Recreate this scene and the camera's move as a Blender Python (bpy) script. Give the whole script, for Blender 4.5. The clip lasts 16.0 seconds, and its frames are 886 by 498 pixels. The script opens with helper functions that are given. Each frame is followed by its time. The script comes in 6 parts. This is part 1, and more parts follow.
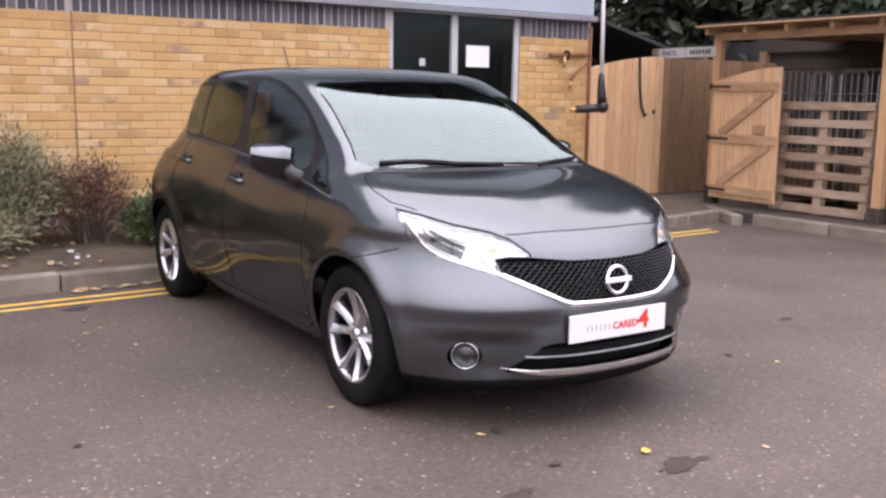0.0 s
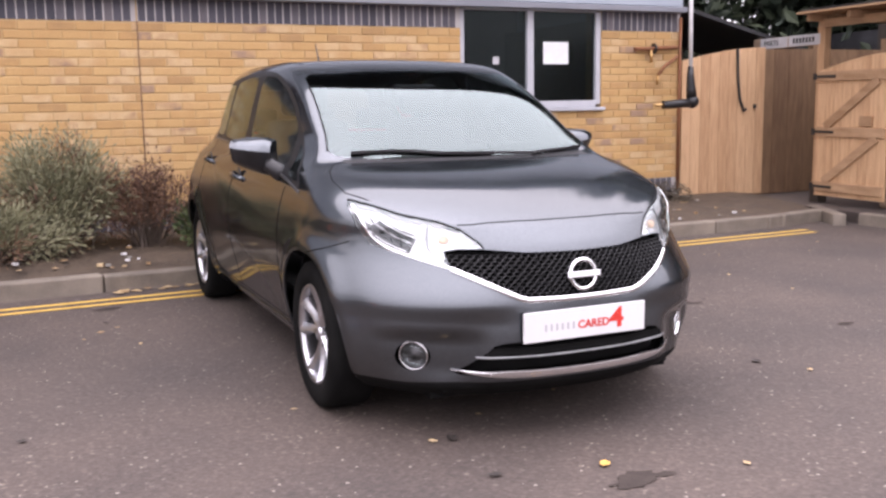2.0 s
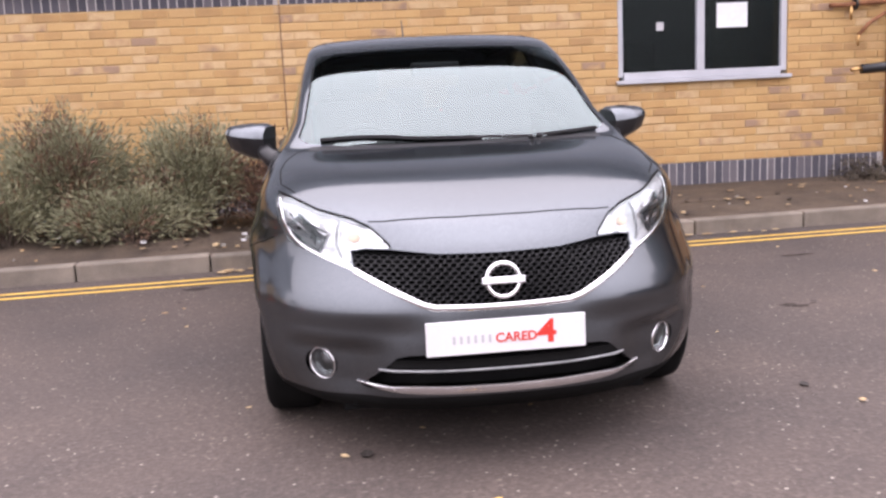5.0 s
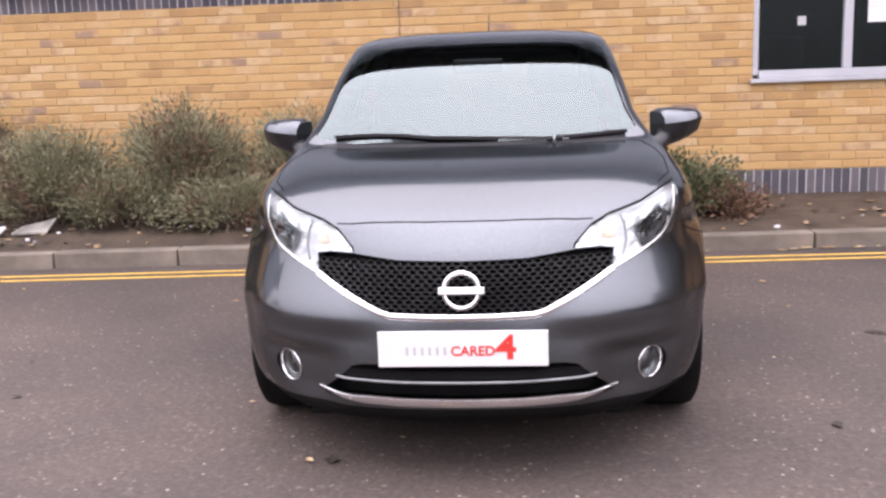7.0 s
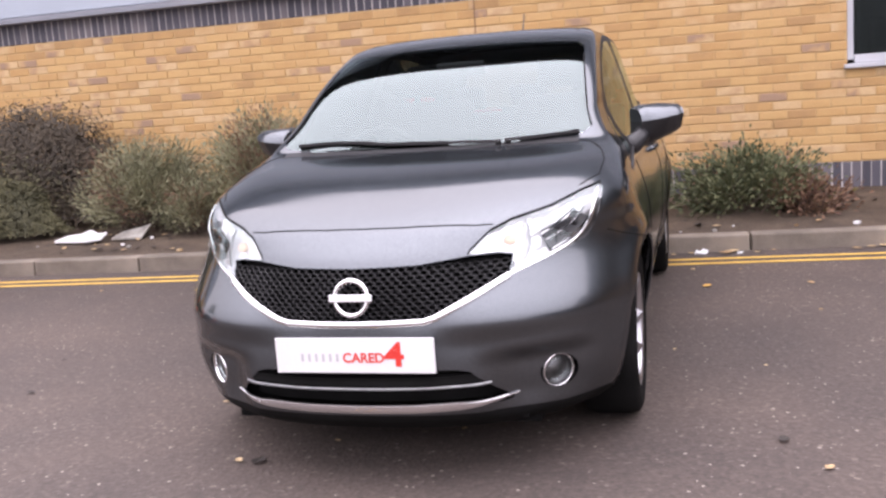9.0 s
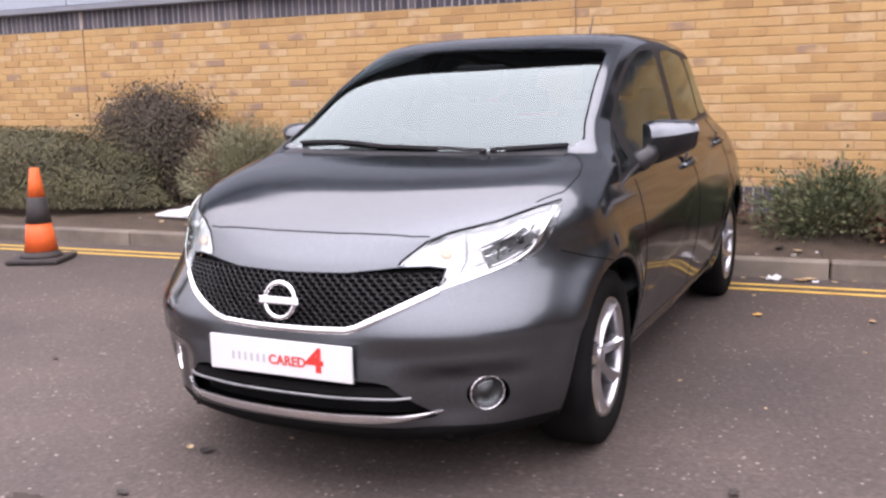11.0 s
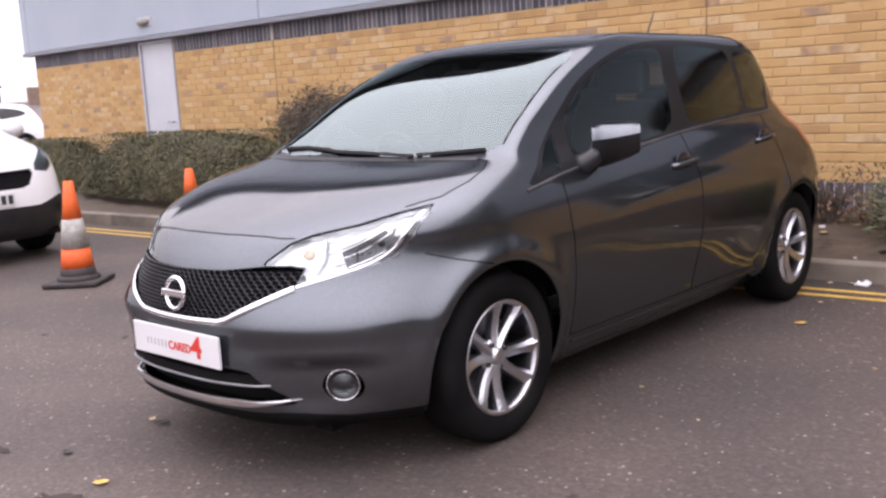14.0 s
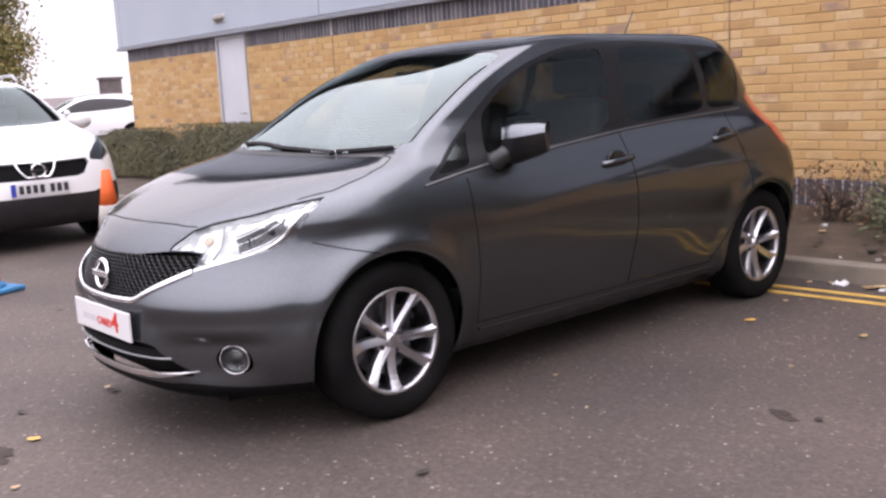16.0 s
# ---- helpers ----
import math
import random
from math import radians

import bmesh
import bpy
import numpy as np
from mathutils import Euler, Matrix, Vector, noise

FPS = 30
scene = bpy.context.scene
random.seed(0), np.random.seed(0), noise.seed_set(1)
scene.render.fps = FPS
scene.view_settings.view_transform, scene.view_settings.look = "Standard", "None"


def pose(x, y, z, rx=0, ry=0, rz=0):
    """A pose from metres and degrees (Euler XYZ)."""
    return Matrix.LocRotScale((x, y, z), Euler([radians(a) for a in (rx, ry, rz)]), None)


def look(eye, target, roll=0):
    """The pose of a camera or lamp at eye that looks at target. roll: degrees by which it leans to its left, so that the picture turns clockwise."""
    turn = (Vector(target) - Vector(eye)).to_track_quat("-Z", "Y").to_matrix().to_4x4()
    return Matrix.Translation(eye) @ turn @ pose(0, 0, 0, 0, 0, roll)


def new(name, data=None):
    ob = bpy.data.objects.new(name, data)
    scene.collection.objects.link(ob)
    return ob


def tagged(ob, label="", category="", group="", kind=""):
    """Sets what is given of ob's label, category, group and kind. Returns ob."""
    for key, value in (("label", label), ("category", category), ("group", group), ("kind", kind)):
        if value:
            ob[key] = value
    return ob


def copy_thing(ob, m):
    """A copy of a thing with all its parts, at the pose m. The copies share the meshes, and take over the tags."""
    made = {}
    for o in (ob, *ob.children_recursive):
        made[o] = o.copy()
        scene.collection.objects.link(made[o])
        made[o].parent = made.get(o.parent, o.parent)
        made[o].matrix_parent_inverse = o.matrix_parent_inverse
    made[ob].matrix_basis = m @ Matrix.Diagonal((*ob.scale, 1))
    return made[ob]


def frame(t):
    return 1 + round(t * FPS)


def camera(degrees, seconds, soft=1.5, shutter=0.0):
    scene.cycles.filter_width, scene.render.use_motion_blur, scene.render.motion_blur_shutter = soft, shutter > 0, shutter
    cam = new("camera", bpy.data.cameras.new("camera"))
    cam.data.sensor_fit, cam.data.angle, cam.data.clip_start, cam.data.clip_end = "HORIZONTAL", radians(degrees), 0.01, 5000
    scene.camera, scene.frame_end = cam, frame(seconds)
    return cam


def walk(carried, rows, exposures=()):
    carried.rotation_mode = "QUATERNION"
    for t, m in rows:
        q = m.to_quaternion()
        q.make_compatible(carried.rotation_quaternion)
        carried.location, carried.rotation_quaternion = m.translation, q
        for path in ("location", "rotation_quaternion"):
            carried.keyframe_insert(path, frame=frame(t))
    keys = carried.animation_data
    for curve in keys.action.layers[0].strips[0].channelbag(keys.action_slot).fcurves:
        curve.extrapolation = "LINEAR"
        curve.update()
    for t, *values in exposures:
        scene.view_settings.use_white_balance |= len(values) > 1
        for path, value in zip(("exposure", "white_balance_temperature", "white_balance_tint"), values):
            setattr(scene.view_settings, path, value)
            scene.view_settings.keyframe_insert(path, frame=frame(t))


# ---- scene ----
cam = camera(49.7, 16.0, soft=2.6)
PATH = [
    (0, (-2.661, -2.812, 1.352), (-1.592, -1.152, 1.032), 0.8),
    (0.5, (-2.481, -2.855, 1.349), (-1.483, -1.152, 1.028), -0.6),
    (1, (-2.274, -2.978, 1.328), (-1.381, -1.216, 1.016), -0.6),
    (1.5, (-2.098, -3.015, 1.28), (-1.243, -1.23, 0.99), -1.6),
    (2, (-1.869, -2.96, 1.242), (-1.073, -1.15, 0.944), -0.9),
    (2.5, (-1.662, -2.939, 1.25), (-0.969, -1.089, 0.941), -1.5),
    (3, (-1.438, -2.99, 1.264), (-0.851, -1.104, 0.952), -1.5),
    (3.2, (-1.34, -3.003, 1.282), (-0.802, -1.103, 0.964), -1.3),
    (5.3, (-0.419, -2.94, 1.242), (-0.252, -0.976, 0.905), -2.4),
    (5.5, (-0.347, -2.978, 1.247), (-0.227, -1.009, 0.914), -2.1),
    (6, (-0.191, -2.956, 1.229), (-0.173, -0.983, 0.9), -1.9),
    (6.5, (0.022, -2.887, 1.213), (-0.054, -0.915, 0.887), -1.0),
    (7, (0.191, -2.822, 1.237), (0.023, -0.858, 0.898), -1.9),
    (7.5, (0.43, -2.812, 1.235), (0.144, -0.864, 0.885), -2.4),
    (8, (0.651, -2.805, 1.239), (0.265, -0.876, 0.878), -2.7),
    (8.2, (0.731, -2.772, 1.221), (0.322, -0.845, 0.873), -3.3),
    (10.3, (1.479, -2.527, 1.241), (0.713, -0.713, 0.89), -1.9),
    (10.5, (1.521, -2.468, 1.225), (0.725, -0.667, 0.871), -1.4),
    (11, (1.683, -2.362, 1.242), (0.837, -0.58, 0.914), -1.3),
    (11.5, (1.846, -2.278, 1.26), (0.944, -0.528, 0.911), -2.2),
    (12, (2.129, -2.249, 1.275), (1.104, -0.568, 0.925), -2.7),
    (12.5, (2.291, -2.15, 1.253), (1.202, -0.506, 0.921), -2.8),
    (13, (2.469, -1.997, 1.238), (1.299, -0.409, 0.907), -3.0),
    (13.5, (2.617, -1.882, 1.261), (1.378, -0.351, 0.913), -2.9),
    (14, (2.877, -1.78, 1.255), (1.554, -0.315, 0.932), -3.1),
    (14.5, (3.097, -1.673, 1.253), (1.723, -0.251, 0.949), -2.9),
    (15, (3.277, -1.578, 1.221), (1.839, -0.227, 0.897), -2.9),
    (15.5, (3.433, -1.481, 1.26), (1.97, -0.159, 0.923), -2.2),
    (16, (3.627, -1.382, 1.255), (2.137, -0.09, 0.925), -3.0),
]
walk(cam, [(t, look(eye, target, roll)) for t, eye, target, roll in PATH], [(0, -0.06, 6500, 28), (3, -0.03, 6500, 30), (8, 0.02, 6500, 30), (11, -0.01, 6500, 30), (13, -0.06, 6500, 30), (13.45, -0.27, 6500, 29), (16, -0.27, 6500, 29)])

# ---- light: a bright overcast sky, brightest high over the building ----
world = bpy.data.worlds.new("overcast sky")
scene.world = world
world.use_nodes = True
wn, wl = world.node_tree.nodes, world.node_tree.links
sky = wn.new("ShaderNodeTexSky")
sky.sky_type, sky.sun_disc = "NISHITA", False
sky.sun_elevation, sky.sun_rotation = radians(74), radians(0)
sky.air_density, sky.dust_density, sky.ozone_density = 1.0, 10.0, 1.0
pale = wn.new("ShaderNodeHueSaturation")
pale.inputs["Saturation"].default_value = 0.25
wl.new(sky.outputs["Color"], pale.inputs["Color"])
wl.new(pale.outputs["Color"], wn["Background"].inputs["Color"])
wn["Background"].inputs["Strength"].default_value = 0.008
# the cloud cover of a standard overcast sky: three times brighter overhead than at the horizon
cloud, both = wn.new("ShaderNodeBackground"), wn.new("ShaderNodeAddShader")
cloud.inputs["Color"].default_value = (0.955, 0.99, 1.0, 1)
where, split, rise = wn.new("ShaderNodeTexCoord"), wn.new("ShaderNodeSeparateXYZ"), wn.new("ShaderNodeMapRange")
wl.new(where.outputs["Generated"], split.inputs["Vector"])
wl.new(split.outputs["Z"], rise.inputs["Value"])
rise.inputs["To Min"].default_value, rise.inputs["To Max"].default_value = 1.35, 4.6
wl.new(rise.outputs["Result"], cloud.inputs["Strength"])
wl.new(wn["Background"].outputs[0], both.inputs[0])
wl.new(cloud.outputs[0], both.inputs[1])
wl.new(both.outputs[0], wn["World Output"].inputs["Surface"])
sun = new("sun", bpy.data.lights.new("sun", "SUN"))
sun.data.energy, sun.data.angle, sun.data.color = 0.6, radians(110), (1.0, 0.97, 0.93)
sun.matrix_world = look((0, 3.73, 13), (0, 0, 0))

# ---- materials ----
MATS = {}


def node_material(name):
    m = bpy.data.materials.new(name)
    m.use_nodes = True
    MATS[name] = m
    return m, m.node_tree.nodes, m.node_tree.links, m.node_tree.nodes["Principled BSDF"]


def ramp(nodes, stops):
    r = nodes.new("ShaderNodeValToRGB")
    while len(r.color_ramp.elements) < len(stops):
        r.color_ramp.elements.new(0.5)
    for e, (p, c) in zip(r.color_ramp.elements, stops):
        e.position, e.color = p, (*c, 1)
    return r


def surface(name, dark, light, scale=6, rough=(0.6, 0.85), bump=0.1, fine=90, metallic=0.0, coat=0.0, coat_rough=0.05,
            stretch=(1, 1, 1), vary=0.0, spread=(0.35, 0.65), fine_share=0.3, ior=1.5):
    """A procedural surface: broad patches, fine grain, roughness variation and relief; vary: difference between pieces."""
    m, nodes, links, bsdf = node_material(name)
    co = nodes.new("ShaderNodeTexCoord")
    mp = nodes.new("ShaderNodeMapping")
    mp.inputs["Scale"].default_value = stretch
    links.new(co.outputs["Object"], mp.inputs["Vector"])
    big, small = nodes.new("ShaderNodeTexNoise"), nodes.new("ShaderNodeTexNoise")
    for tex, s, d in ((big, scale, 6), (small, fine, 3)):
        tex.inputs["Scale"].default_value, tex.inputs["Detail"].default_value = s, d
        links.new(mp.outputs["Vector"], tex.inputs["Vector"])
    mix = nodes.new("ShaderNodeMix")
    mix.inputs["Factor"].default_value = fine_share
    links.new(big.outputs["Fac"], mix.inputs["A"])
    links.new(small.outputs["Fac"], mix.inputs["B"])
    value = mix.outputs["Result"]
    if vary:
        info = nodes.new("ShaderNodeObjectInfo")
        geo = nodes.new("ShaderNodeNewGeometry")
        add = nodes.new("ShaderNodeMath")
        links.new(info.outputs["Random"], add.inputs[0])
        links.new(geo.outputs["Random Per Island"], add.inputs[1])
        fr = nodes.new("ShaderNodeMath")
        fr.operation = "FRACT"
        links.new(add.outputs[0], fr.inputs[0])
        sh = nodes.new("ShaderNodeMath")
        sh.operation = "MULTIPLY_ADD"
        links.new(fr.outputs[0], sh.inputs[0])
        sh.inputs[1].default_value = vary
        links.new(value, sh.inputs[2])
        off = nodes.new("ShaderNodeMath")
        off.operation = "SUBTRACT"
        links.new(sh.outputs[0], off.inputs[0])
        off.inputs[1].default_value = vary / 2
        value = off.outputs[0]
    col = ramp(nodes, [(spread[0], dark), (spread[1], light)])
    links.new(value, col.inputs["Fac"])
    links.new(col.outputs["Color"], bsdf.inputs["Base Color"])
    rr = nodes.new("ShaderNodeMapRange")
    rr.inputs["To Min"].default_value, rr.inputs["To Max"].default_value = rough
    links.new(big.outputs["Fac"], rr.inputs["Value"])
    links.new(rr.outputs["Result"], bsdf.inputs["Roughness"])
    if bump:
        b = nodes.new("ShaderNodeBump")
        b.inputs["Strength"].default_value, b.inputs["Distance"].default_value = bump, 0.01
        links.new(small.outputs["Fac"], b.inputs["Height"])
        links.new(b.outputs["Normal"], bsdf.inputs["Normal"])
    bsdf.inputs["Metallic"].default_value = metallic
    bsdf.inputs["IOR"].default_value = ior
    bsdf.inputs["Coat Weight"].default_value, bsdf.inputs["Coat Roughness"].default_value = coat, coat_rough
    return m


def brick_material(name, stops, seed=0.0):
    """Fired bricks: every piece takes a colour of its own, with blotches and sandy grain."""
    m, nodes, links, bsdf = node_material(name)
    co = nodes.new("ShaderNodeNewGeometry")
    info = nodes.new("ShaderNodeObjectInfo")
    add = nodes.new("ShaderNodeMath")
    links.new(info.outputs["Random"], add.inputs[0])
    links.new(co.outputs["Random Per Island"], add.inputs[1])
    fr = nodes.new("ShaderNodeMath")
    fr.operation = "FRACT"
    links.new(add.outputs[0], fr.inputs[0])
    blot, grain = nodes.new("ShaderNodeTexNoise"), nodes.new("ShaderNodeTexNoise")
    for tex, s in ((blot, 5), (grain, 160)):
        tex.inputs["Scale"].default_value, tex.inputs["Detail"].default_value = s, 4
        links.new(co.outputs["Position"], tex.inputs["Vector"])
    mad = nodes.new("ShaderNodeMath")
    mad.operation = "MULTIPLY_ADD"
    links.new(blot.outputs["Fac"], mad.inputs[0])
    mad.inputs[1].default_value = 0.6
    links.new(fr.outputs[0], mad.inputs[2])
    sub = nodes.new("ShaderNodeMath")
    sub.operation = "SUBTRACT"
    links.new(mad.outputs[0], sub.inputs[0])
    sub.inputs[1].default_value = 0.3
    col = ramp(nodes, stops)
    links.new(sub.outputs[0], col.inputs["Fac"])
    hs = nodes.new("ShaderNodeHueSaturation")
    links.new(col.outputs["Color"], hs.inputs["Color"])
    mr = nodes.new("ShaderNodeMapRange")
    mr.inputs["To Min"].default_value, mr.inputs["To Max"].default_value = 0.78, 1.22
    links.new(grain.outputs["Fac"], mr.inputs["Value"])
    links.new(mr.outputs["Result"], hs.inputs["Value"])
    links.new(hs.outputs["Color"], bsdf.inputs["Base Color"])
    bsdf.inputs["Roughness"].default_value = 0.85
    b = nodes.new("ShaderNodeBump")
    b.inputs["Strength"].default_value, b.inputs["Distance"].default_value = 0.35, 0.006
    links.new(grain.outputs["Fac"], b.inputs["Height"])
    links.new(b.outputs["Normal"], bsdf.inputs["Normal"])
    return m


def asphalt_material():
    """Worn tarmac: dark binder, pale and ruddy stones, large stains."""
    m, nodes, links, bsdf = node_material("asphalt")
    geo = nodes.new("ShaderNodeNewGeometry")
    vor = nodes.new("ShaderNodeTexVoronoi")
    vor.inputs["Scale"].default_value = 70
    big, mid = nodes.new("ShaderNodeTexNoise"), nodes.new("ShaderNodeTexNoise")
    big.inputs["Scale"].default_value, big.inputs["Detail"].default_value = 0.9, 5
    mid.inputs["Scale"].default_value, mid.inputs["Detail"].default_value = 45, 4
    for tex in (vor, big, mid):
        links.new(geo.outputs["Position"], tex.inputs["Vector"])
    sep = nodes.new("ShaderNodeSeparateColor")
    links.new(vor.outputs["Color"], sep.inputs["Color"])
    stones = ramp(nodes, [(0.0, (0.062, 0.049, 0.043)), (0.62, (0.076, 0.060, 0.053)), (0.97, (0.095, 0.075, 0.065)), (0.995, (0.15, 0.125, 0.108))])
    links.new(sep.outputs["Red"], stones.inputs["Fac"])
    wear = ramp(nodes, [(0.30, (0.70, 0.70, 0.71)), (0.70, (1.22, 1.16, 1.10))])
    links.new(big.outputs["Fac"], wear.inputs["Fac"])
    mul = nodes.new("ShaderNodeMix")
    mul.data_type, mul.blend_type = "RGBA", "MULTIPLY"
    mul.inputs["Factor"].default_value = 1
    links.new(stones.outputs["Color"], mul.inputs["A"])
    links.new(wear.outputs["Color"], mul.inputs["B"])
    grit = ramp(nodes, [(0.35, (0.84, 0.84, 0.84)), (0.68, (1.14, 1.14, 1.14))])
    links.new(mid.outputs["Fac"], grit.inputs["Fac"])
    mul2 = nodes.new("ShaderNodeMix")
    mul2.data_type, mul2.blend_type = "RGBA", "MULTIPLY"
    mul2.inputs["Factor"].default_value = 1
    links.new(mul.outputs["Result"], mul2.inputs["A"])
    links.new(grit.outputs["Color"], mul2.inputs["B"])
    bsdf.inputs["Roughness"].default_value = 0.78
    b = nodes.new("ShaderNodeBump")
    # a few pale chippings, well apart
    chip = nodes.new("ShaderNodeTexVoronoi")
    chip.inputs["Scale"].default_value = 24
    links.new(geo.outputs["Position"], chip.inputs["Vector"])
    chip_sep = nodes.new("ShaderNodeSeparateColor")
    links.new(chip.outputs["Color"], chip_sep.inputs["Color"])
    size = nodes.new("ShaderNodeMapRange")
    size.inputs["From Min"].default_value, size.inputs["From Max"].default_value = 0.45, 1.0
    size.inputs["To Min"].default_value, size.inputs["To Max"].default_value = 0.02, 0.17
    links.new(chip_sep.outputs["Green"], size.inputs["Value"])
    spot = nodes.new("ShaderNodeMath")
    spot.operation = "LESS_THAN"
    links.new(chip.outputs["Distance"], spot.inputs[0])
    links.new(size.outputs["Result"], spot.inputs[1])
    pale = nodes.new("ShaderNodeMix")
    pale.data_type = "RGBA"
    links.new(spot.outputs[0], pale.inputs["Factor"])
    links.new(mul2.outputs["Result"], pale.inputs["A"])
    pale.inputs["B"].default_value = (0.30, 0.26, 0.225, 1)
    links.new(pale.outputs["Result"], bsdf.inputs["Base Color"])
    b.inputs["Strength"].default_value, b.inputs["Distance"].default_value = 0.4, 0.005
    links.new(vor.outputs["Distance"], b.inputs["Height"])
    links.new(b.outputs["Normal"], bsdf.inputs["Normal"])
    return m


def glass_material(name, tint, gloss_ior=1.5, rough=0.0):
    """A thin pane: it lets light straight through, tinted, and mirrors by Fresnel."""
    m, nodes, links, bsdf = node_material(name)
    nodes.remove(bsdf)
    clear, mirror = nodes.new("ShaderNodeBsdfTransparent"), nodes.new("ShaderNodeBsdfGlossy")
    clear.inputs["Color"].default_value = (*tint, 1)
    mirror.inputs["Roughness"].default_value, mirror.inputs["Color"].default_value = rough, (0.85, 1.0, 0.99, 1)
    fres, mix = nodes.new("ShaderNodeFresnel"), nodes.new("ShaderNodeMixShader")
    fres.inputs["IOR"].default_value = gloss_ior
    links.new(fres.outputs["Fac"], mix.inputs["Fac"])
    links.new(clear.outputs[0], mix.inputs[1])
    links.new(mirror.outputs[0], mix.inputs[2])
    links.new(mix.outputs[0], nodes["Material Output"].inputs["Surface"])
    return m


def car_paint(name, base, flake, metallic, rough, edge=1.0):
    """Flakes under a clear coat; edge: how bright the flakes stay at a grazing angle."""
    m, nodes, links, bsdf = node_material(name)
    co = nodes.new("ShaderNodeTexCoord")
    vor = nodes.new("ShaderNodeTexVoronoi")
    vor.inputs["Scale"].default_value = 900
    links.new(co.outputs["Object"], vor.inputs["Vector"])
    sep = nodes.new("ShaderNodeSeparateColor")
    links.new(vor.outputs["Color"], sep.inputs["Color"])
    col = ramp(nodes, [(0.0, base), (1.0, flake)])
    links.new(sep.outputs["Red"], col.inputs["Fac"])
    dust = nodes.new("ShaderNodeTexNoise")
    dust.inputs["Scale"].default_value, dust.inputs["Detail"].default_value = 3.0, 6
    links.new(co.outputs["Object"], dust.inputs["Vector"])
    mr = nodes.new("ShaderNodeMapRange")
    mr.inputs["To Min"].default_value, mr.inputs["To Max"].default_value = rough - 0.05, rough + 0.05
    links.new(dust.outputs["Fac"], mr.inputs["Value"])
    links.new(mr.outputs["Result"], bsdf.inputs["Roughness"])
    links.new(col.outputs["Color"], bsdf.inputs["Base Color"])
    bsdf.inputs["Metallic"].default_value = metallic
    bsdf.inputs["Specular Tint"].default_value = (edge, edge, edge, 1)
    bsdf.inputs["Coat Weight"].default_value, bsdf.inputs["Coat Roughness"].default_value = 1.0, 0.08
    bsdf.inputs["Coat IOR"].default_value = 1.5
    return m


asphalt_material()
brick_material("yellow brick", [(0.0, (0.40, 0.24, 0.105)), (0.18, (0.485, 0.292, 0.118)), (0.50, (0.54, 0.345, 0.145)), (0.72, (0.505, 0.315, 0.140)),
                                (0.88, (0.57, 0.400, 0.215)), (0.96, (0.45, 0.285, 0.145)), (1.0, (0.33, 0.215, 0.140))])
brick_material("blue brick", [(0.0, (0.062, 0.060, 0.074)), (0.6, (0.092, 0.088, 0.106)), (1.0, (0.15, 0.135, 0.145))])
surface("mortar", (0.43, 0.285, 0.125), (0.53, 0.365, 0.175), scale=5, bump=0.3, fine=120)
surface("pale mortar", (0.40, 0.37, 0.36), (0.52, 0.49, 0.47), scale=5, bump=0.3, fine=120)
surface("kerb concrete", (0.125, 0.105, 0.084), (0.265, 0.225, 0.180), scale=4, bump=0.4, fine=110, vary=0.15)
surface("road paint yellow", (0.46, 0.27, 0.05), (0.66, 0.42, 0.09), scale=9, bump=0.3, fine=130, spread=(0.3, 0.55))
surface("soil", (0.035, 0.024, 0.016), (0.11, 0.078, 0.052), scale=5, bump=1.0, fine=55, fine_share=0.5)
surface("cladding", (0.34, 0.39, 0.45), (0.38, 0.43, 0.49), scale=1.2, rough=(0.35, 0.45), bump=0.02, fine=20, fine_share=0.15)
surface("cladding trim", (0.20, 0.21, 0.24), (0.24, 0.25, 0.28), scale=2, rough=(0.4, 0.5), bump=0.02)
surface("white upvc", (0.70, 0.70, 0.72), (0.80, 0.80, 0.80), scale=3, rough=(0.3, 0.45), bump=0.02)
surface("grey frame", (0.42, 0.43, 0.46), (0.50, 0.51, 0.54), scale=3, rough=(0.3, 0.45), bump=0.02)
surface("grey door", (0.50, 0.51, 0.54), (0.56, 0.57, 0.60), scale=2, rough=(0.4, 0.5), bump=0.03)
# room surfaces kept dark in colour, so that the office looks unlit
surface("room shade grey", (0.10, 0.10, 0.11), (0.16, 0.16, 0.17), scale=2)
surface("paper", (0.72, 0.74, 0.75), (0.80, 0.82, 0.82), scale=20, bump=0.05)
car_paint("gunmetal paint", (0.075, 0.083, 0.092), (0.140, 0.156, 0.172), 1.0, 0.33, 0.12)
car_paint("white paint", (0.74, 0.74, 0.74), (0.80, 0.80, 0.80), 0.0, 0.4)
surface("black plastic", (0.010, 0.010, 0.011), (0.022, 0.022, 0.024), scale=8, rough=(0.28, 0.42), bump=0.05, fine=300)
surface("gloss black", (0.006, 0.006, 0.007), (0.012, 0.012, 0.013), scale=4, rough=(0.08, 0.14), bump=0)
surface("pillar trim", (0.006, 0.006, 0.007), (0.011, 0.011, 0.012), scale=6, rough=(0.40, 0.55), bump=0, ior=1.3)
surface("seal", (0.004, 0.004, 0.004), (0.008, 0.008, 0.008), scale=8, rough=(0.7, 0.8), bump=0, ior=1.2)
surface("tyre rubber", (0.006, 0.006, 0.006), (0.012, 0.0118, 0.0115), scale=6, rough=(0.75, 0.9), bump=0.1, fine=150, ior=1.15)
surface("alloy", (0.50, 0.50, 0.52), (0.60, 0.60, 0.62), scale=10, rough=(0.26, 0.36), bump=0, metallic=1.0)
surface("satin silver", (0.76, 0.76, 0.78), (0.84, 0.84, 0.85), scale=10, rough=(0.2, 0.3), bump=0, metallic=1.0)
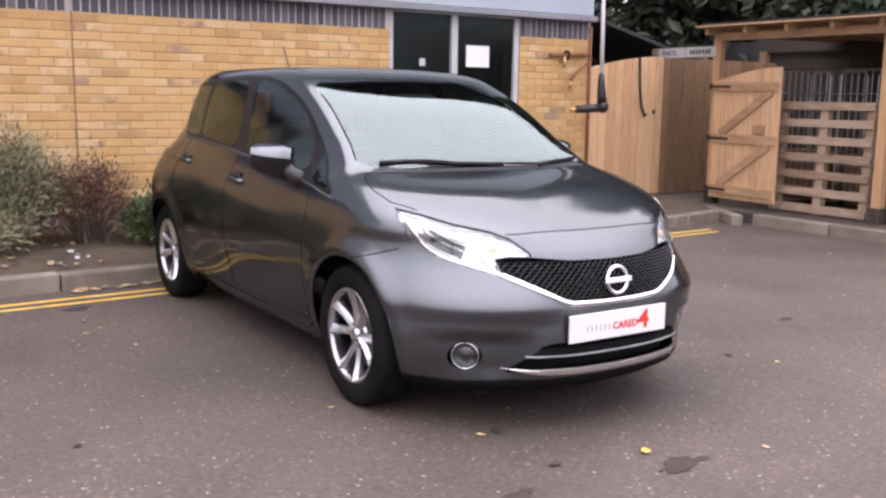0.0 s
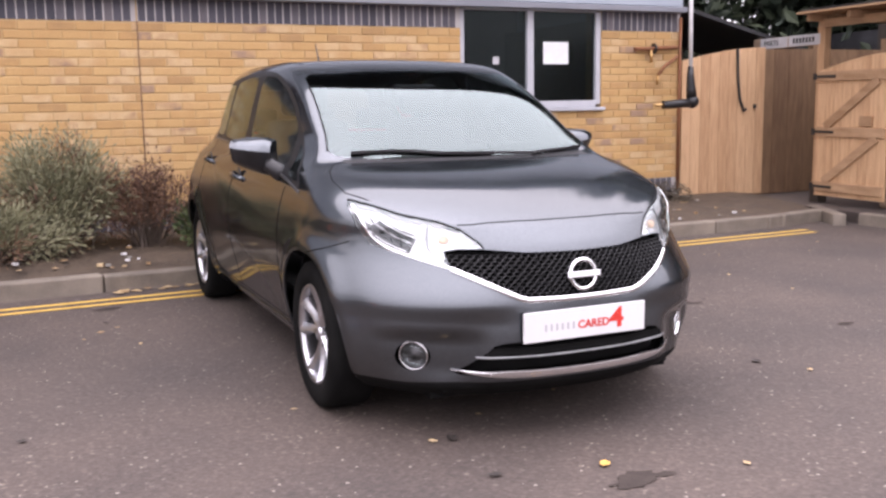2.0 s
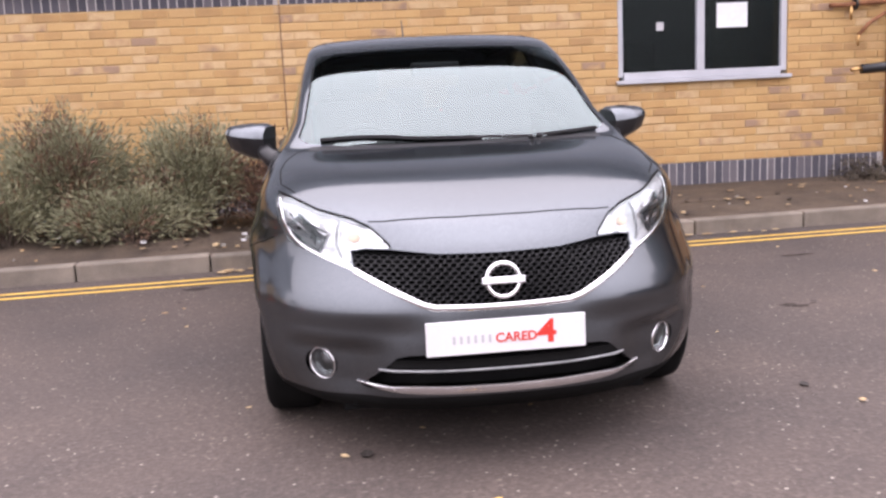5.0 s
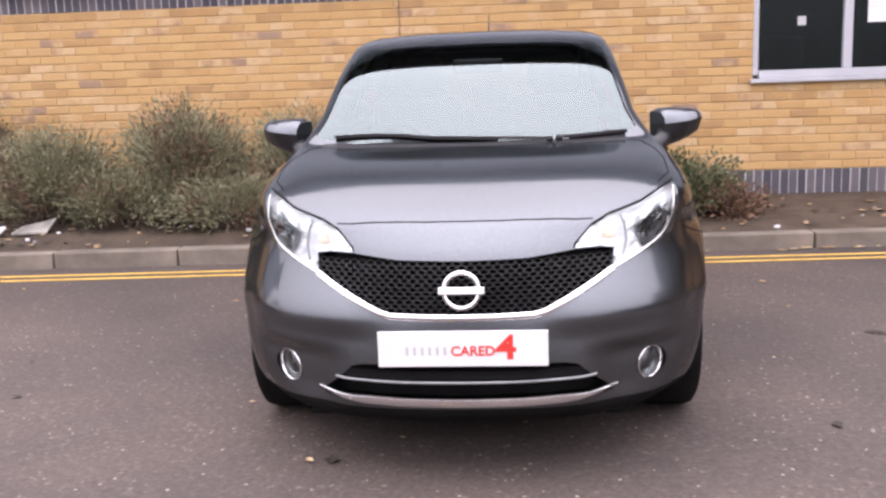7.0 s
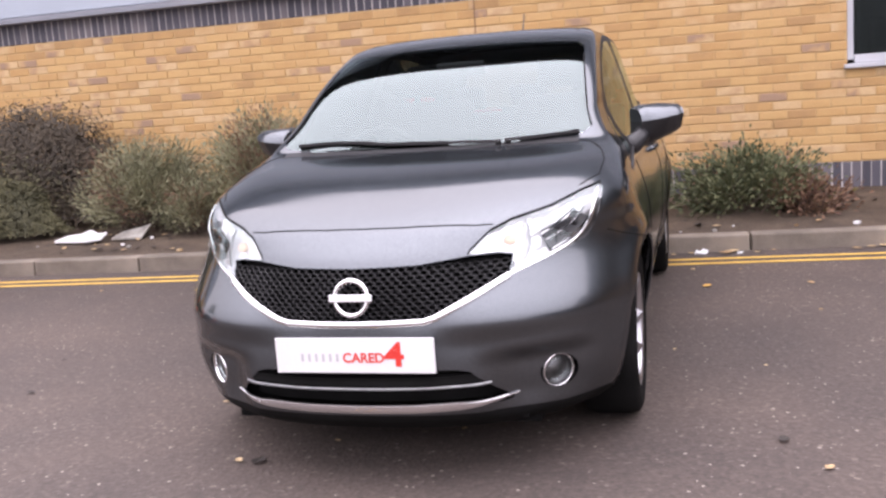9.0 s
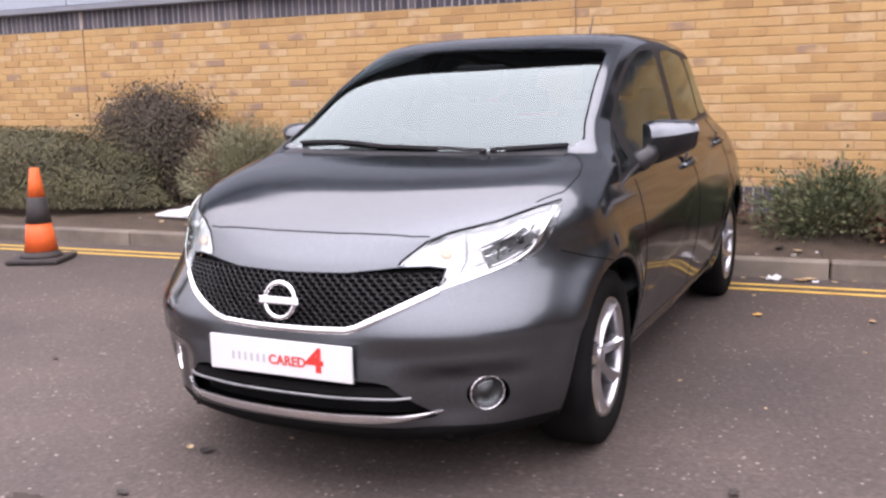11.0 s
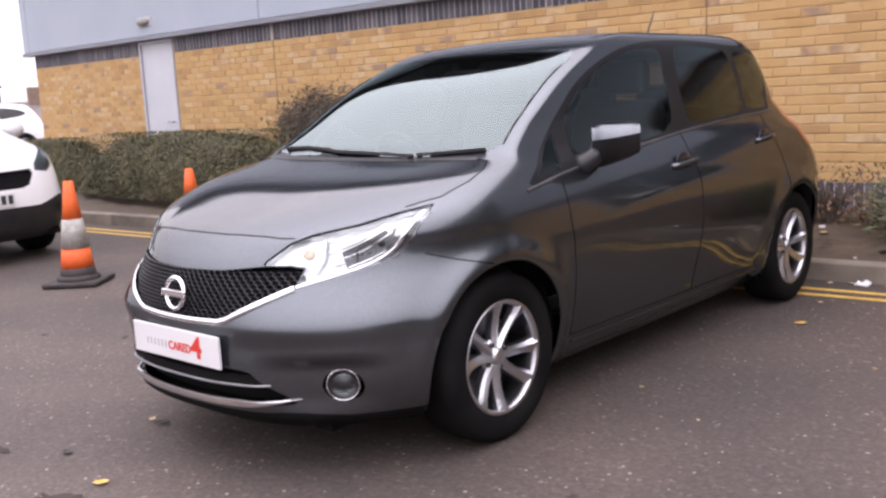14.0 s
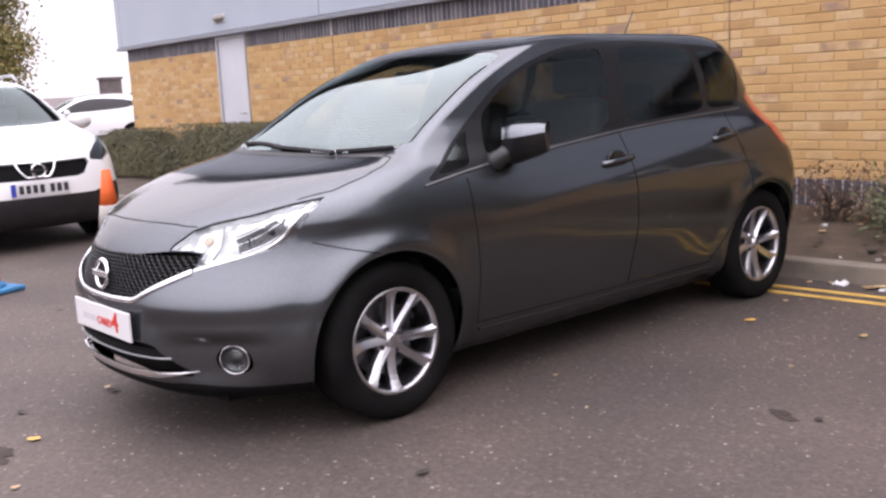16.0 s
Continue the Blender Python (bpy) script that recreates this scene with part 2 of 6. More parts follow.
surface("lamp amber", (0.82, 0.60, 0.44), (0.88, 0.66, 0.50), scale=10, rough=(0.2, 0.3), bump=0)
surface("lamp dark", (0.05, 0.048, 0.048), (0.10, 0.095, 0.095), scale=14, rough=(0.12, 0.2), bump=0, metallic=0.6)
surface("dark alloy", (0.10, 0.10, 0.105), (0.16, 0.16, 0.165), scale=10, rough=(0.4, 0.5), bump=0, metallic=1.0)
surface("chrome", (0.80, 0.80, 0.81), (0.86, 0.86, 0.87), scale=10, rough=(0.06, 0.10), bump=0, metallic=1.0)
surface("satin reflector", (0.80, 0.80, 0.81), (0.88, 0.88, 0.89), scale=10, rough=(0.2, 0.3), bump=0, metallic=0.55)
surface("grey fabric", (0.035, 0.034, 0.036), (0.06, 0.058, 0.06), scale=30, bump=0.2, fine=300)
surface("dashboard", (0.018, 0.018, 0.019), (0.035, 0.035, 0.036), scale=14, rough=(0.5, 0.65), bump=0.15, fine=250)
surface("red lens", (0.38, 0.012, 0.008), (0.50, 0.02, 0.012), scale=10, rough=(0.12, 0.2), bump=0, coat=1.0)
surface("plate white", (0.66, 0.655, 0.66), (0.72, 0.715, 0.715), scale=5, rough=(0.25, 0.35), bump=0)
surface("plate grey", (0.42, 0.42, 0.44), (0.46, 0.46, 0.48), scale=5, bump=0)
surface("plate red", (0.62, 0.03, 0.02), (0.68, 0.05, 0.03), scale=5, bump=0)
surface("plate blue", (0.02, 0.05, 0.35), (0.03, 0.07, 0.42), scale=5, bump=0)
surface("dark ink", (0.02, 0.02, 0.02), (0.04, 0.04, 0.04), scale=5, bump=0)
surface("cone orange", (0.72, 0.10, 0.015), (0.85, 0.16, 0.03), scale=6, rough=(0.5, 0.65), bump=0.1, fine=60)
surface("cone rubber", (0.018, 0.016, 0.016), (0.05, 0.042, 0.038), scale=9, bump=0.2)
surface("cone sleeve", (0.18, 0.17, 0.15), (0.42, 0.40, 0.36), scale=12, rough=(0.35, 0.5), bump=0.2)
surface("cone blue", (0.02, 0.14, 0.30), (0.04, 0.22, 0.42), scale=8, bump=0.1)
surface("fresh timber", (0.45, 0.265, 0.138), (0.64, 0.415, 0.235), scale=4, bump=0.25, fine=40, stretch=(9, 9, 0.8), vary=0.25)
surface("rail timber", (0.32, 0.19, 0.10), (0.50, 0.325, 0.19), scale=4, bump=0.25, fine=40, stretch=(4, 0.8, 4), vary=0.2)
surface("old timber", (0.24, 0.165, 0.11), (0.42, 0.31, 0.22), scale=5, bump=0.4, fine=45, stretch=(5, 0.9, 5), vary=0.25)
# store timber with inside shade in its colour; also dark feet and joints
surface("shade and joint brown", (0.15, 0.085, 0.045), (0.25, 0.15, 0.08), scale=4, bump=0.2, fine=40, stretch=(6, 6, 0.8), vary=0.2)
surface("dark and shade timber", (0.030, 0.022, 0.016), (0.06, 0.045, 0.034), scale=4, bump=0.2, fine=40, stretch=(6, 6, 0.8))
surface("galvanised wire", (0.30, 0.31, 0.32), (0.45, 0.46, 0.47), scale=20, rough=(0.35, 0.5), bump=0, metallic=0.9)
surface("black iron", (0.012, 0.012, 0.013), (0.03, 0.03, 0.03), scale=12, rough=(0.45, 0.6), bump=0.1)
surface("roof felt", (0.020, 0.020, 0.022), (0.045, 0.045, 0.05), scale=6, bump=0.5)
surface("white tube", (0.66, 0.66, 0.66), (0.76, 0.76, 0.76), scale=6, rough=(0.3, 0.4), bump=0)
surface("brass", (0.50, 0.30, 0.12), (0.62, 0.40, 0.18), scale=12, rough=(0.3, 0.45), bump=0, metallic=1.0)
surface("rusty iron", (0.16, 0.06, 0.025), (0.30, 0.12, 0.05), scale=14, bump=0.3)
surface("sign board", (0.46, 0.46, 0.47), (0.55, 0.55, 0.56), scale=6, bump=0.05)
surface("lavender leaf", (0.135, 0.137, 0.076), (0.300, 0.290, 0.172), scale=2.5, vary=0.3, bump=0)
surface("green leaf", (0.030, 0.055, 0.018), (0.10, 0.13, 0.045), scale=2.5, vary=0.5, bump=0)
surface("sage leaf", (0.055, 0.070, 0.030), (0.165, 0.175, 0.085), scale=2.5, vary=0.4, bump=0)
surface("hedge leaf", (0.048, 0.047, 0.021), (0.138, 0.126, 0.060), scale=2.5, vary=0.25, bump=0)
surface("plum leaf", (0.042, 0.034, 0.024), (0.104, 0.080, 0.052), scale=2.5, vary=0.25, bump=0)
surface("dry leaf", (0.09, 0.045, 0.028), (0.24, 0.14, 0.085), scale=2.5, vary=0.5, bump=0)
surface("autumn leaf", (0.10, 0.11, 0.03), (0.26, 0.20, 0.07), scale=2.5, vary=0.5, bump=0)
surface("tree leaf", (0.012, 0.022, 0.012), (0.045, 0.060, 0.030), scale=1.5, vary=0.5, bump=0)
surface("bark", (0.05, 0.035, 0.025), (0.13, 0.095, 0.07), scale=9, bump=0.6, fine=60)
surface("fallen yellow", (0.56, 0.31, 0.06), (0.70, 0.42, 0.11), scale=30, bump=0.2, vary=0.2)
surface("fallen tan", (0.34, 0.22, 0.11), (0.56, 0.42, 0.24), scale=30, bump=0.2, vary=0.4)
surface("fallen dark", (0.02, 0.016, 0.014), (0.05, 0.04, 0.034), scale=30, bump=0.2)
surface("litter white", (0.66, 0.66, 0.66), (0.78, 0.78, 0.78), scale=12, bump=0.1)
surface("oil stain", (0.048, 0.039, 0.035), (0.070, 0.057, 0.050), scale=14, rough=(0.85, 0.95), bump=0.3, ior=1.2)
surface("far brick", (0.16, 0.11, 0.08), (0.26, 0.18, 0.13), scale=3, bump=0.1)
surface("far roof", (0.10, 0.085, 0.08), (0.17, 0.14, 0.13), scale=3, bump=0.1)
glass_material("clear glass", (0.70, 0.74, 0.73), 1.42, 0.08)
glass_material("windscreen glass", (0.56, 0.63, 0.62), 1.98)
glass_material("tinted glass", (0.10, 0.10, 0.11), 1.38, 0.08)
glass_material("lens glass", (0.95, 0.95, 0.95), 1.5)
glass_material("window glass", (0.40, 0.43, 0.43), 1.3, 0.2)

# ---- building helpers ----


def part(name, bm, material, parent=None, label="", smooth=False, at=None):
    """Links a bmesh as one mesh object, under a thing or a part if one is given."""
    if isinstance(bm, bpy.types.Mesh):
        me = bm
    else:
        bmesh.ops.recalc_face_normals(bm, faces=bm.faces) if len(bm.faces) < 40000 else None
        me = bpy.data.meshes.new(name)
        for f in bm.faces:
            f.smooth = smooth
        bm.to_mesh(me)
        bm.free()
        me.materials.append(MATS[material])
    ob = new(name, me)
    if parent is not None:
        ob.parent = parent
    if at is not None:
        ob.matrix_basis = at
    return tagged(ob, label)


def thing(name, m, label, category, group="", kind=""):
    """An empty at a thing's base, to parent its parts."""
    ob = new(name)
    ob.empty_display_size = 0.1
    ob.matrix_basis = m
    return tagged(ob, label, category, group, kind)


def box(bm, c, s, m=None, bevel=0.0, seg=1):
    r = bmesh.ops.create_cube(bm, size=1, matrix=(m or Matrix()) @ Matrix.Translation(c) @ Matrix.Diagonal((*s, 1)))
    if bevel:
        edges = {e for v in r["verts"] for e in v.link_edges}
        bmesh.ops.bevel(bm, geom=list(edges), offset=bevel, segments=seg, affect="EDGES", profile=0.5)
    return bm


def made(fn, *a, **k):
    bm = bmesh.new()
    fn(bm, *a, **k)
    return bm


def tube(bm, pts, r, seg=8, caps=True):
    """A round bar along points; r may be a list."""
    pts = [Vector(p) for p in pts]
    rs = r if isinstance(r, (list, tuple)) else [r] * len(pts)
    rings, side = [], None
    for i, p in enumerate(pts):
        d = (pts[min(i + 1, len(pts) - 1)] - pts[max(i - 1, 0)]).normalized()
        if side is None:
            side = d.orthogonal().normalized()
        side = (side - d * side.dot(d)).normalized()
        up = d.cross(side)
        rings.append([bm.verts.new(p + (side * math.cos(a) + up * math.sin(a)) * rs[i]) for a in (2 * math.pi * k / seg for k in range(seg))])
    for a, b in zip(rings, rings[1:]):
        for k in range(seg):
            bm.faces.new((a[k], a[(k + 1) % seg], b[(k + 1) % seg], b[k]))
    if caps:
        bm.faces.new(rings[0][::-1])
        bm.faces.new(rings[-1])
    return bm


def lathe(bm, profile, m=None, seg=32, close=False):
    """Turns (radius, height) points round the z axis of m."""
    m = m or Matrix()
    rings = []
    for r, h in profile:
        rings.append([bm.verts.new(m @ Vector((r * math.cos(a), r * math.sin(a), h))) for a in (2 * math.pi * k / seg for k in range(seg))])
    for a, b in zip(rings, rings[1:] + (rings[:1] if close else [])):
        for k in range(seg):
            bm.faces.new((a[k], a[(k + 1) % seg], b[(k + 1) % seg], b[k]))
    if not close:
        for ring, (r, h) in ((rings[0], profile[0]), (rings[-1], profile[-1])):
            if r > 1e-4:
                bm.faces.new(ring)
    bmesh.ops.remove_doubles(bm, verts=bm.verts, dist=1e-5)
    return bm


def sweep_box(bm, pts, wide, deep, up=(0, 0, 1)):
    """A bar of rectangular section along points."""
    pts = [Vector(p) for p in pts]
    rings = []
    for i, p in enumerate(pts):
        d = (pts[min(i + 1, len(pts) - 1)] - pts[max(i - 1, 0)]).normalized()
        s = d.cross(Vector(up)).normalized()
        u = s.cross(d)
        rings.append([bm.verts.new(p + s * a * wide / 2 + u * b * deep / 2) for a, b in ((-1, -1), (1, -1), (1, 1), (-1, 1))])
    for a, b in zip(rings, rings[1:]):
        for k in range(4):
            bm.faces.new((a[k], a[(k + 1) % 4], b[(k + 1) % 4], b[k]))
    bm.faces.new(rings[0][::-1])
    bm.faces.new(rings[-1])
    return bm


def from_arrays(name, verts, faces):
    me = bpy.data.meshes.new(name)
    me.from_pydata(verts, [], faces)
    me.update()
    return me


def leaf_mesh(name, centres, normals, sizes, rng, slim=0.45, material="green leaf", face=None):
    """Many small pointed leaves: centres, the way each one grows and its length."""
    n = len(centres)
    side = np.cross(normals, rng.normal(size=(n, 3)) * (1 if face is None else 0.38) + (0 if face is None else face))
    side /= np.linalg.norm(side, axis=1)[:, None] + 1e-9
    up = np.cross(side, normals)
    L, w = sizes[:, None], sizes[:, None] * slim
    v = np.stack([centres, centres + normals * L * 0.5 + side * w * 0.5 + up * w * 0.12, centres + normals * L, centres + normals * L * 0.5 - side * w * 0.5 + up * w * 0.12], 1)
    verts = v.reshape(-1, 3)
    faces = np.arange(n * 4).reshape(-1, 4)
    me = bpy.data.meshes.new(name)
    me.from_pydata(verts.tolist(), [], faces.tolist())
    me.materials.append(MATS[material])
    return me


def text_mesh(body, size, name, material, parent, m, extrude=0.0008, bold=0.0, stretch=1.0):
    cu = bpy.data.curves.new(name, "FONT")
    cu.body, cu.size, cu.extrude, cu.offset = body, size, extrude, bold
    tmp = new("lettering_tmp", cu)
    me = bpy.data.meshes.new_from_object(tmp)
    bpy.data.objects.remove(tmp)
    me.materials.clear()
    me.materials.append(MATS[material])
    return part(name, me, "", parent, at=m @ Matrix.Diagonal((stretch, 1, 1, 1)))

# ---- the place ----
WALL_Y, WALL_L, WALL_R = 5.77, -12.72, 4.84
BED_TOP, SOLDIER_0, BRICK_0, BRICK_1 = 0.19, 0.189, 0.404, 1.984
CLAD_0, ROOF_Z, EAVES_Z = 2.20, 5.06, 4.90
KERB_TURN = math.atan(0.055)


def kerb_y(x):
    """The line of the kerb's face."""
    return 3.965 + 0.055 * x


g = bmesh.new()
bmesh.ops.create_grid(g, x_segments=8, y_segments=8, size=300)
tagged(part("ground", g, "asphalt"), "worn grey-brown tarmac car park", "ground", kind="structure")

# double yellow lines
for k, off in enumerate((0.425, 0.275)):
    bm = bmesh.new()
    xs = np.linspace(-16, 4.95 + 0.05 * k, 120)
    top = []
    for x in xs:
        y = kerb_y(x) - off
        w = 0.030 + 0.003 * noise.noise((x * 7, k * 9, 0))
        top.append((bm.verts.new((x, y - w, 0.004)), bm.verts.new((x, y + w, 0.004))))
    for a, b in zip(top, top[1:]):
        bm.faces.new((a[0], b[0], b[1], a[1]))
    tagged(part("road_line", bm, "road paint yellow"), "worn yellow line painted along the kerb", "road marking", "double yellow lines", "structure")

# kerb stones, a part each
kerb = thing("kerb", Matrix(), "weathered concrete kerb stones edging the planting bed", "kerb", kind="structure")
stone = bmesh.new()
box(stone, (0, 0.065, 0.045), (0.905, 0.13, 0.15), None, 0.012, 2)
stone_me = part("kerb_stone", stone, "kerb concrete", kerb).data
bpy.data.objects.remove(kerb.children[0])
x = -1.40 - 0.915 * 15
while x < 4.9:
    jig = random.Random(int(x * 100))
    part("kerb_stone", stone_me, "", kerb, at=pose(x + 0.4575, kerb_y(x + 0.4575) + jig.uniform(-0.004, 0.004), jig.uniform(-0.006, 0.004), 0, 0, math.degrees(KERB_TURN) + jig.uniform(-0.3, 0.3)))
    x += 0.915
part("kerb_stone", stone_me, "", kerb, at=pose(5.20, kerb_y(4.9) + 0.06, 0, 0, 0, 12))
for k, (sx, sy, a) in enumerate(((5.66, 4.48, 62), (5.72, 3.56, 92), (5.76, 2.64, 92), (5.80, 1.72, 92), (5.84, 0.80, 92))):
    part("kerb_stone", stone_me, "", kerb, at=pose(sx, sy, -0.005, 0, 0, a + 180))

# planting bed: soil that rises from the kerb to the wall
bm = bmesh.new()
nx, ny = 300, 34
rows = []
for j in range(ny + 1):
    row = []
    for i in range(nx + 1):
        x = -16 + (5.62 + 16) * i / nx
        y0, y1 = kerb_y(x) + 0.10, WALL_Y + 0.02
        t = j / ny
        y = y0 + (y1 - y0) * t
        z = 0.095 + 0.10 * t + 0.035 * math.sin(t * math.pi) + (0.028 * noise.noise((x * 2.2, y * 2.2, 1)) + 0.018 * noise.noise((x * 9, y * 9, 4))) * math.sin(math.pi * min(1, t * 1.0 + 0.04))
        row.append(bm.verts.new((x, y, z)))
    rows.append(row)
for a, b in zip(rows, rows[1:]):
    for k in range(nx):
        bm.faces.new((a[k], a[k + 1], b[k + 1], b[k]))
tagged(part("planting_bed", bm, "soil", smooth=True), "bare brown soil bed with litter between kerb and wall", "flower bed", kind="structure")
bm = bmesh.new()
box(bm, (7.6, 3.0, 0.05), (3.66, 7.2, 0.12))
tagged(part("pavement", bm, "asphalt"), "worn slab under the timber store", "pavement", kind="structure")

# ---- the building ----
wall = tagged(part("wall_north", made(lambda b: (
    box(b, ((WALL_L - 9.51) / 2, WALL_Y + 0.151, 1.1), (-9.51 - WALL_L, 0.30, 2.24)),
    box(b, ((-8.69 + 2.19) / 2, WALL_Y + 0.151, 1.1), (8.69 + 2.19, 0.30, 2.24)),
    box(b, (3.01, WALL_Y + 0.151, 0.57), (1.64, 0.30, 1.18)),
    box(b, ((3.83 + WALL_R) / 2, WALL_Y + 0.151, 1.1), (WALL_R - 3.83, 0.30, 2.24)))), "mortar"), "yellow stock brick wall with blue brick bands", "brick wall", kind="structure")
for nm, c, s in (("wall_west", (WALL_L + 0.15, 10.5, 1.1), (0.28, 9.2, 2.24)), ("wall_east", (WALL_R - 0.15, 10.5, 1.1), (0.28, 9.2, 2.24)), ("wall_back", ((WALL_L + WALL_R) / 2, 15.2, 1.1), (WALL_R - WALL_L, 0.28, 2.24))):
    tagged(part(nm, made(box, c, s), "far brick"), "brick side wall of the building", "brick wall", kind="structure")
tagged(part("roof", made(box, ((WALL_L + WALL_R) / 2, 10.5, ROOF_Z - 0.1), (WALL_R - WALL_L, 9.4, 0.16)), "roof felt"), "flat roof of the building", "roof", kind="structure")

# cladding above: one sheet a panel
clad = thing("cladding", Matrix(), "pale blue-grey metal cladding above the brickwork", "cladding", kind="structure")
edges = [-12.86, -12.66, -6.64, -0.62, 4.80]
for a, b in zip(edges, edges[1:]):
    part("cladding_panel", made(box, ((a + b) / 2, WALL_Y - 0.065, (CLAD_0 + EAVES_Z) / 2 + 0.02), (b - a - 0.012, 0.09, EAVES_Z - CLAD_0 - 0.05), None, 0.006), "cladding", clad)
part("drip_flashing", made(lambda b: (box(b, ((-12.88 + 4.84) / 2, WALL_Y - 0.055, CLAD_0 + 0.012), (17.72, 0.15, 0.055), None, 0.006))), "cladding trim", clad, "dark metal drip edge under the cladding")
# overhang out of view, added to reflect dark in the top of the windscreen
part("eaves", made(box, ((-12.88 + 4.84) / 2, WALL_Y - 0.52, EAVES_Z + 0.06), (17.78, 1.08, 0.12)), "roof felt", clad, "dark unseen overhang added for the dark band reflected in the windscreen")
for x, nm in ((WALL_L + 0.0, "cladding_return"), (WALL_R + 0.01, "cladding_return")):
    part(nm, made(box, (x - 0.06, 10.5, (CLAD_0 + ROOF_Z) / 2), (0.09, 9.3, ROOF_Z - CLAD_0)), "cladding", clad)

# window
win = thing("window_1", pose(0, WALL_Y, 0), "pale grey framed double window with dark panes", "window", kind="structure")
WX0, WX1, WZ0, WZ1, WM = 2.19, 3.83, 1.165, 2.175, 2.985
for nm, c, s in (("window_sill", ((WX0 + WX1) / 2, 0.03, WZ0 + 0.012), (WX1 - WX0 + 0.05, 0.17, 0.035)), ("window_frame", (WX0 + 0.025, 0.045, (WZ0 + WZ1) / 2 + 0.03), (0.05, 0.07, WZ1 - WZ0 - 0.06)),
                 ("window_frame", (WX1 - 0.03, 0.045, (WZ0 + WZ1) / 2 + 0.03), (0.06, 0.07, WZ1 - WZ0 - 0.06)), ("window_frame", ((WX0 + WX1) / 2, 0.045, WZ0 + 0.065), (WX1 - WX0 - 0.11, 0.07, 0.07)),
                 ("window_frame", ((WX0 + WX1) / 2, 0.045, WZ1 + 0.025), (WX1 - WX0 - 0.11, 0.07, 0.06)), ("mullion", (WM, 0.042, (WZ0 + WZ1) / 2 + 0.05), (0.075, 0.075, WZ1 - WZ0 - 0.10))):
    part(nm, made(box, c, s, None, 0.006, 2), "grey frame", win)
for a, b in ((WX0 + 0.05, WM - 0.037), (WM + 0.037, WX1 - 0.06)):
    p = part("pane", made(box, ((a + b) / 2, 0.05, (WZ0 + WZ1) / 2 + 0.05), (b - a, 0.006, WZ1 - WZ0 - 0.10)), "window glass", win)
    p.visible_shadow = False
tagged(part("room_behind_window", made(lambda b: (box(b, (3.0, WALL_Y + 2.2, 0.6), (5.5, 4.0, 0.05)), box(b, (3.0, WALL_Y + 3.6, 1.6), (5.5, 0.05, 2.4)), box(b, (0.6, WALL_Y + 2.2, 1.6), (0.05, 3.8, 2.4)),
                                                box(b, (3.0, WALL_Y + 2.0, 2.75), (5.5, 3.8, 0.05)))), "room shade grey"), "office behind the window, its surfaces coloured dark as if unlit", "room", kind="structure")
tagged(part("paper_notice", made(box, (3.302, WALL_Y + 0.043, 1.755), (0.30, 0.003, 0.225)), "paper"), "white paper sheet stuck inside the window", "notice")
tagged(part("small_notice", made(box, (2.605, WALL_Y + 0.043, 1.675), (0.07, 0.003, 0.075)), "sign board"), "small grey sticker on the dark pane", "sticker")
office = thing("office_chair", pose(2.75, WALL_Y + 1.2, 0.62), "dim office chair back behind the window", "chair")
part("backrest", made(box, (0, 0, 0.72), (0.42, 0.08, 0.5), None, 0.03, 2), "dashboard", office)
part("seat", made(box, (0, 0.24, 0.42), (0.46, 0.46, 0.08), None, 0.03, 2), "dashboard", office)
part("pedestal", made(tube, [(0, 0.22, 0.0), (0, 0.22, 0.4)], 0.03, 8), "black iron", office)

# service door and bulkhead lamp
door = thing("door_1", pose(-9.10, WALL_Y, 0), "flush pale grey metal service door", "door", kind="structure")
part("door_leaf", made(box, (0, 0.035, 1.12), (0.79, 0.06, 2.03), None, 0.005), "grey door", door)
part("door_frame", made(lambda b: (box(b, (-0.415, 0.03, 1.13), (0.04, 0.11, 2.09)), box(b, (0.402, 0.03, 1.13), (0.026, 0.11, 2.09)), box(b, (0, 0.03, 2.155), (0.79, 0.11, 0.04)))), "grey frame", door)
part("door_handle", made(tube, [(0.30, -0.01, 1.05), (0.30, -0.05, 1.05), (0.18, -0.05, 1.05)], 0.011, 8), "galvanised wire", door)
lamp = thing("bulkhead_lamp", pose(-9.17, WALL_Y - 0.11, 2.43), "small oval bulkhead lamp on the cladding", "wall lamp")
part("lamp_base", made(box, (0, 0.0, 0), (0.34, 0.03, 0.13), None, 0.012, 2), "sign board", lamp)
b = bmesh.new()
bmesh.ops.create_uvsphere(b, u_segments=24, v_segments=12, radius=1, matrix=Matrix.Translation((0, -0.015, 0)) @ Matrix.Diagonal((0.155, 0.075, 0.055, 1)))
part("lamp_glass", b, "cone sleeve", lamp, "yellowed diffuser", smooth=True)

# ---- wall brackets by the corner ----
br = thing("hose_bracket", pose(4.42, WALL_Y, 1.72), "rusty pipe bracket with a brass tap on the wall", "pipe bracket")
part("pipe", made(tube, [(0.36, -0.04, 0.10), (0.12, -0.05, 0.09), (-0.05, -0.05, 0.08), (-0.20, -0.05, 0.08)], 0.022, 10), "rusty iron", br, smooth=True)
part("strut", made(tube, [(0.36, -0.04, 0.0), (0.16, -0.10, -0.10), (0.05, -0.12, -0.20)], 0.018, 8), "rusty iron", br, smooth=True)
part("flange", lathe(bmesh.new(), [(0.0, 0.0), (0.055, 0.0), (0.055, 0.02), (0.0, 0.03)], pose(0.04, -0.04, 0.085, 0, 90), 16), "black iron", br)
part("tap", made(tube, [(0.0, -0.05, 0.08), (0.0, -0.07, 0.0), (0.0, -0.07, -0.06)], [0.02, 0.017, 0.012], 8), "brass", br, smooth=True)
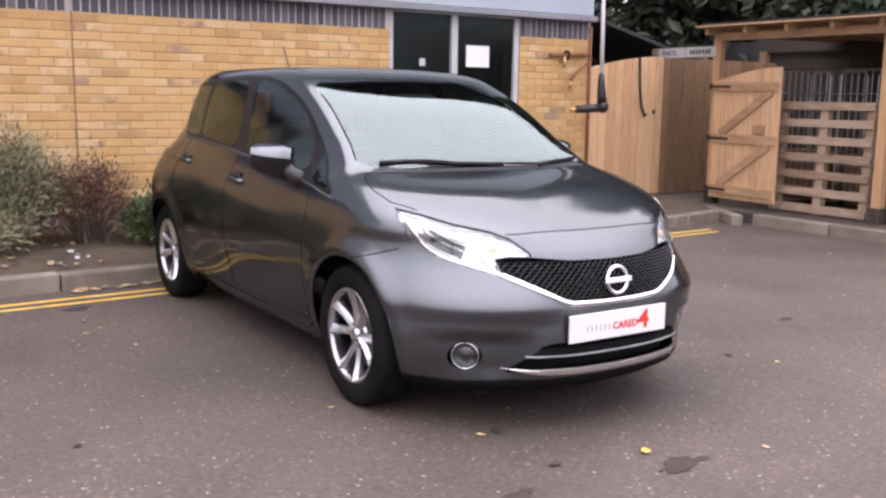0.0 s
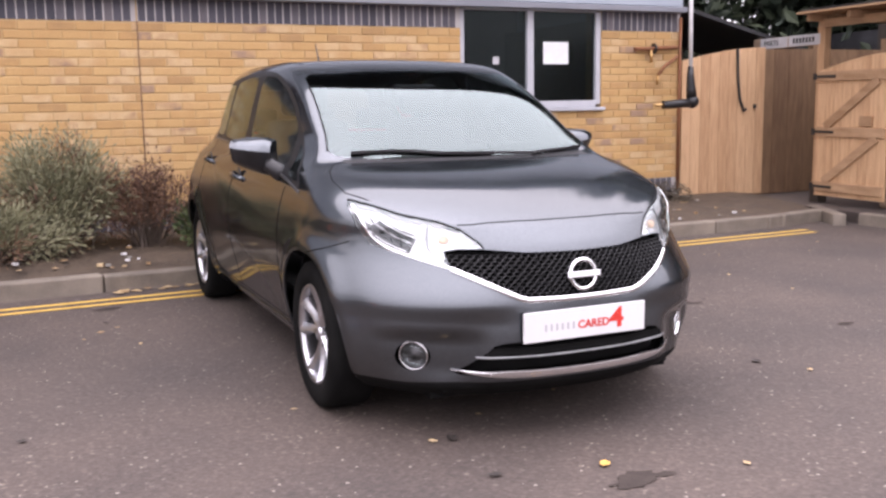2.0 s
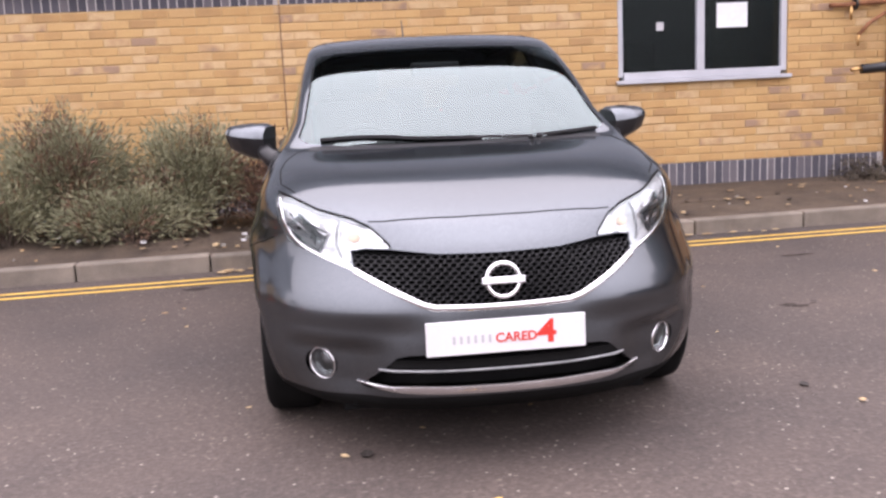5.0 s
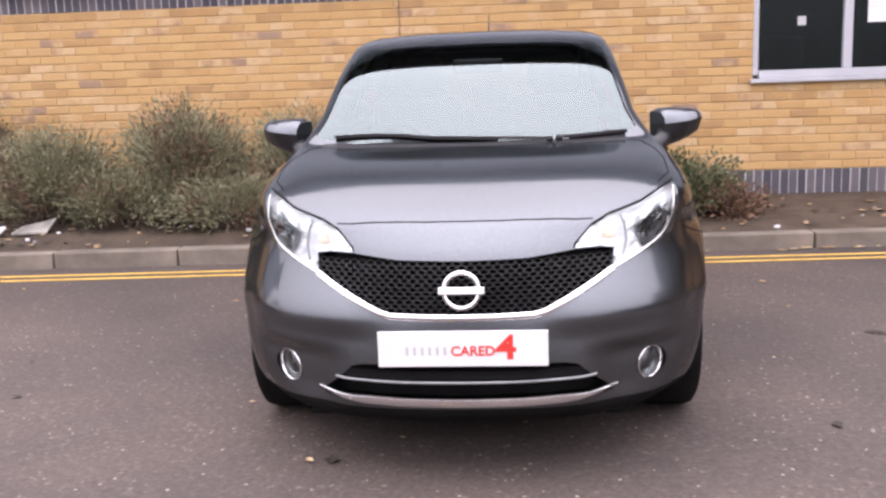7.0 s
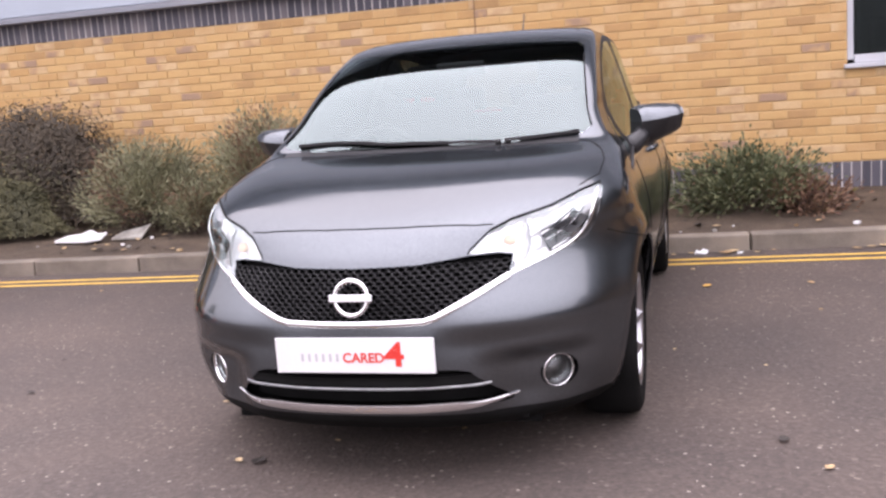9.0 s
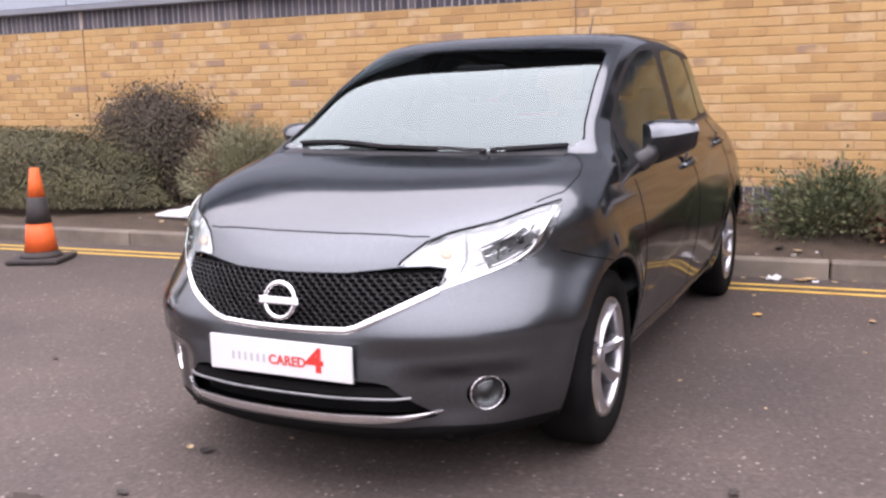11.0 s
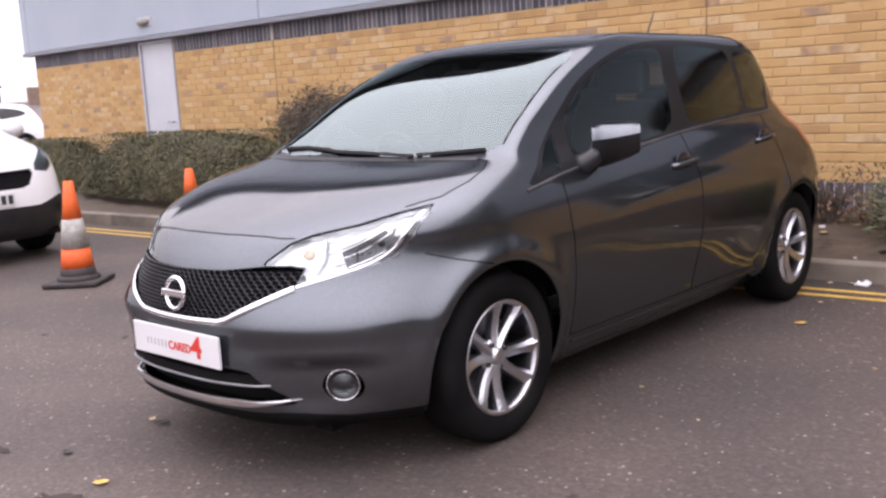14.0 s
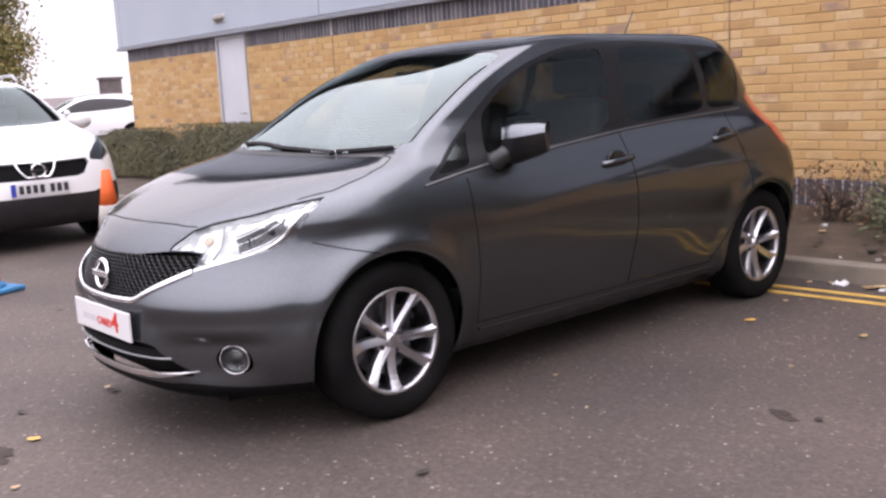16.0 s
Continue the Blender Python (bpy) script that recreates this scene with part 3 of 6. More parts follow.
part("nozzle", made(tube, [(0.05, -0.12, -0.20), (0.045, -0.12, -0.30)], [0.016, 0.010], 8), "brass", br, smooth=True)
part("wall_pipe", made(tube, [(0.405, -0.03, -1.45), (0.405, -0.03, 0.42)], 0.016, 8), "rusty iron", br, smooth=True)

pole = thing("pressure_lance", pose(4.69, 5.38, 0), "white lance with a black angled grip hanging from the eaves", "washing lance")
part("tube", made(tube, [(-0.03, 0, 3.2), (-0.012, 0, 2.2), (0, 0, 1.58)], 0.021, 12), "white tube", pole, smooth=True)
part("sleeve", made(tube, [(0, 0, 1.60), (0, 0, 1.50), (0.012, 0, 1.36), (0.02, 0, 1.28)], [0.030, 0.040, 0.052, 0.056], 14), "black plastic", pole, smooth=True)
part("elbow", made(lambda b: bmesh.ops.create_uvsphere(b, u_segments=18, v_segments=12, radius=0.072, matrix=Matrix.Translation((0.03, 0, 1.235)))), "black plastic", pole, smooth=True)
part("grip", made(tube, [(0.04, 0, 1.225), (-0.12, 0, 1.215), (-0.34, 0, 1.205)], [0.052, 0.045, 0.042], 14), "black plastic", pole, smooth=True)
part("nozzle", made(tube, [(-0.33, 0, 1.205), (-0.44, 0, 1.20)], [0.022, 0.016], 10), "brass", pole, smooth=True)
part("hanger", made(tube, [(-0.03, 0, 3.2), (-0.03, 0.15, 3.25), (-0.03, 0.36, 3.25)], 0.018, 8), "black iron", pole)

# ---- timber store on the right ----
FX = 6.18


def board_row(owner, n, x0, y0, y1, z0, z1, thick=0.022, mat="fresh timber", along="y", arch=0.0, name="board"):
    """Upright boards side by side, with an arched top if wanted."""
    for k in range(n):
        a, b = y0 + (y1 - y0) * k / n, y0 + (y1 - y0) * (k + 1) / n
        mid = (k + 0.5) / n
        za = z1 + arch * math.sin(math.pi * 0.5 * k / n)
        zb = z1 + arch * math.sin(math.pi * 0.5 * (k + 1) / n)
        bm = bmesh.new()
        g = 0.0025
        pts = [(a + g, z0), (b - g, z0), (b - g, zb), (a + g, za)]
        f, r = [], []
        for u, z in pts:
            f.append(bm.verts.new((0, u, z) if along == "y" else (u, 0, z)))
            r.append(bm.verts.new((thick, u, z) if along == "y" else (u, thick, z)))
        bm.faces.new(f)
        bm.faces.new(r[::-1])
        for i in range(4):
            bm.faces.new((f[i], r[i], r[(i + 1) % 4], f[(i + 1) % 4]))
        part(name, bm, mat, owner)


store = thing("timber_store", pose(0, 0, 0), "open-fronted timber store with a slatted lean-to roof", "shed")
for y, h in ((5.07, 1.93), (2.90, 1.95), (0.6, 1.97)):
    part("post", made(box, (FX + 0.05, y, h / 2 + 0.1), (0.10, 0.10, h), None, 0.006), "fresh timber", store)
    part("post_foot", made(box, (FX + 0.05, y, 0.19), (0.13, 0.13, 0.17), None, 0.006), "dark and shade timber", store)
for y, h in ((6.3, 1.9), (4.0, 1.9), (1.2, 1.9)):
    part("post", made(box, (8.55, y, h / 2 + 0.1), (0.10, 0.10, h)), "shade and joint brown", store)
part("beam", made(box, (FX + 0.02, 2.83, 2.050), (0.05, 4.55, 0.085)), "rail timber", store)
part("beam", made(box, (8.55, 3.4, 2.03), (0.05, 5.9, 0.09)), "dark and shade timber", store)
for k in range(9):
    y = 5.07 - k * 0.55
    part("rafter", made(box, (7.30, y, 2.105), (2.62, 0.045, 0.07), Matrix.Rotation(radians(0), 4, "Y")), "rail timber", store)
for k in range(10):
    part("roof_board", made(box, (6.02 + k * 0.29, 2.83, 2.155 + 0.010 * (k % 2)), (0.24, 4.66 + 0.06 * (k % 3), 0.020), None, 0.003), "rail timber", store)
part("roof_felt", made(box, (7.34, 2.83, 2.186), (2.8, 4.6, 0.012)), "roof felt", store)
# back wall and side boards carry the inside shade in their colour
back_wall = part("back_wall", made(box, (8.62, 3.4, 1.15), (0.03, 6.2, 2.1)), "dark and shade timber", store)
board_row(store, 10, 0, 6.22, 8.5, 0.12, 1.84, mat="shade and joint brown", along="x", name="side_board")
for o in [o for o in store.children if o.name.startswith("side_board")]:
    o.matrix_basis = Matrix.Translation((0, 6.05, 0))
part("lintel", made(box, (FX + 0.03, 5.60, 1.885), (0.05, 1.05, 0.12), None, 0.004), "old timber", store)

sign = thing("sign_board", pose(FX - 0.002, 5.56, 1.885), "grey sign board with black lettering over the doorway", "sign")
part("board", made(box, (0, 0.22, 0), (0.012, 0.42, 0.115)), "sign board", sign)
part("board", made(box, (0, -0.25, 0.004), (0.012, 0.46, 0.115)), "sign board", sign)
text_mesh("PARTS", 0.082, "lettering", "dark ink", sign, pose(-0.0075, 0.37, -0.028, 90, 0, -90), bold=0.001)
for k in range(7):
    part("letter_bar", made(box, (-0.0075, -0.10 - k * 0.048, 0.004), (0.002, 0.030, 0.058)), "dark ink", sign)

# left leaf, folded open along the line of the wall
leaf_l = thing("garden_gate", pose(4.93, WALL_Y + 0.06, 0.14), "pale timber boarded gate leaf standing open", "gate", "store gate leaves")
board_row(leaf_l, 9, 0, 0.0, 1.18, 0.02, 1.545, along="x", arch=0.155)
part("strap", made(sweep_box, [(0.76, -0.012, 1.68), (0.77, -0.02, 1.35), (0.80, -0.03, 1.10), (0.86, -0.03, 0.98), (0.91, -0.012, 1.0)], 0.03, 0.012, (0, 1, 0)), "black iron", leaf_l, "black strap hung over the top")
part("latch", made(box, (1.03, -0.01, 1.03), (0.025, 0.03, 0.05)), "black iron", leaf_l)

# right leaf, folded back over the pallets: hinged at the post
leaf_r = thing("garden_gate", pose(FX - 0.06, 5.02, 0.17) @ Matrix.Rotation(radians(-3), 4, "Z"), "pale timber ledged and braced gate leaf with black hinges", "gate", "store gate leaves")
for k in range(8):
    a, b = -0.98 * k / 8, -0.98 * (k + 1) / 8
    za, zb = [1.365 + 0.155 * math.sin(math.pi * 0.5 * t / 0.98) for t in (-a, -b)]
    bm = bmesh.new()
    f = [bm.verts.new(p) for p in ((0, a - 0.002, 0.03), (0, b + 0.002, 0.03), (0, b + 0.002, zb), (0, a - 0.002, za))]
    r = [bm.verts.new(v.co + Vector((0.02, 0, 0))) for v in f]
    bm.faces.new(f)
    bm.faces.new(r[::-1])
    for i in range(4):
        bm.faces.new((f[i], r[i], r[(i + 1) % 4], f[(i + 1) % 4]))
    part("board", bm, "fresh timber", leaf_r)
for z in (0.13, 0.72, 1.31):
    part("ledge", made(box, (-0.012, -0.49, z), (0.024, 0.94, 0.10), None, 0.003), "rail timber", leaf_r)
    part("hinge", made(lambda b: (box(b, (-0.028, -0.13, z), (0.006, 0.30, 0.028)), box(b, (-0.028, 0.02, z), (0.01, 0.05, 0.07)))), "black iron", leaf_r, "black strap hinge")
for z in (0.18, 0.77):
    part("brace", made(sweep_box, [(-0.012, -0.14, z), (-0.012, -0.86, z + 0.49)], 0.09, 0.024, (1, 0, 0)), "rail timber", leaf_r)
part("latch_block", made(box, (-0.014, -0.72, 0.84), (0.03, 0.16, 0.10)), "rail timber", leaf_r)

# pallets set on edge as a fence
for k, (y, lean) in enumerate(((3.66, 2), (2.20, 2))):
    pal = thing("pallet", pose(FX + 0.16, y, 0.11) @ Matrix.Rotation(radians(lean), 4, "Y"), "weathered wooden pallet standing on edge", "pallet", "pallets as fence")
    for j in range(7):
        part("slat", made(box, (-0.07, 0, 0.06 + j * 0.185), (0.02, 1.2, 0.085), None, 0.003), "old timber", pal)
    for yy in (-0.55, 0.0, 0.55):
        part("bearer", made(box, (-0.012, yy, 0.60), (0.09, 0.10, 1.20), None, 0.004), "old timber", pal)
    for j in (0, 3, 6):
        part("back_slat", made(box, (0.045, 0, 0.06 + j * 0.185), (0.02, 1.2, 0.085)), "old timber", pal)

# wire roll cages behind
for y in (4.45, 3.55, 2.3):
    cage = thing("roll_cage", pose(7.3, y, 0.12), "galvanised wire roll cage standing in the store", "roll cage", "roll cages")
    for sx in (-0.35, 0.35):
        part("hoop", made(tube, [(sx, -0.38, 0.1), (sx, -0.38, 1.50), (sx, -0.33, 1.56), (sx, 0.33, 1.56), (sx, 0.38, 1.50), (sx, 0.38, 0.1)], 0.014, 8), "galvanised wire", cage)
        for j in range(9):
            part("bar", made(tube, [(sx, -0.33 + j * 0.0825, 0.15), (sx, -0.33 + j * 0.0825, 1.55)], 0.004, 5), "galvanised wire", cage)
        for z in (0.5, 0.95, 1.3):
            part("cross_bar", made(tube, [(sx, -0.38, z), (sx, 0.38, z)], 0.005, 5), "galvanised wire", cage)
    part("base", made(box, (0, 0, 0.13), (0.72, 0.78, 0.04)), "galvanised wire", cage)
    for sx in (-0.3, 0.3):
        for sy in (-0.3, 0.3):
            part("castor", lathe(bmesh.new(), [(0.0, -0.015), (0.05, -0.015), (0.05, 0.015), (0, 0.015)], pose(sx, sy, 0.05, 90), 12), "black plastic", cage)
    # box darkened in colour for the shade inside the store
    tagged(part("cardboard_box", made(box, (7.3, y + 0.04, 0.46), (0.5, 0.55, 0.58), None, 0.006), "shade and joint brown"), "brown cardboard box in a roll cage", "box", "boxes in cages")
cone_like = tagged(part("timber_offcut", made(box, (6.62, 3.15, 0.55), (0.05, 0.30, 0.86), Matrix.Rotation(radians(3), 4, "X")), "rail timber"), "offcut of pale timber leaning behind the pallets", "timber")
tagged(part("fence", made(lambda b: (box(b, (8.9, 9.4, 1.1), (8.2, 0.05, 2.2)), box(b, (9.4, 2.0, 1.1), (0.05, 14.5, 2.2)))), "roof felt"), "dark boundary fence behind the store", "fence", kind="structure")
lean = thing("lean_to_roof", pose(0, 0, 0), "dark felted lean-to roof against the building's corner", "roof")
part("felt", made(box, (0, 0, 0), (2.6, 2.3, 0.04), pose(6.1, 7.2, 2.12, 4, 14, 0)), "roof felt", lean)
for k in range(4):
    part("batten", made(box, (0, -0.9 + 0.6 * k, 0.035), (2.6, 0.04, 0.03), pose(6.1, 7.2, 2.12, 4, 14, 0)), "black iron", lean)
part("post", made(box, (7.2, 6.2, 0.95), (0.09, 0.09, 1.9)), "shade and joint brown", lean)
part("post", made(box, (7.2, 8.2, 0.95), (0.09, 0.09, 1.9)), "shade and joint brown", lean)
part("post", made(box, (5.1, 8.2, 1.15), (0.09, 0.09, 2.3)), "shade and joint brown", lean)

# ---- cars ----


class Shell:
    """A car body as a stack of plan contours: superellipse corners at front and rear, bowed sides."""

    def __init__(self, lz, yf, yr, hw, df, nf, dr, nr, bow=0.022, scoop=0.0, hubs=(), cabin=0.0):
        self.lz, self.tables, self.bow, self.scoop, self.hubs, self.cabin = lz, (yf, yr, hw, df, nf, dr, nr), bow, scoop, hubs, cabin

    def level(self, z):
        lz = self.lz
        z = min(max(z, lz[0]), lz[-1])
        i = min(max(int(np.searchsorted(lz, z)) - 1, 0), len(lz) - 2)
        h = lz[i + 1] - lz[i]
        t = (z - lz[i]) / h
        out = []
        for tab in self.tables:
            def slope(k):
                a, b = max(k - 1, 0), min(k + 1, len(lz) - 1)
                return (tab[b] - tab[a]) / (lz[b] - lz[a])
            out.append((1 + 2 * t) * (1 - t) ** 2 * tab[i] + t * (1 - t) ** 2 * h * slope(i)
                       + t * t * (3 - 2 * t) * tab[i + 1] + t * t * (t - 1) * h * slope(i + 1))
        return out

    def dent(self, x, z):
        """The scoop round the fog lamps, with a ledge above."""
        def step(a, b, t):
            t = min(max((t - a) / (b - a), 0.0), 1.0)
            return t * t * (3 - 2 * t)
        shoulder = step(0.45, 0.535, z) * step(0.70, 0.535, z) * step(0.20, 0.42, x)
        return self.scoop * (step(0.450, 0.380, z) * step(0.16, 0.30, z) * step(0.36, 0.50, x) * step(0.76, 0.62, x) - 0.55 * shoulder)

    def ridge(self, y, z):
        """The pressed lines of the flanks: flared arches, a shoulder line and a hollow over the sill."""
        if not self.hubs or z > 1.02 or y < 0.3:
            return 0.0
        out = sum(0.021 * math.exp(-((math.hypot(y - hy, z - 0.318) - 0.362) / 0.055) ** 2) for hy in self.hubs)
        near = min(1.0, max(0.0, (y - 1.05) / 0.9)) * min(1.0, max(0.0, (3.9 - y) / 0.9))
        d = z - (0.70 + 0.115 * (y - 1.2))
        out += 0.008 * near * math.exp(-(d / (0.055 if d > 0 else 0.10)) ** 2)
        d = z - (0.36 + 0.04 * (y - 1.3))
        return out - 0.006 * near * math.exp(-(d / 0.10) ** 2)

    def wide(self, w, y, z):
        """The half width, bowed along the length; the cabin draws in more at both ends."""
        more = self.cabin * min(1.0, max(0.0, (z - 0.96) / 0.16))
        return w * (1 - self.bow * ((y - 2.15) / 1.6) ** 2 - more * ((y - 2.3) / 1.2) ** 2)

    def side(self, y, z):
        """The half width at a length and height."""
        yf, yr, w, df, nf, dr, nr = self.level(z)
        x = self.wide(w, y, z)
        if y < yf + df:
            x *= max(0.0, 1 - (1 - max(0.0, y - yf) / df) ** nf) ** (1 / nf)
        elif y > yr - dr:
            x *= max(0.0, 1 - (1 - max(0.0, yr - y) / dr) ** nr) ** (1 / nr)
        return x + self.ridge(y, z) * min(1.0, x / 0.5)

    def front(self, x, z):
        """The length at which the nose stands, at a half width and height."""
        yf, yr, w, df, nf, dr, nr = self.level(z)
        a, b = yf, yf + df
        for _ in range(40):
            m = (a + b) / 2
            a, b = (m, b) if self.side(m, z) < abs(x) else (a, m)
        return b

    def top(self, x, y):
        a, b = self.lz[0] + 0.45, self.lz[-1]
        for _ in range(40):
            m = (a + b) / 2
            yf, yr = self.level(m)[:2]
            inside = yf < y < yr and self.side(y, m) > abs(x)
            a, b = (m, b) if inside else (a, m)
        return a

    def on(self, proj, u, v):
        if proj == "front":
            return Vector((u, self.front(u, v) + self.dent(abs(u), v), v))
        if proj == "side":
            return Vector((self.side(u, v), u, v))
        return Vector((u, v, self.top(u, v)))

    def normal(self, proj, u, v, e=0.006):
        a = self.on(proj, u + e, v) - self.on(proj, u - e, v)
        b = self.on(proj, u, v + e) - self.on(proj, u, v - e)
        n = a.cross(b).normalized()
        p = self.on(proj, u, v)
        out = p - Vector((0, min(max(p.y, 0.9), 3.2), 0.6))
        return n if n.dot(out) > 0 else -n

    def half(self, levels, nf=36, ns=48, nr=20):
        """The half body at x >= 0 as a grid."""
        bm = bmesh.new()
        bm.faces.layers.int.new("id")
        grid = []
        for z in levels:
            yf, yr, w, df, ef, dr, er = self.level(z)
            row = []
            for i in range(nf):
                s = i / nf
                a = math.pi / 4 * (2 * s) ** (ef / 2) if s < 0.5 else math.pi / 2 - math.pi / 4 * (2 - 2 * s) ** (ef / 2)
                y = yf + df * (1 - math.cos(a) ** (2 / ef))
                x = self.wide(w, y, z) * math.sin(a) ** (2 / ef)
                row.append((x, y + self.dent(x, z)))
            for i in range(ns):
                y = yf + df + (yr - dr - yf - df) * i / ns
                row.append((self.wide(w, y, z), y))
            for i in range(nr + 1):
                a = math.pi / 2 * i / nr
                y = yr - dr + dr * math.sin(a) ** (2 / er)
                row.append((self.wide(w, y, z) * max(0.0, math.cos(a)) ** (2 / er) if i < nr else 0.0, y))
            grid.append([bm.verts.new((x + self.ridge(y, z) * min(1.0, x / 0.5), y, z)) for x, y in row])
        last = [bm.verts.new((0, v.co.y, v.co.z + 0.002)) for v in grid[-1]]
        grid.append(last)
        for a, b in zip(grid, grid[1:]):
            for k in range(len(a) - 1):
                bm.faces.new((a[k], a[k + 1], b[k + 1], b[k]))
        bmesh.ops.remove_doubles(bm, verts=bm.verts, dist=1e-5)
        return bm


def flat(proj, co):
    return (co.x, co.z) if proj == "front" else (co.y, co.z) if proj == "side" else (co.x, co.y)


def inside(poly, p):
    hit = False
    for (ax, ay), (bx, by) in zip(poly, poly[1:] + poly[:1]):
        if (ay > p[1]) != (by > p[1]) and p[0] < (bx - ax) * (p[1] - ay) / (by - ay) + ax:
            hit = not hit
    return hit


def round_poly(poly, steps=3, share=0.25):
    """Cuts the corners of an outline, over and over, into curves."""
    for _ in range(steps):
        out = []
        for a, b in zip(poly, poly[1:] + poly[:1]):
            out += [(a[0] + (b[0] - a[0]) * share, a[1] + (b[1] - a[1]) * share), (b[0] + (a[0] - b[0]) * share, b[1] + (a[1] - b[1]) * share)]
        poly = out
    return poly


def cut(bm, proj, poly, number, where, only=None):
    """Cuts an outline into the half body and marks the faces within it."""
    lay = bm.faces.layers.int["id"]
    us, vs = [p[0] for p in poly], [p[1] for p in poly]
    box2 = (min(us) - 0.05, max(us) + 0.05, min(vs) - 0.05, max(vs) + 0.05)

    def near(f):
        c = f.calc_center_median()
        u, v = flat(proj, c)
        return box2[0] - 0.1 < u < box2[1] + 0.1 and box2[2] - 0.1 < v < box2[3] + 0.1 and where(c)

    for (a, b) in zip(poly, poly[1:] + poly[:1]):
        lo, hi = (min(a[0], b[0]) - 1e-4, min(a[1], b[1]) - 1e-4), (max(a[0], b[0]) + 1e-4, max(a[1], b[1]) + 1e-4)
        pick = []
        for f in bm.faces:
            if near(f):
                q = [flat(proj, v.co) for v in f.verts]
                if min(p[0] for p in q) <= hi[0] and max(p[0] for p in q) >= lo[0] and min(p[1] for p in q) <= hi[1] and max(p[1] for p in q) >= lo[1]:
                    pick.append(f)
        if not pick:
            continue
        du, dv = b[0] - a[0], b[1] - a[1]
        if proj == "front":
            co, no = (a[0], 0, a[1]), (dv, 0, -du)
        elif proj == "side":
            co, no = (0, a[0], a[1]), (0, dv, -du)
        else:
            co, no = (a[0], a[1], 0), (dv, -du, 0)
        geom = list({v for f in pick for v in f.verts}) + list({e for f in pick for e in f.edges}) + pick
        bmesh.ops.bisect_plane(bm, geom=geom, dist=2e-4, plane_co=co, plane_no=Vector(no).normalized())
    for f in bm.faces:
        if near(f) and (only is None or f[lay] in only) and inside(poly, flat(proj, f.calc_center_median())):
            f[lay] = number


def take(bm, numbers, sides="both", rim=0.0, push=0.0, shrink=1.0):
    """The marked faces as a bmesh of their own: on one side or mirrored to both; rim: their turned-in edge."""
    lay = bm.faces.layers.int["id"]
    out = bmesh.new()
    for mirror in ((1, -1) if sides == "both" else (1,) if sides == "left" else (-1,)):
        seen = {}
        for f in bm.faces:
            if f[lay] in numbers:
                vs = []
                for v in f.verts:
                    if v not in seen:
                        seen[v] = out.verts.new((v.co.x * mirror, v.co.y, v.co.z))
                    vs.append(seen[v])
                try:
                    out.faces.new(vs if mirror == 1 else vs[::-1])
                except ValueError:
                    pass
    bmesh.ops.remove_doubles(out, verts=out.verts, dist=1e-4)
    bmesh.ops.recalc_face_normals(out, faces=out.faces)
    out.normal_update()
    if sum(f.normal.dot(f.calc_center_median() - Vector((0, 2.1, 0.6))) for f in out.faces) < 0:
        bmesh.ops.reverse_faces(out, faces=out.faces)
        out.normal_update()
    if push or shrink != 1.0:
        mid = sum((v.co for v in out.verts), Vector()) / max(1, len(out.verts))
        moved = [(v, v.co - v.normal * push) for v in out.verts]
        for v, co in moved:
            v.co = mid + (co - mid) * shrink
        out.normal_update()
    if rim:
        edges = [e for e in out.edges if e.is_boundary and not all(abs(v.co.x) < 1e-4 for v in e.verts)]
        normals = {v: v.normal.copy() for e in edges for v in e.verts}
        new_geom = bmesh.ops.extrude_edge_only(out, edges=edges)["geom"]
        old = {tuple(round(c, 5) for c in v.co): n for v, n in normals.items()}
        for v in new_geom:
            if isinstance(v, bmesh.types.BMVert):
                n = old.get(tuple(round(c, 5) for c in v.co))
                if n:
                    v.co -= n * rim
    return out


def shell_part(name, bm, material, parent, label=""):
    me = bpy.data.meshes.new(name)
    for f in bm.faces:
        f.smooth = True
    bm.to_mesh(me)
    bm.free()
    me.materials.append(MATS[material])
    me.set_sharp_from_angle(angle=radians(40))
    ob = new(name, me)
    ob.parent = parent
    return tagged(ob, label)


def ribbon(shell, proj, line, wide, proud, mirror=1, sink=0.004):
    """A solid moulding that lies on the body along a line of its projection; wide may be a list."""
    bm = bmesh.new()
    rings = []
    for i, (u, v) in enumerate(line):
        a, b = line[max(i - 1, 0)], line[min(i + 1, len(line) - 1)]
        d = Vector((b[0] - a[0], b[1] - a[1])).normalized()
        w = (wide[i] if isinstance(wide, (list, tuple)) else wide) / 2
        s = Vector((-d.y, d.x))
        ring = []
        for k, h in ((-1, -sink), (-1, proud * 0.6), (-0.55, proud), (0.55, proud), (1, proud * 0.6), (1, -sink)):
            uu, vv = u + s.x * w * k, v + s.y * w * k
            p = shell.on(proj, uu, vv) + shell.normal(proj, uu, vv) * h
            ring.append(bm.verts.new((p.x * mirror, p.y, p.z)))
        rings.append(ring)
    for a, b in zip(rings, rings[1:]):
        for k in range(6):
            bm.faces.new((a[k], a[(k + 1) % 6], b[(k + 1) % 6], b[k]))
    bm.faces.new(rings[0][::-1])
    bm.faces.new(rings[-1])
    return bm


def dense(line, step=0.03):
    out = []
    for a, b in zip(line, line[1:]):
        n = max(1, int(math.hypot(b[0] - a[0], b[1] - a[1]) / step))
        out += [(a[0] + (b[0] - a[0]) * i / n, a[1] + (b[1] - a[1]) * i / n) for i in range(n)]
    return out + [line[-1]]


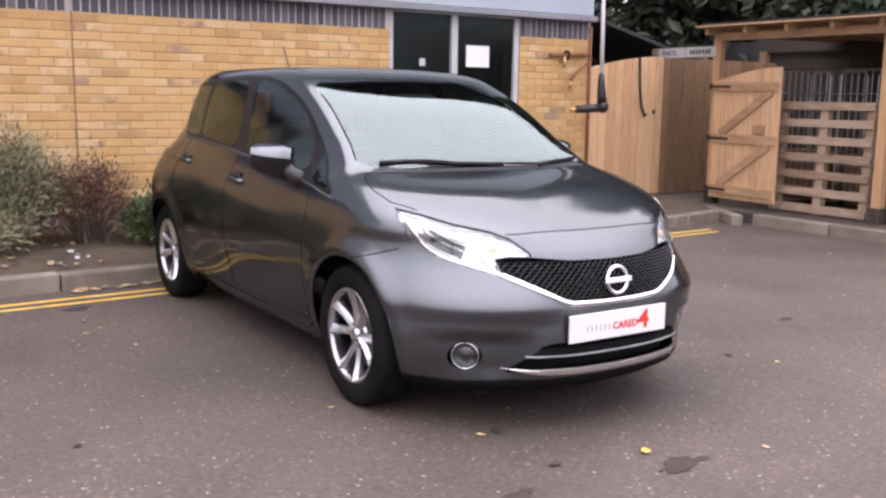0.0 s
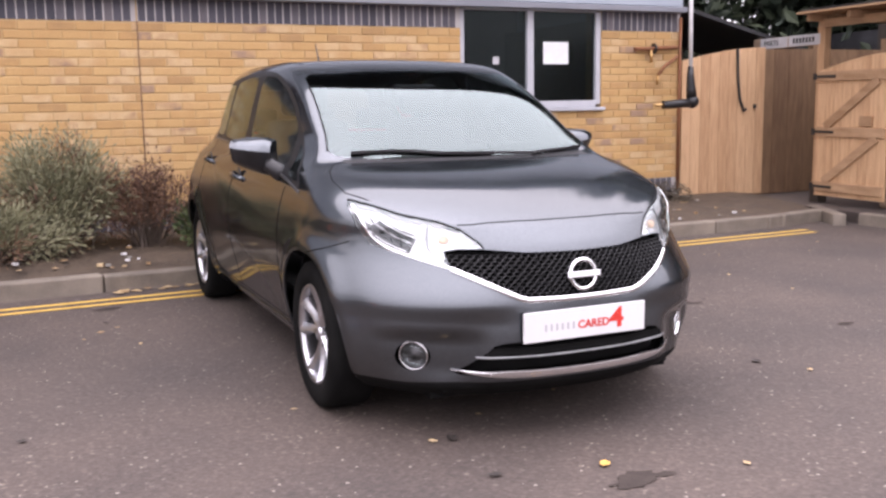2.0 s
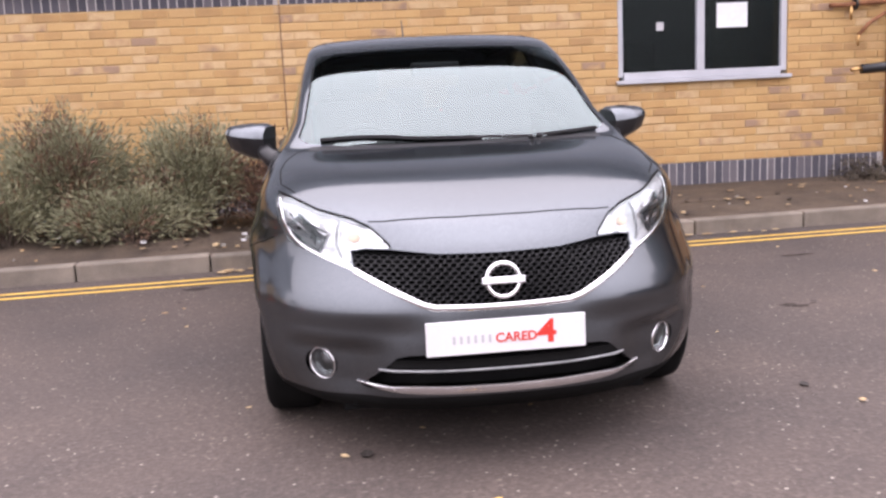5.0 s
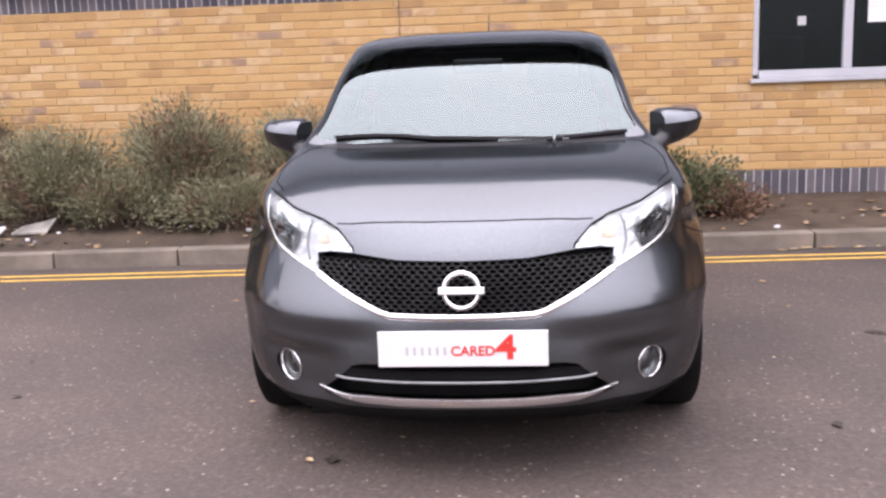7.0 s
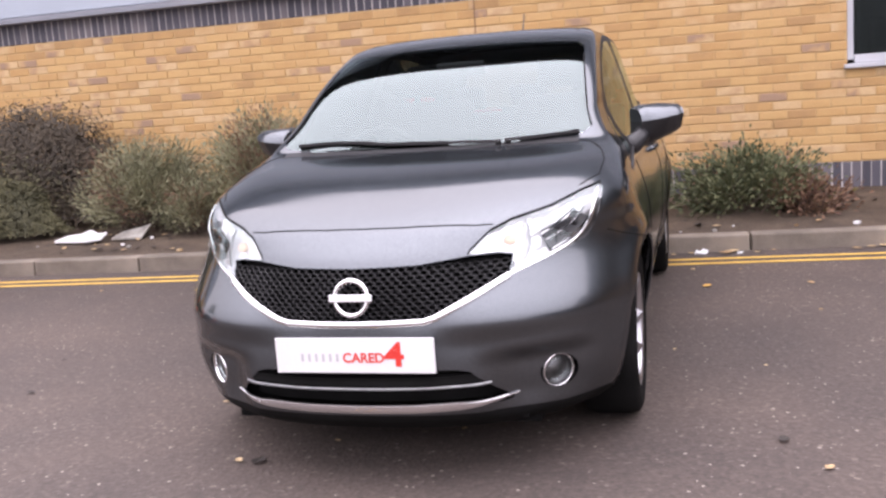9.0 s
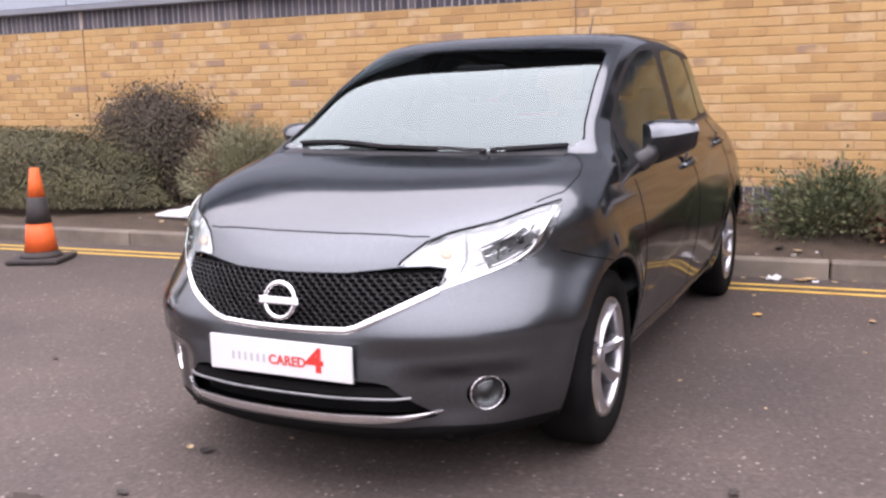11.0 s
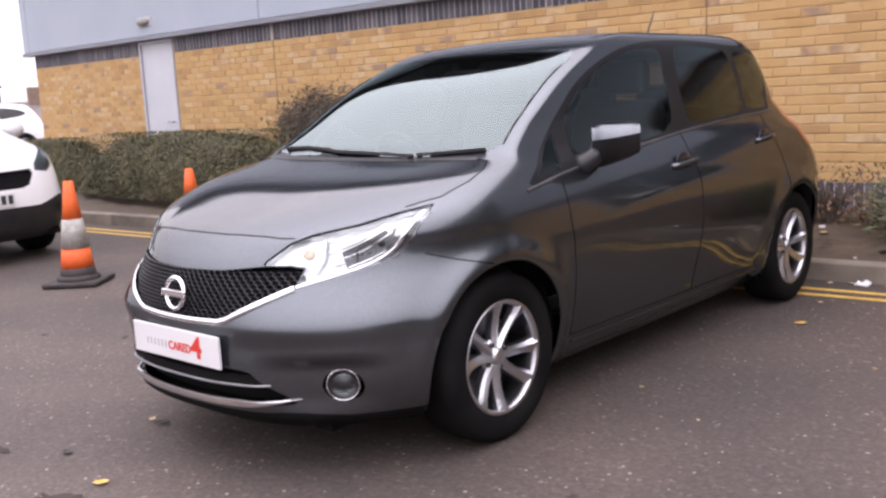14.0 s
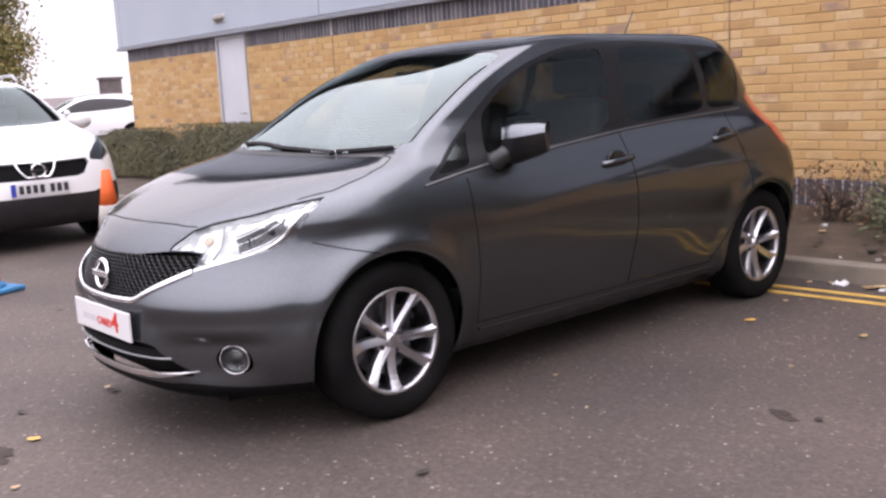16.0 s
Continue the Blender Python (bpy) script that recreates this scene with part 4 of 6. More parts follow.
def curve_line(line, steps=3):
    """Rounds an open line, keeping its ends."""
    for _ in range(steps):
        out = [line[0]]
        for a, b in zip(line, line[1:]):
            out += [(a[0] * 0.75 + b[0] * 0.25, a[1] * 0.75 + b[1] * 0.25), (a[0] * 0.25 + b[0] * 0.75, a[1] * 0.25 + b[1] * 0.75)]
        line = out + [line[-1]]
    return line


def gap_line(shell, proj, line, r, mirror=1):
    pts = []
    for u, v in dense(line, 0.02):
        p = shell.on(proj, u, v) - shell.normal(proj, u, v) * r * 0.25
        pts.append((p.x * mirror, p.y, p.z))
    return made(tube, pts, r, 6)


def wheel_parts(car, spots, rim_r, tyre_r, spokes=8, width=0.19, twin=True):
    """Alloy wheels: rim ring and barrel, spokes, nuts, cap, tyre and brake disc, once built and set at the spots."""
    axis = Matrix.Rotation(radians(90), 4, "Y")
    R = rim_r
    bm = bmesh.new()
    lathe(bm, [(R - 0.004, -0.16), (R - 0.012, -0.02), (R - 0.012, 0.0), (R + 0.002, 0.008), (R + 0.004, 0.0), (R + 0.004, -0.16)], axis, 56, close=True)
    ring = part("rim_proto", bm, "alloy", car, smooth=True).data
    T = tyre_r
    bm = lathe(bmesh.new(), [(R - 0.002, -0.165), (R + 0.03, -0.182), (T - 0.03, -0.188), (T - 0.008, -0.175), (T, -0.15), (T, -0.03), (T - 0.008, 0.0),
                             (T - 0.03, 0.014), (R + 0.045, 0.016), (R + 0.012, 0.012), (R + 0.002, 0.002)], axis, 56, close=True)
    tyre = part("tyre_proto", bm, "tyre rubber", car, smooth=True).data
    bm = bmesh.new()
    n_sec = 9
    rows = []
    for i in range(n_sec):
        t = i / (n_sec - 1)
        r = 0.028 + (R - 0.006 - 0.028) * t
        half = 0.0160 + 0.004 * (1 - t) ** 3 + 0.004 * t + 0.010 * max(0.0, t - 0.72) / 0.28 * t
        lean = 0.004 * math.sin(t * math.pi)
        depth = -0.026 + 0.028 * t - 0.012 * math.sin(t * math.pi)
        rows.append([bm.verts.new((depth + dx, lean + s * half, r)) for dx, s in ((-0.034, -1.15), (-0.010, -1), (0.006, -0.45), (-0.001, 0.3), (-0.010, 1), (-0.034, 1.15))])
    for a, b in zip(rows, rows[1:]):
        for k in range(5):
            bm.faces.new((a[k], a[k + 1], b[k + 1], b[k]))
    spoke = part("spoke_proto", bm, "alloy", car, smooth=False).data
    cap = part("cap_proto", lathe(bmesh.new(), [(0.0, -0.012), (0.024, -0.013), (0.029, -0.018), (0.036, -0.03), (0.055, -0.034), (0.068, -0.045), (0.07, -0.07)], axis, 28), "alloy", car, smooth=True).data
    nut = part("nut_proto", lathe(bmesh.new(), [(0.0, 0.004), (0.008, 0.003), (0.010, 0.0), (0.010, -0.02)], axis, 6), "dark alloy", car).data
    disc = part("disc_proto", lathe(bmesh.new(), [(0.0, -0.09), (R - 0.06, -0.09), (R - 0.06, -0.11), (0, -0.11)], axis, 36), "dark alloy", car).data
    back = part("back_proto", lathe(bmesh.new(), [(0.0, -0.13), (R - 0.006, -0.13), (R - 0.006, -0.15), (0, -0.15)], axis, 36), "seal", car).data
    for ob in [o for o in car.children if o.name.endswith("_proto")]:
        bpy.data.objects.remove(ob)
    for x, y, z, flip, turn in spots:
        m = pose(x, y, z, 0, 0, 180 if flip else 0) @ Matrix.Rotation(radians(turn), 4, "X")
        w = part("wheel", ring, "", car, "silver multi-spoke alloy wheel", at=m)
        part("tyre", tyre, "", w, "black rubber tyre")
        part("hub_cap", cap, "", w)
        part("brake_disc", disc, "", w)
        part("wheel_back", back, "", w)
        for k in range(spokes):
            a = 360 / spokes * k + (4 if k % 2 else -4) * (1 if twin else 0)
            part("spoke", spoke, "", w, at=Matrix.Rotation(radians(a), 4, "X"))
        for k in range(4):
            a = radians(90 * k + 22)
            part("wheel_nut", nut, "", w, at=Matrix.Translation((-0.028, 0.05 * math.cos(a), 0.05 * math.sin(a))))


# -- the grey hatchback --
hatch = Shell(
    (.17, .22, .34, .50, .62, .715, .76, .81, .88, .95, 1.01, 1.035, 1.15, 1.288, 1.398, 1.442, 1.4717, 1.4904, 1.5025),
    (.10, .025, 0, 0, .022, .062, .098, .165, .345, .575, .925, .968, 1.146, 1.379, 1.628, 1.742, 1.87, 2.05, 2.40),
    (3.90, 4.02, 4.07, 4.085, 4.08, 4.05, 4.03, 4.01, 3.98, 3.95, 3.93, 3.925, 3.90, 3.86, 3.80, 3.74, 3.64, 3.44, 3.00),
    (.72, .768, .808, .839, .848, .846, .840, .829, .805, .771, .736, .725, .690, .645, .606, .578, .53, .448, .24),
    (.60, .64, .66, .72, .78, .80, .76, .67, .55, .50, .15, .13, .14, .15, .16, .19, .28, .42, .45),
    (2.5, 2.5, 2.5, 2.3, 2.1, 2.05, 2.1, 2.3, 2.8, 3.0, 2.6, 2.6, 2.6, 2.6, 2.6, 2.5, 2.4, 2.4, 2.2),
    (.40, .45, .5, .5, .48, .46, .45, .45, .45, .46, .47, .47, .48, .50, .52, .54, .55, .52, .45),
    (2.5, 2.6, 2.6, 2.6, 2.7, 2.8, 2.9, 3.0, 3.0, 3.0, 2.9, 2.9, 2.8, 2.7, 2.6, 2.5, 2.4, 2.4, 2.2), scoop=0.055, hubs=(0.794, 3.406), cabin=0.080)
FRONT_HUB, REAR_HUB, HUB_Z = 0.806, 3.406, 0.310
PLATE_Z = 0.442


def lift(points):
    """Stretches outlines of the cabin above the waist by a tenth."""
    return [(u, v if v < 1.2 else 1.2 + (v - 1.2) * 1.1) for u, v in points]


def ring_poly(y, z, r, n=44):
    return [(y + r * math.cos(2 * math.pi * k / n), z + r * math.sin(2 * math.pi * k / n)) for k in range(n)]


def build_hatchback():
    car = thing("hatchback_car", Matrix(), "dark grey metallic five-door hatchback parked with its tail to the kerb", "car")
    levels = [z for z in np.arange(0.17, 0.70, 0.0125)] + [z for z in np.arange(0.70, 1.03, 0.0125)] + [z for z in np.arange(1.035, 1.40, 0.02)] + [z for z in np.arange(1.408, 1.5026, 0.0085)]
    bm = hatch.half(levels, 40, 84, 24)
    ahead = lambda c: c.y < 1.9
    nose = lambda c: c.y < 0.75
    anyside = lambda c: c.x > 0.3
    # glazing
    pillar = [(hatch.side(y, v) - 0.048, v) for y, v in lift([(1.255, 1.052), (1.348, 1.112), (1.452, 1.187), (1.554, 1.252), (1.739, 1.328), (1.88, 1.362)])]
    screen = [(-0.1, 1.000), (0.20, 1.002), (0.42, 1.010), (pillar[0][0] - 0.03, 1.030)] + pillar + lift([(pillar[-1][0] - 0.03, 1.381), (0.25, 1.394), (-0.1, 1.398)])
    cut(bm, "front", screen, 1, ahead)
    light_edge = [(0.985, 0.886), (1.295, 0.935), (1.60, 0.960), (1.955, 0.993), (2.44, 1.031), (3.037, 1.056), (3.30, 1.062), (3.42, 1.070), (3.485, 1.16), (3.545, 1.27), (3.535, 1.345), (3.40, 1.388),
                  (3.045, 1.405), (2.65, 1.425), (2.267, 1.420), (1.983, 1.392), (1.739, 1.328), (1.554, 1.252), (1.452, 1.187), (1.348, 1.112), (1.12, 0.965)]
    cut(bm, "side", round_poly(lift(light_edge), 2), 2, anyside)
    panes = {
        3: [(1.375, 0.957), (2.225, 1.028), (2.315, 1.392), (2.02, 1.378), (1.76, 1.312), (1.57, 1.232), (1.44, 1.14)],
        4: [(2.355, 1.042), (3.05, 1.076), (3.075, 1.24), (3.055, 1.340), (3.01, 1.376), (2.70, 1.396), (2.435, 1.394)],
        5: [(3.095, 1.080), (3.385, 1.082), (3.455, 1.18), (3.515, 1.285), (3.49, 1.345), (3.38, 1.366), (3.125, 1.370), (3.145, 1.26)],
        6: [(1.075, 0.919), (1.265, 0.943), (1.330, 1.075), (1.300, 1.068), (1.20, 0.998)],
    }
    for k, poly in panes.items():
        cut(bm, "side", round_poly(lift(poly), 2, 0.12), k, anyside, (2,))
    cut(bm, "front", [(-0.1, 1.08), (0.50, 1.08), (0.53, 1.14), (0.47, 1.33), (0.44, 1.36), (-0.1, 1.37)], 7, lambda c: c.y > 3.3)
    # lamps and grilles
    lamp = [(0.715, 0.885), (0.655, 0.868), (0.578, 0.838), (0.465, 0.812), (0.408, 0.787), (0.352, 0.735), (0.347, 0.722), (0.430, 0.722), (0.478, 0.714), (0.475, 0.690), (0.470, 0.652),
            (0.604, 0.694), (0.687, 0.728), (0.722, 0.796), (0.728, 0.86)]
    cut(bm, "front", lamp, 8, lambda c: c.y < 0.72)
    grille = [(-0.1, 0.700), (0.20, 0.704), (0.35, 0.719), (0.43, 0.719), (0.475, 0.711), (0.472, 0.688), (0.466, 0.648), (0.36, 0.594), (0.245, 0.541), (0.22, 0.535), (-0.1, 0.533)]
    cut(bm, "front", grille, 9, lambda c: c.y < 0.5, (0,))
    mouth = [(-0.1, 0.392), (0.20, 0.390), (0.315, 0.386), (0.352, 0.378), (0.40, 0.335), (0.470, 0.272), (0.455, 0.266), (0.25, 0.256), (-0.1, 0.252)]
    cut(bm, "front", mouth, 10, lambda c: c.y < 0.5, (0,))
    cut(bm, "front", ring_poly(0.598, 0.329, 0.054, 24), 17, lambda c: c.y < 0.5, (0,))
    for hub, r, k in ((FRONT_HUB - 0.012, 0.352, 11), (REAR_HUB, 0.345, 11)):
        cut(bm, "side", ring_poly(hub, HUB_Z + 0.008, r), k, anyside)
    cut(bm, "side", [(3.55, 1.12), (3.575, 0.985), (3.65, 0.87), (3.74, 0.83), (4.2, 0.82), (4.2, 1.02), (3.75, 1.15), (3.62, 1.16)], 12, anyside, (0,))
    # panels
    bonnet = [(-0.1, 0.163), (0.12, 0.166), (0.24, 0.181), (0.36, 0.203), (0.412, 0.222), (0.465, 0.272), (0.578, 0.382), (0.655, 0.506), (0.708, 0.625), (0.713, 0.773), (0.692, 0.880), (0.648, 0.955),
              (0.55, 0.955), (0.30, 0.905), (-0.1, 0.885)]
    cut(bm, "top", bonnet, 13, lambda c: c.y < 1.1 and c.z > 0.78, (0,))
    front_door = [(1.225, 0.90), (1.215, 0.75), (1.235, 0.50), (1.245, 0.292), (2.24, 0.285), (2.265, 0.60), (2.265, 1.06), (1.4, 1.06)]
    cut(bm, "side", front_door, 14, anyside, (0,))
    rear_door = [(2.24, 0.285), (2.93, 0.282), (2.985, 0.34), (3.05, 0.43), (3.18, 0.575), (3.255, 0.66), (3.268, 0.72), (3.235, 0.83), (3.205, 0.93), (3.25, 1.08), (2.265, 1.06), (2.265, 0.60)]
    cut(bm, "side", rear_door, 15, anyside, (0,))
    bumper = [(-0.5, 0.1), (0.95, 0.1), (0.86, 0.622), (0.72, 0.665), (0.60, 0.700), (0.45, 0.748), (0.30, 0.80), (0.10, 0.83), (-0.5, 0.83)]
    cut(bm, "side", bumper, 16, lambda c: c.y < 1.0, (0,))
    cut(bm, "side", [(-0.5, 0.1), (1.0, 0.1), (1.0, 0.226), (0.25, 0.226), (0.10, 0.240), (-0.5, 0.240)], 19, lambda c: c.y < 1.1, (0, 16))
    roof = [(-0.1, 1.655), (0.30, 1.67), (0.45, 1.74), (0.50, 1.90), (0.515, 2.4), (0.50, 3.2), (0.44, 3.5), (-0.1, 3.6)]
    cut(bm, "top", roof, 18, lambda c: c.z > 1.40, (0,))

    shell_part("body", take(bm, (0,), rim=0.012), "gunmetal paint", car, "dark grey metallic painted body shell")
    shell_part("bumper", take(bm, (16,), rim=0.02), "gunmetal paint", car, "dark grey painted front bumper")
    shell_part("bonnet", take(bm, (13,), rim=0.012), "gunmetal paint", car, "dark grey bonnet reflecting the sky")
    shell_part("roof", take(bm, (18,), rim=0.01), "gunmetal paint", car)
    pane = shell_part("windscreen", take(bm, (1,), rim=0.006), "windscreen glass", car, "raked glass windscreen")
    pane.visible_shadow = False
    shell_part("tailgate_window", take(bm, (7,), rim=0.006), "tinted glass", car)
    for side, mirror in (("left", 1), ("right", -1)):
        shell_part("window_surround", take(bm, (2,), side, rim=0.01), "pillar trim", car, "black pillar trim")
        fd = shell_part("front_door", take(bm, (14,), side, rim=0.012), "gunmetal paint", car)
        rd = shell_part("rear_door", take(bm, (15,), side, rim=0.012), "gunmetal paint", car)
        for k, nm, mat, own in ((3, "window", "clear glass", fd), (6, "quarter_window", "clear glass", car), (4, "window", "tinted glass", rd), (5, "rear_quarter_window", "tinted glass", car)):
            g = shell_part(nm, take(bm, (k,), side, rim=0.004), mat, own, "dark tinted privacy glass" if mat == "tinted glass" else "clear side glass")
            g.visible_shadow = False
        shell_part("tail_lamp", take(bm, (12,), side, rim=0.02), "red lens", car, "red tail lamp")
        # headlamp: lens, housing, reflectors and bulbs
        lens = shell_part("headlamp", take(bm, (8,), side, rim=0.01), "lens glass", car, "clear headlamp with chrome reflectors")
        lens.visible_shadow = False
        cup = take(bm, (8,), side, push=0.022, rim=-0.019, shrink=0.990)
        for v in cup.verts:
            if not v.is_boundary:
                p = v.co.copy()
                v.co += v.normal * 0.007 * noise.noise((abs(p.x) * 34, p.y * 20, p.z * 34))
        part("housing", cup, "satin reflector", lens, "faceted bright reflector")
        # main reflector: a shallow dish with dark fins, a bulb shield and a ledge above it
        core = [(0.572, 0.735), (0.606, 0.750), (0.640, 0.772), (0.672, 0.806)]
        shell_part("bowl", ribbon(hatch, "front", dense(curve_line(core), 0.012), [0.034, 0.052, 0.064] + [0.070] * 40, -0.014, mirror, 0.017), "dark alloy", lens, "dark grey reflector bowl")
        for x, z, lean, tall in ((0.588, 0.743, 14, 0.026), (0.602, 0.740, 2, 0.044), (0.611, 0.756, -12, 0.030), (0.630, 0.792, 64, 0.034), (0.676, 0.818, 35, 0.022), (0.628, 0.748, 50, 0.020)):
            q = hatch.on("front", x, z) - hatch.normal("front", x, z) * 0.011
            part("fin", made(box, (0, 0, 0), (0.006, 0.008, tall), Matrix.Translation((q.x * mirror, q.y, q.z)) @ Matrix.Rotation(radians(lean * mirror), 4, "Y")), "chrome" if lean > 10 else "lamp dark", lens)
        for off, thick in ((0.028, 0.006), (-0.030, 0.005), (0.004, 0.004)):
            line = [(x - off * 0.55, z + off * 0.85) for x, z in core]
            shell_part("louvre", ribbon(hatch, "front", dense(curve_line(line), 0.012), thick, -0.007, mirror, 0.010), "chrome", lens)
        q = hatch.on("front", 0.652, 0.776) - hatch.normal("front", 0.652, 0.776) * 0.006
        m = Matrix.Translation((q.x * mirror, q.y, q.z)) @ Vector((0.25 * mirror, -1, 0.1)).to_track_quat("Z", "Y").to_matrix().to_4x4()
        part("bulb", lathe(bmesh.new(), [(0.0, 0.005), (0.006, 0.004), (0.010, -0.002), (0.010, -0.014)], m, 14), "black plastic", lens, smooth=True)
        q = hatch.on("front", 0.470, 0.757) - hatch.normal("front", 0.470, 0.757) * 0.017
        m = Matrix.Translation((q.x * mirror, q.y, q.z)) @ Vector((0.25 * mirror, -1, 0.3)).to_track_quat("Z", "Y").to_matrix().to_4x4() @ Matrix.Diagonal((0.021, 0.017, 0.007, 1))
        part("indicator", made(lambda b: bmesh.ops.create_uvsphere(b, u_segments=16, v_segments=8, radius=1, matrix=m)), "lamp amber", lens, "pale amber indicator", smooth=True)
        shell_part("divider", ribbon(hatch, "front", dense([(0.512, 0.690), (0.526, 0.730), (0.520, 0.780), (0.508, 0.812)], 0.012), 0.005, -0.009, mirror, 0.012), "galvanised wire", lens)
        edge = [(0.470, 0.655), (0.604, 0.699), (0.660, 0.730), (0.694, 0.778), (0.706, 0.83), (0.712, 0.868)]
        shell_part("lamp_trim", ribbon(hatch, "front", dense(curve_line(edge), 0.02), 0.008, 0.002, mirror), "chrome", lens)
        edge = [(0.655, 0.719), (0.688, 0.742), (0.708, 0.790), (0.718, 0.840)]
        shell_part("lamp_corner", ribbon(hatch, "front", dense(curve_line(edge), 0.015), [0.004, 0.012] + [0.016] * 40, -0.003, mirror, 0.012), "dark alloy", lens)
        shell_part("lamp_seal", ribbon(hatch, "front", dense(lamp[:7], 0.015), 0.006, 0.001, mirror), "seal", lens)
        # fog lamp
        n = hatch.normal("front", 0.598, 0.329)
        p = hatch.on("front", 0.598, 0.329) - n * 0.008
        m = Matrix.Translation((p.x * mirror, p.y, p.z)) @ Vector((n.x * mirror, n.y, n.z)).to_track_quat("Z", "Y").to_matrix().to_4x4()
        fog = part("fog_lamp", lathe(bmesh.new(), [(0.051, -0.006), (0.052, 0.004), (0.054, 0.006), (0.057, 0.003), (0.058, -0.012), (0.051, -0.03)], m, 36, close=True), "chrome", car, "round fog lamp with a chrome bezel", smooth=True)
        part("bowl", lathe(bmesh.new(), [(0.0, -0.055), (0.020, -0.052), (0.042, -0.034), (0.052, -0.008)], m, 28), "dark alloy", fog, smooth=True)
        part("bulb_shield", lathe(bmesh.new(), [(0.0, -0.022), (0.012, -0.024), (0.016, -0.03), (0.016, -0.05)], m, 20), "chrome", fog, smooth=True)
        g = part("lens", lathe(bmesh.new(), [(0.0, -0.002), (0.026, -0.004), (0.051, -0.010)], m, 28), "lens glass", fog, smooth=True)
        g.visible_shadow = False
        # arch lips and liners
        for hub, r in ((FRONT_HUB - 0.012, 0.352), (REAR_HUB, 0.345)):
            arc = [(hub + r * math.cos(radians(a)), HUB_Z + 0.008 + r * math.sin(radians(a))) for a in range(-18, 199, 6)]
            pts = []
            for y, z in arc:
                q = hatch.on("side", y, max(z, 0.175))
                pts.append(((q.x - 0.005) * mirror, q.y, q.z))
            part("arch_lip", made(tube, pts, 0.006, 8), "gunmetal paint", car, smooth=True)
            lin = bmesh.new()
            prof = [(hub + (r + 0.012) * math.cos(radians(a)), HUB_Z + 0.008 + (r + 0.012) * math.sin(radians(a))) for a in range(0, 181, 10)]
            rows = [[lin.verts.new((x * mirror, y, z)) for y, z in prof] for x in (0.775, 0.50)]
            for k in range(len(prof) - 1):
                lin.faces.new((rows[0][k], rows[0][k + 1], rows[1][k + 1], rows[1][k]))
            lin.faces.new(rows[1])
            part("wheel_liner", lin, "seal", car)
        # shut lines
        for line, proj in (([(1.225, 0.895), (1.215, 0.75), (1.235, 0.50), (1.245, 0.292)], "side"), ([(1.245, 0.292), (2.24, 0.285), (2.93, 0.282)], "side"),
                           ([(2.24, 0.285), (2.265, 0.60), (2.265, 1.008)], "side"), ([(2.93, 0.282), (2.985, 0.34), (3.05, 0.43), (3.18, 0.575), (3.255, 0.66), (3.268, 0.72), (3.235, 0.83), (3.205, 0.93), (3.24, 1.06)], "side"),
                           ([(0.725, 0.668), (0.60, 0.700), (0.50, 0.732)], "side"), (bonnet[7:13], "top"), ([(0.50, 1.90), (0.515, 2.4), (0.50, 3.2), (0.44, 3.5)], "top")):
            part("shut_line", gap_line(hatch, proj, line, 0.0028, mirror), "seal", car)
        shell_part("belt_moulding", ribbon(hatch, "side", dense(curve_line([(1.0, 0.884), (1.295, 0.931), (1.60, 0.956), (1.955, 0.989), (2.44, 1.027), (3.037, 1.052), (3.28, 1.056), (3.41, 1.064)], 2), 0.05), 0.012, 0.005, mirror), "dark alloy", car)
        shell_part("sill_strip", ribbon(hatch, "side", dense([(1.26, 0.262), (2.2, 0.255), (2.98, 0.25)], 0.06), 0.014, 0.006, mirror), "gunmetal paint", car)
        # door handles
        for own, y, z in ((fd, 2.175, 0.886), (rd, 3.10, 0.934)):
            slope = 0.05
            grip = [(y - 0.115, z - 0.010), (y - 0.06, z - 0.002), (y, z + 0.002), (y + 0.06, z + 0.006), (y + 0.11, z + 0.006)]
            pts = []
            for k, (u, v) in enumerate(dense(curve_line(grip, 2), 0.012)):
                q = hatch.on("side", u, v)
                t = (u - grip[0][0]) / (grip[-1][0] - grip[0][0])
                out = 0.034 * math.sin(math.pi * min(max(t, 0), 1)) ** 0.45
                pts.append(((q.x + out - 0.004) * mirror, q.y, q.z))
            part("door_handle", made(tube, pts, [0.013] * len(pts), 10), "gunmetal paint", own, "body-coloured pull handle", smooth=True)
            # raised black disc: the shade of the hollow behind the handle, as colour
            q = hatch.on("side", y - 0.01, z - 0.004)
            b0 = bmesh.new()
            bmesh.ops.create_uvsphere(b0, u_segments=20, v_segments=10, radius=1, matrix=Matrix.Translation((q.x * mirror, q.y, q.z)) @ Matrix.Diagonal((0.009, 0.074, 0.052, 1)))
            part("handle_recess", b0, "gloss black", own, smooth=True)
        # mirror: a wedge with a flat top, pointed at its inner end
        m = Matrix.Translation((0.858 * mirror, 1.505, 1.032)) @ Matrix.Rotation(radians(34 * mirror), 4, "Z")
        halves = (bmesh.new(), bmesh.new())
        rows = ([], [])
        for k in range(15):
            u = -1 + 2 * k / 14
            e = max(0.50 if u < 0 else 0.78, 1 - abs(u) ** (5 if u < 0 else 10)) ** 0.42
            x, deep = u * 0.092, (0.072 + 0.030 * min(1, (u + 1))) * e * (1 - 0.10 * max(0, u))
            hi, lo, lip = (0.073 + 0.002 * u) * (0.4 + 0.6 * e), (-0.090 + 0.030 * u) * (0.3 + 0.7 * e), 0.017 + 0.012 * u
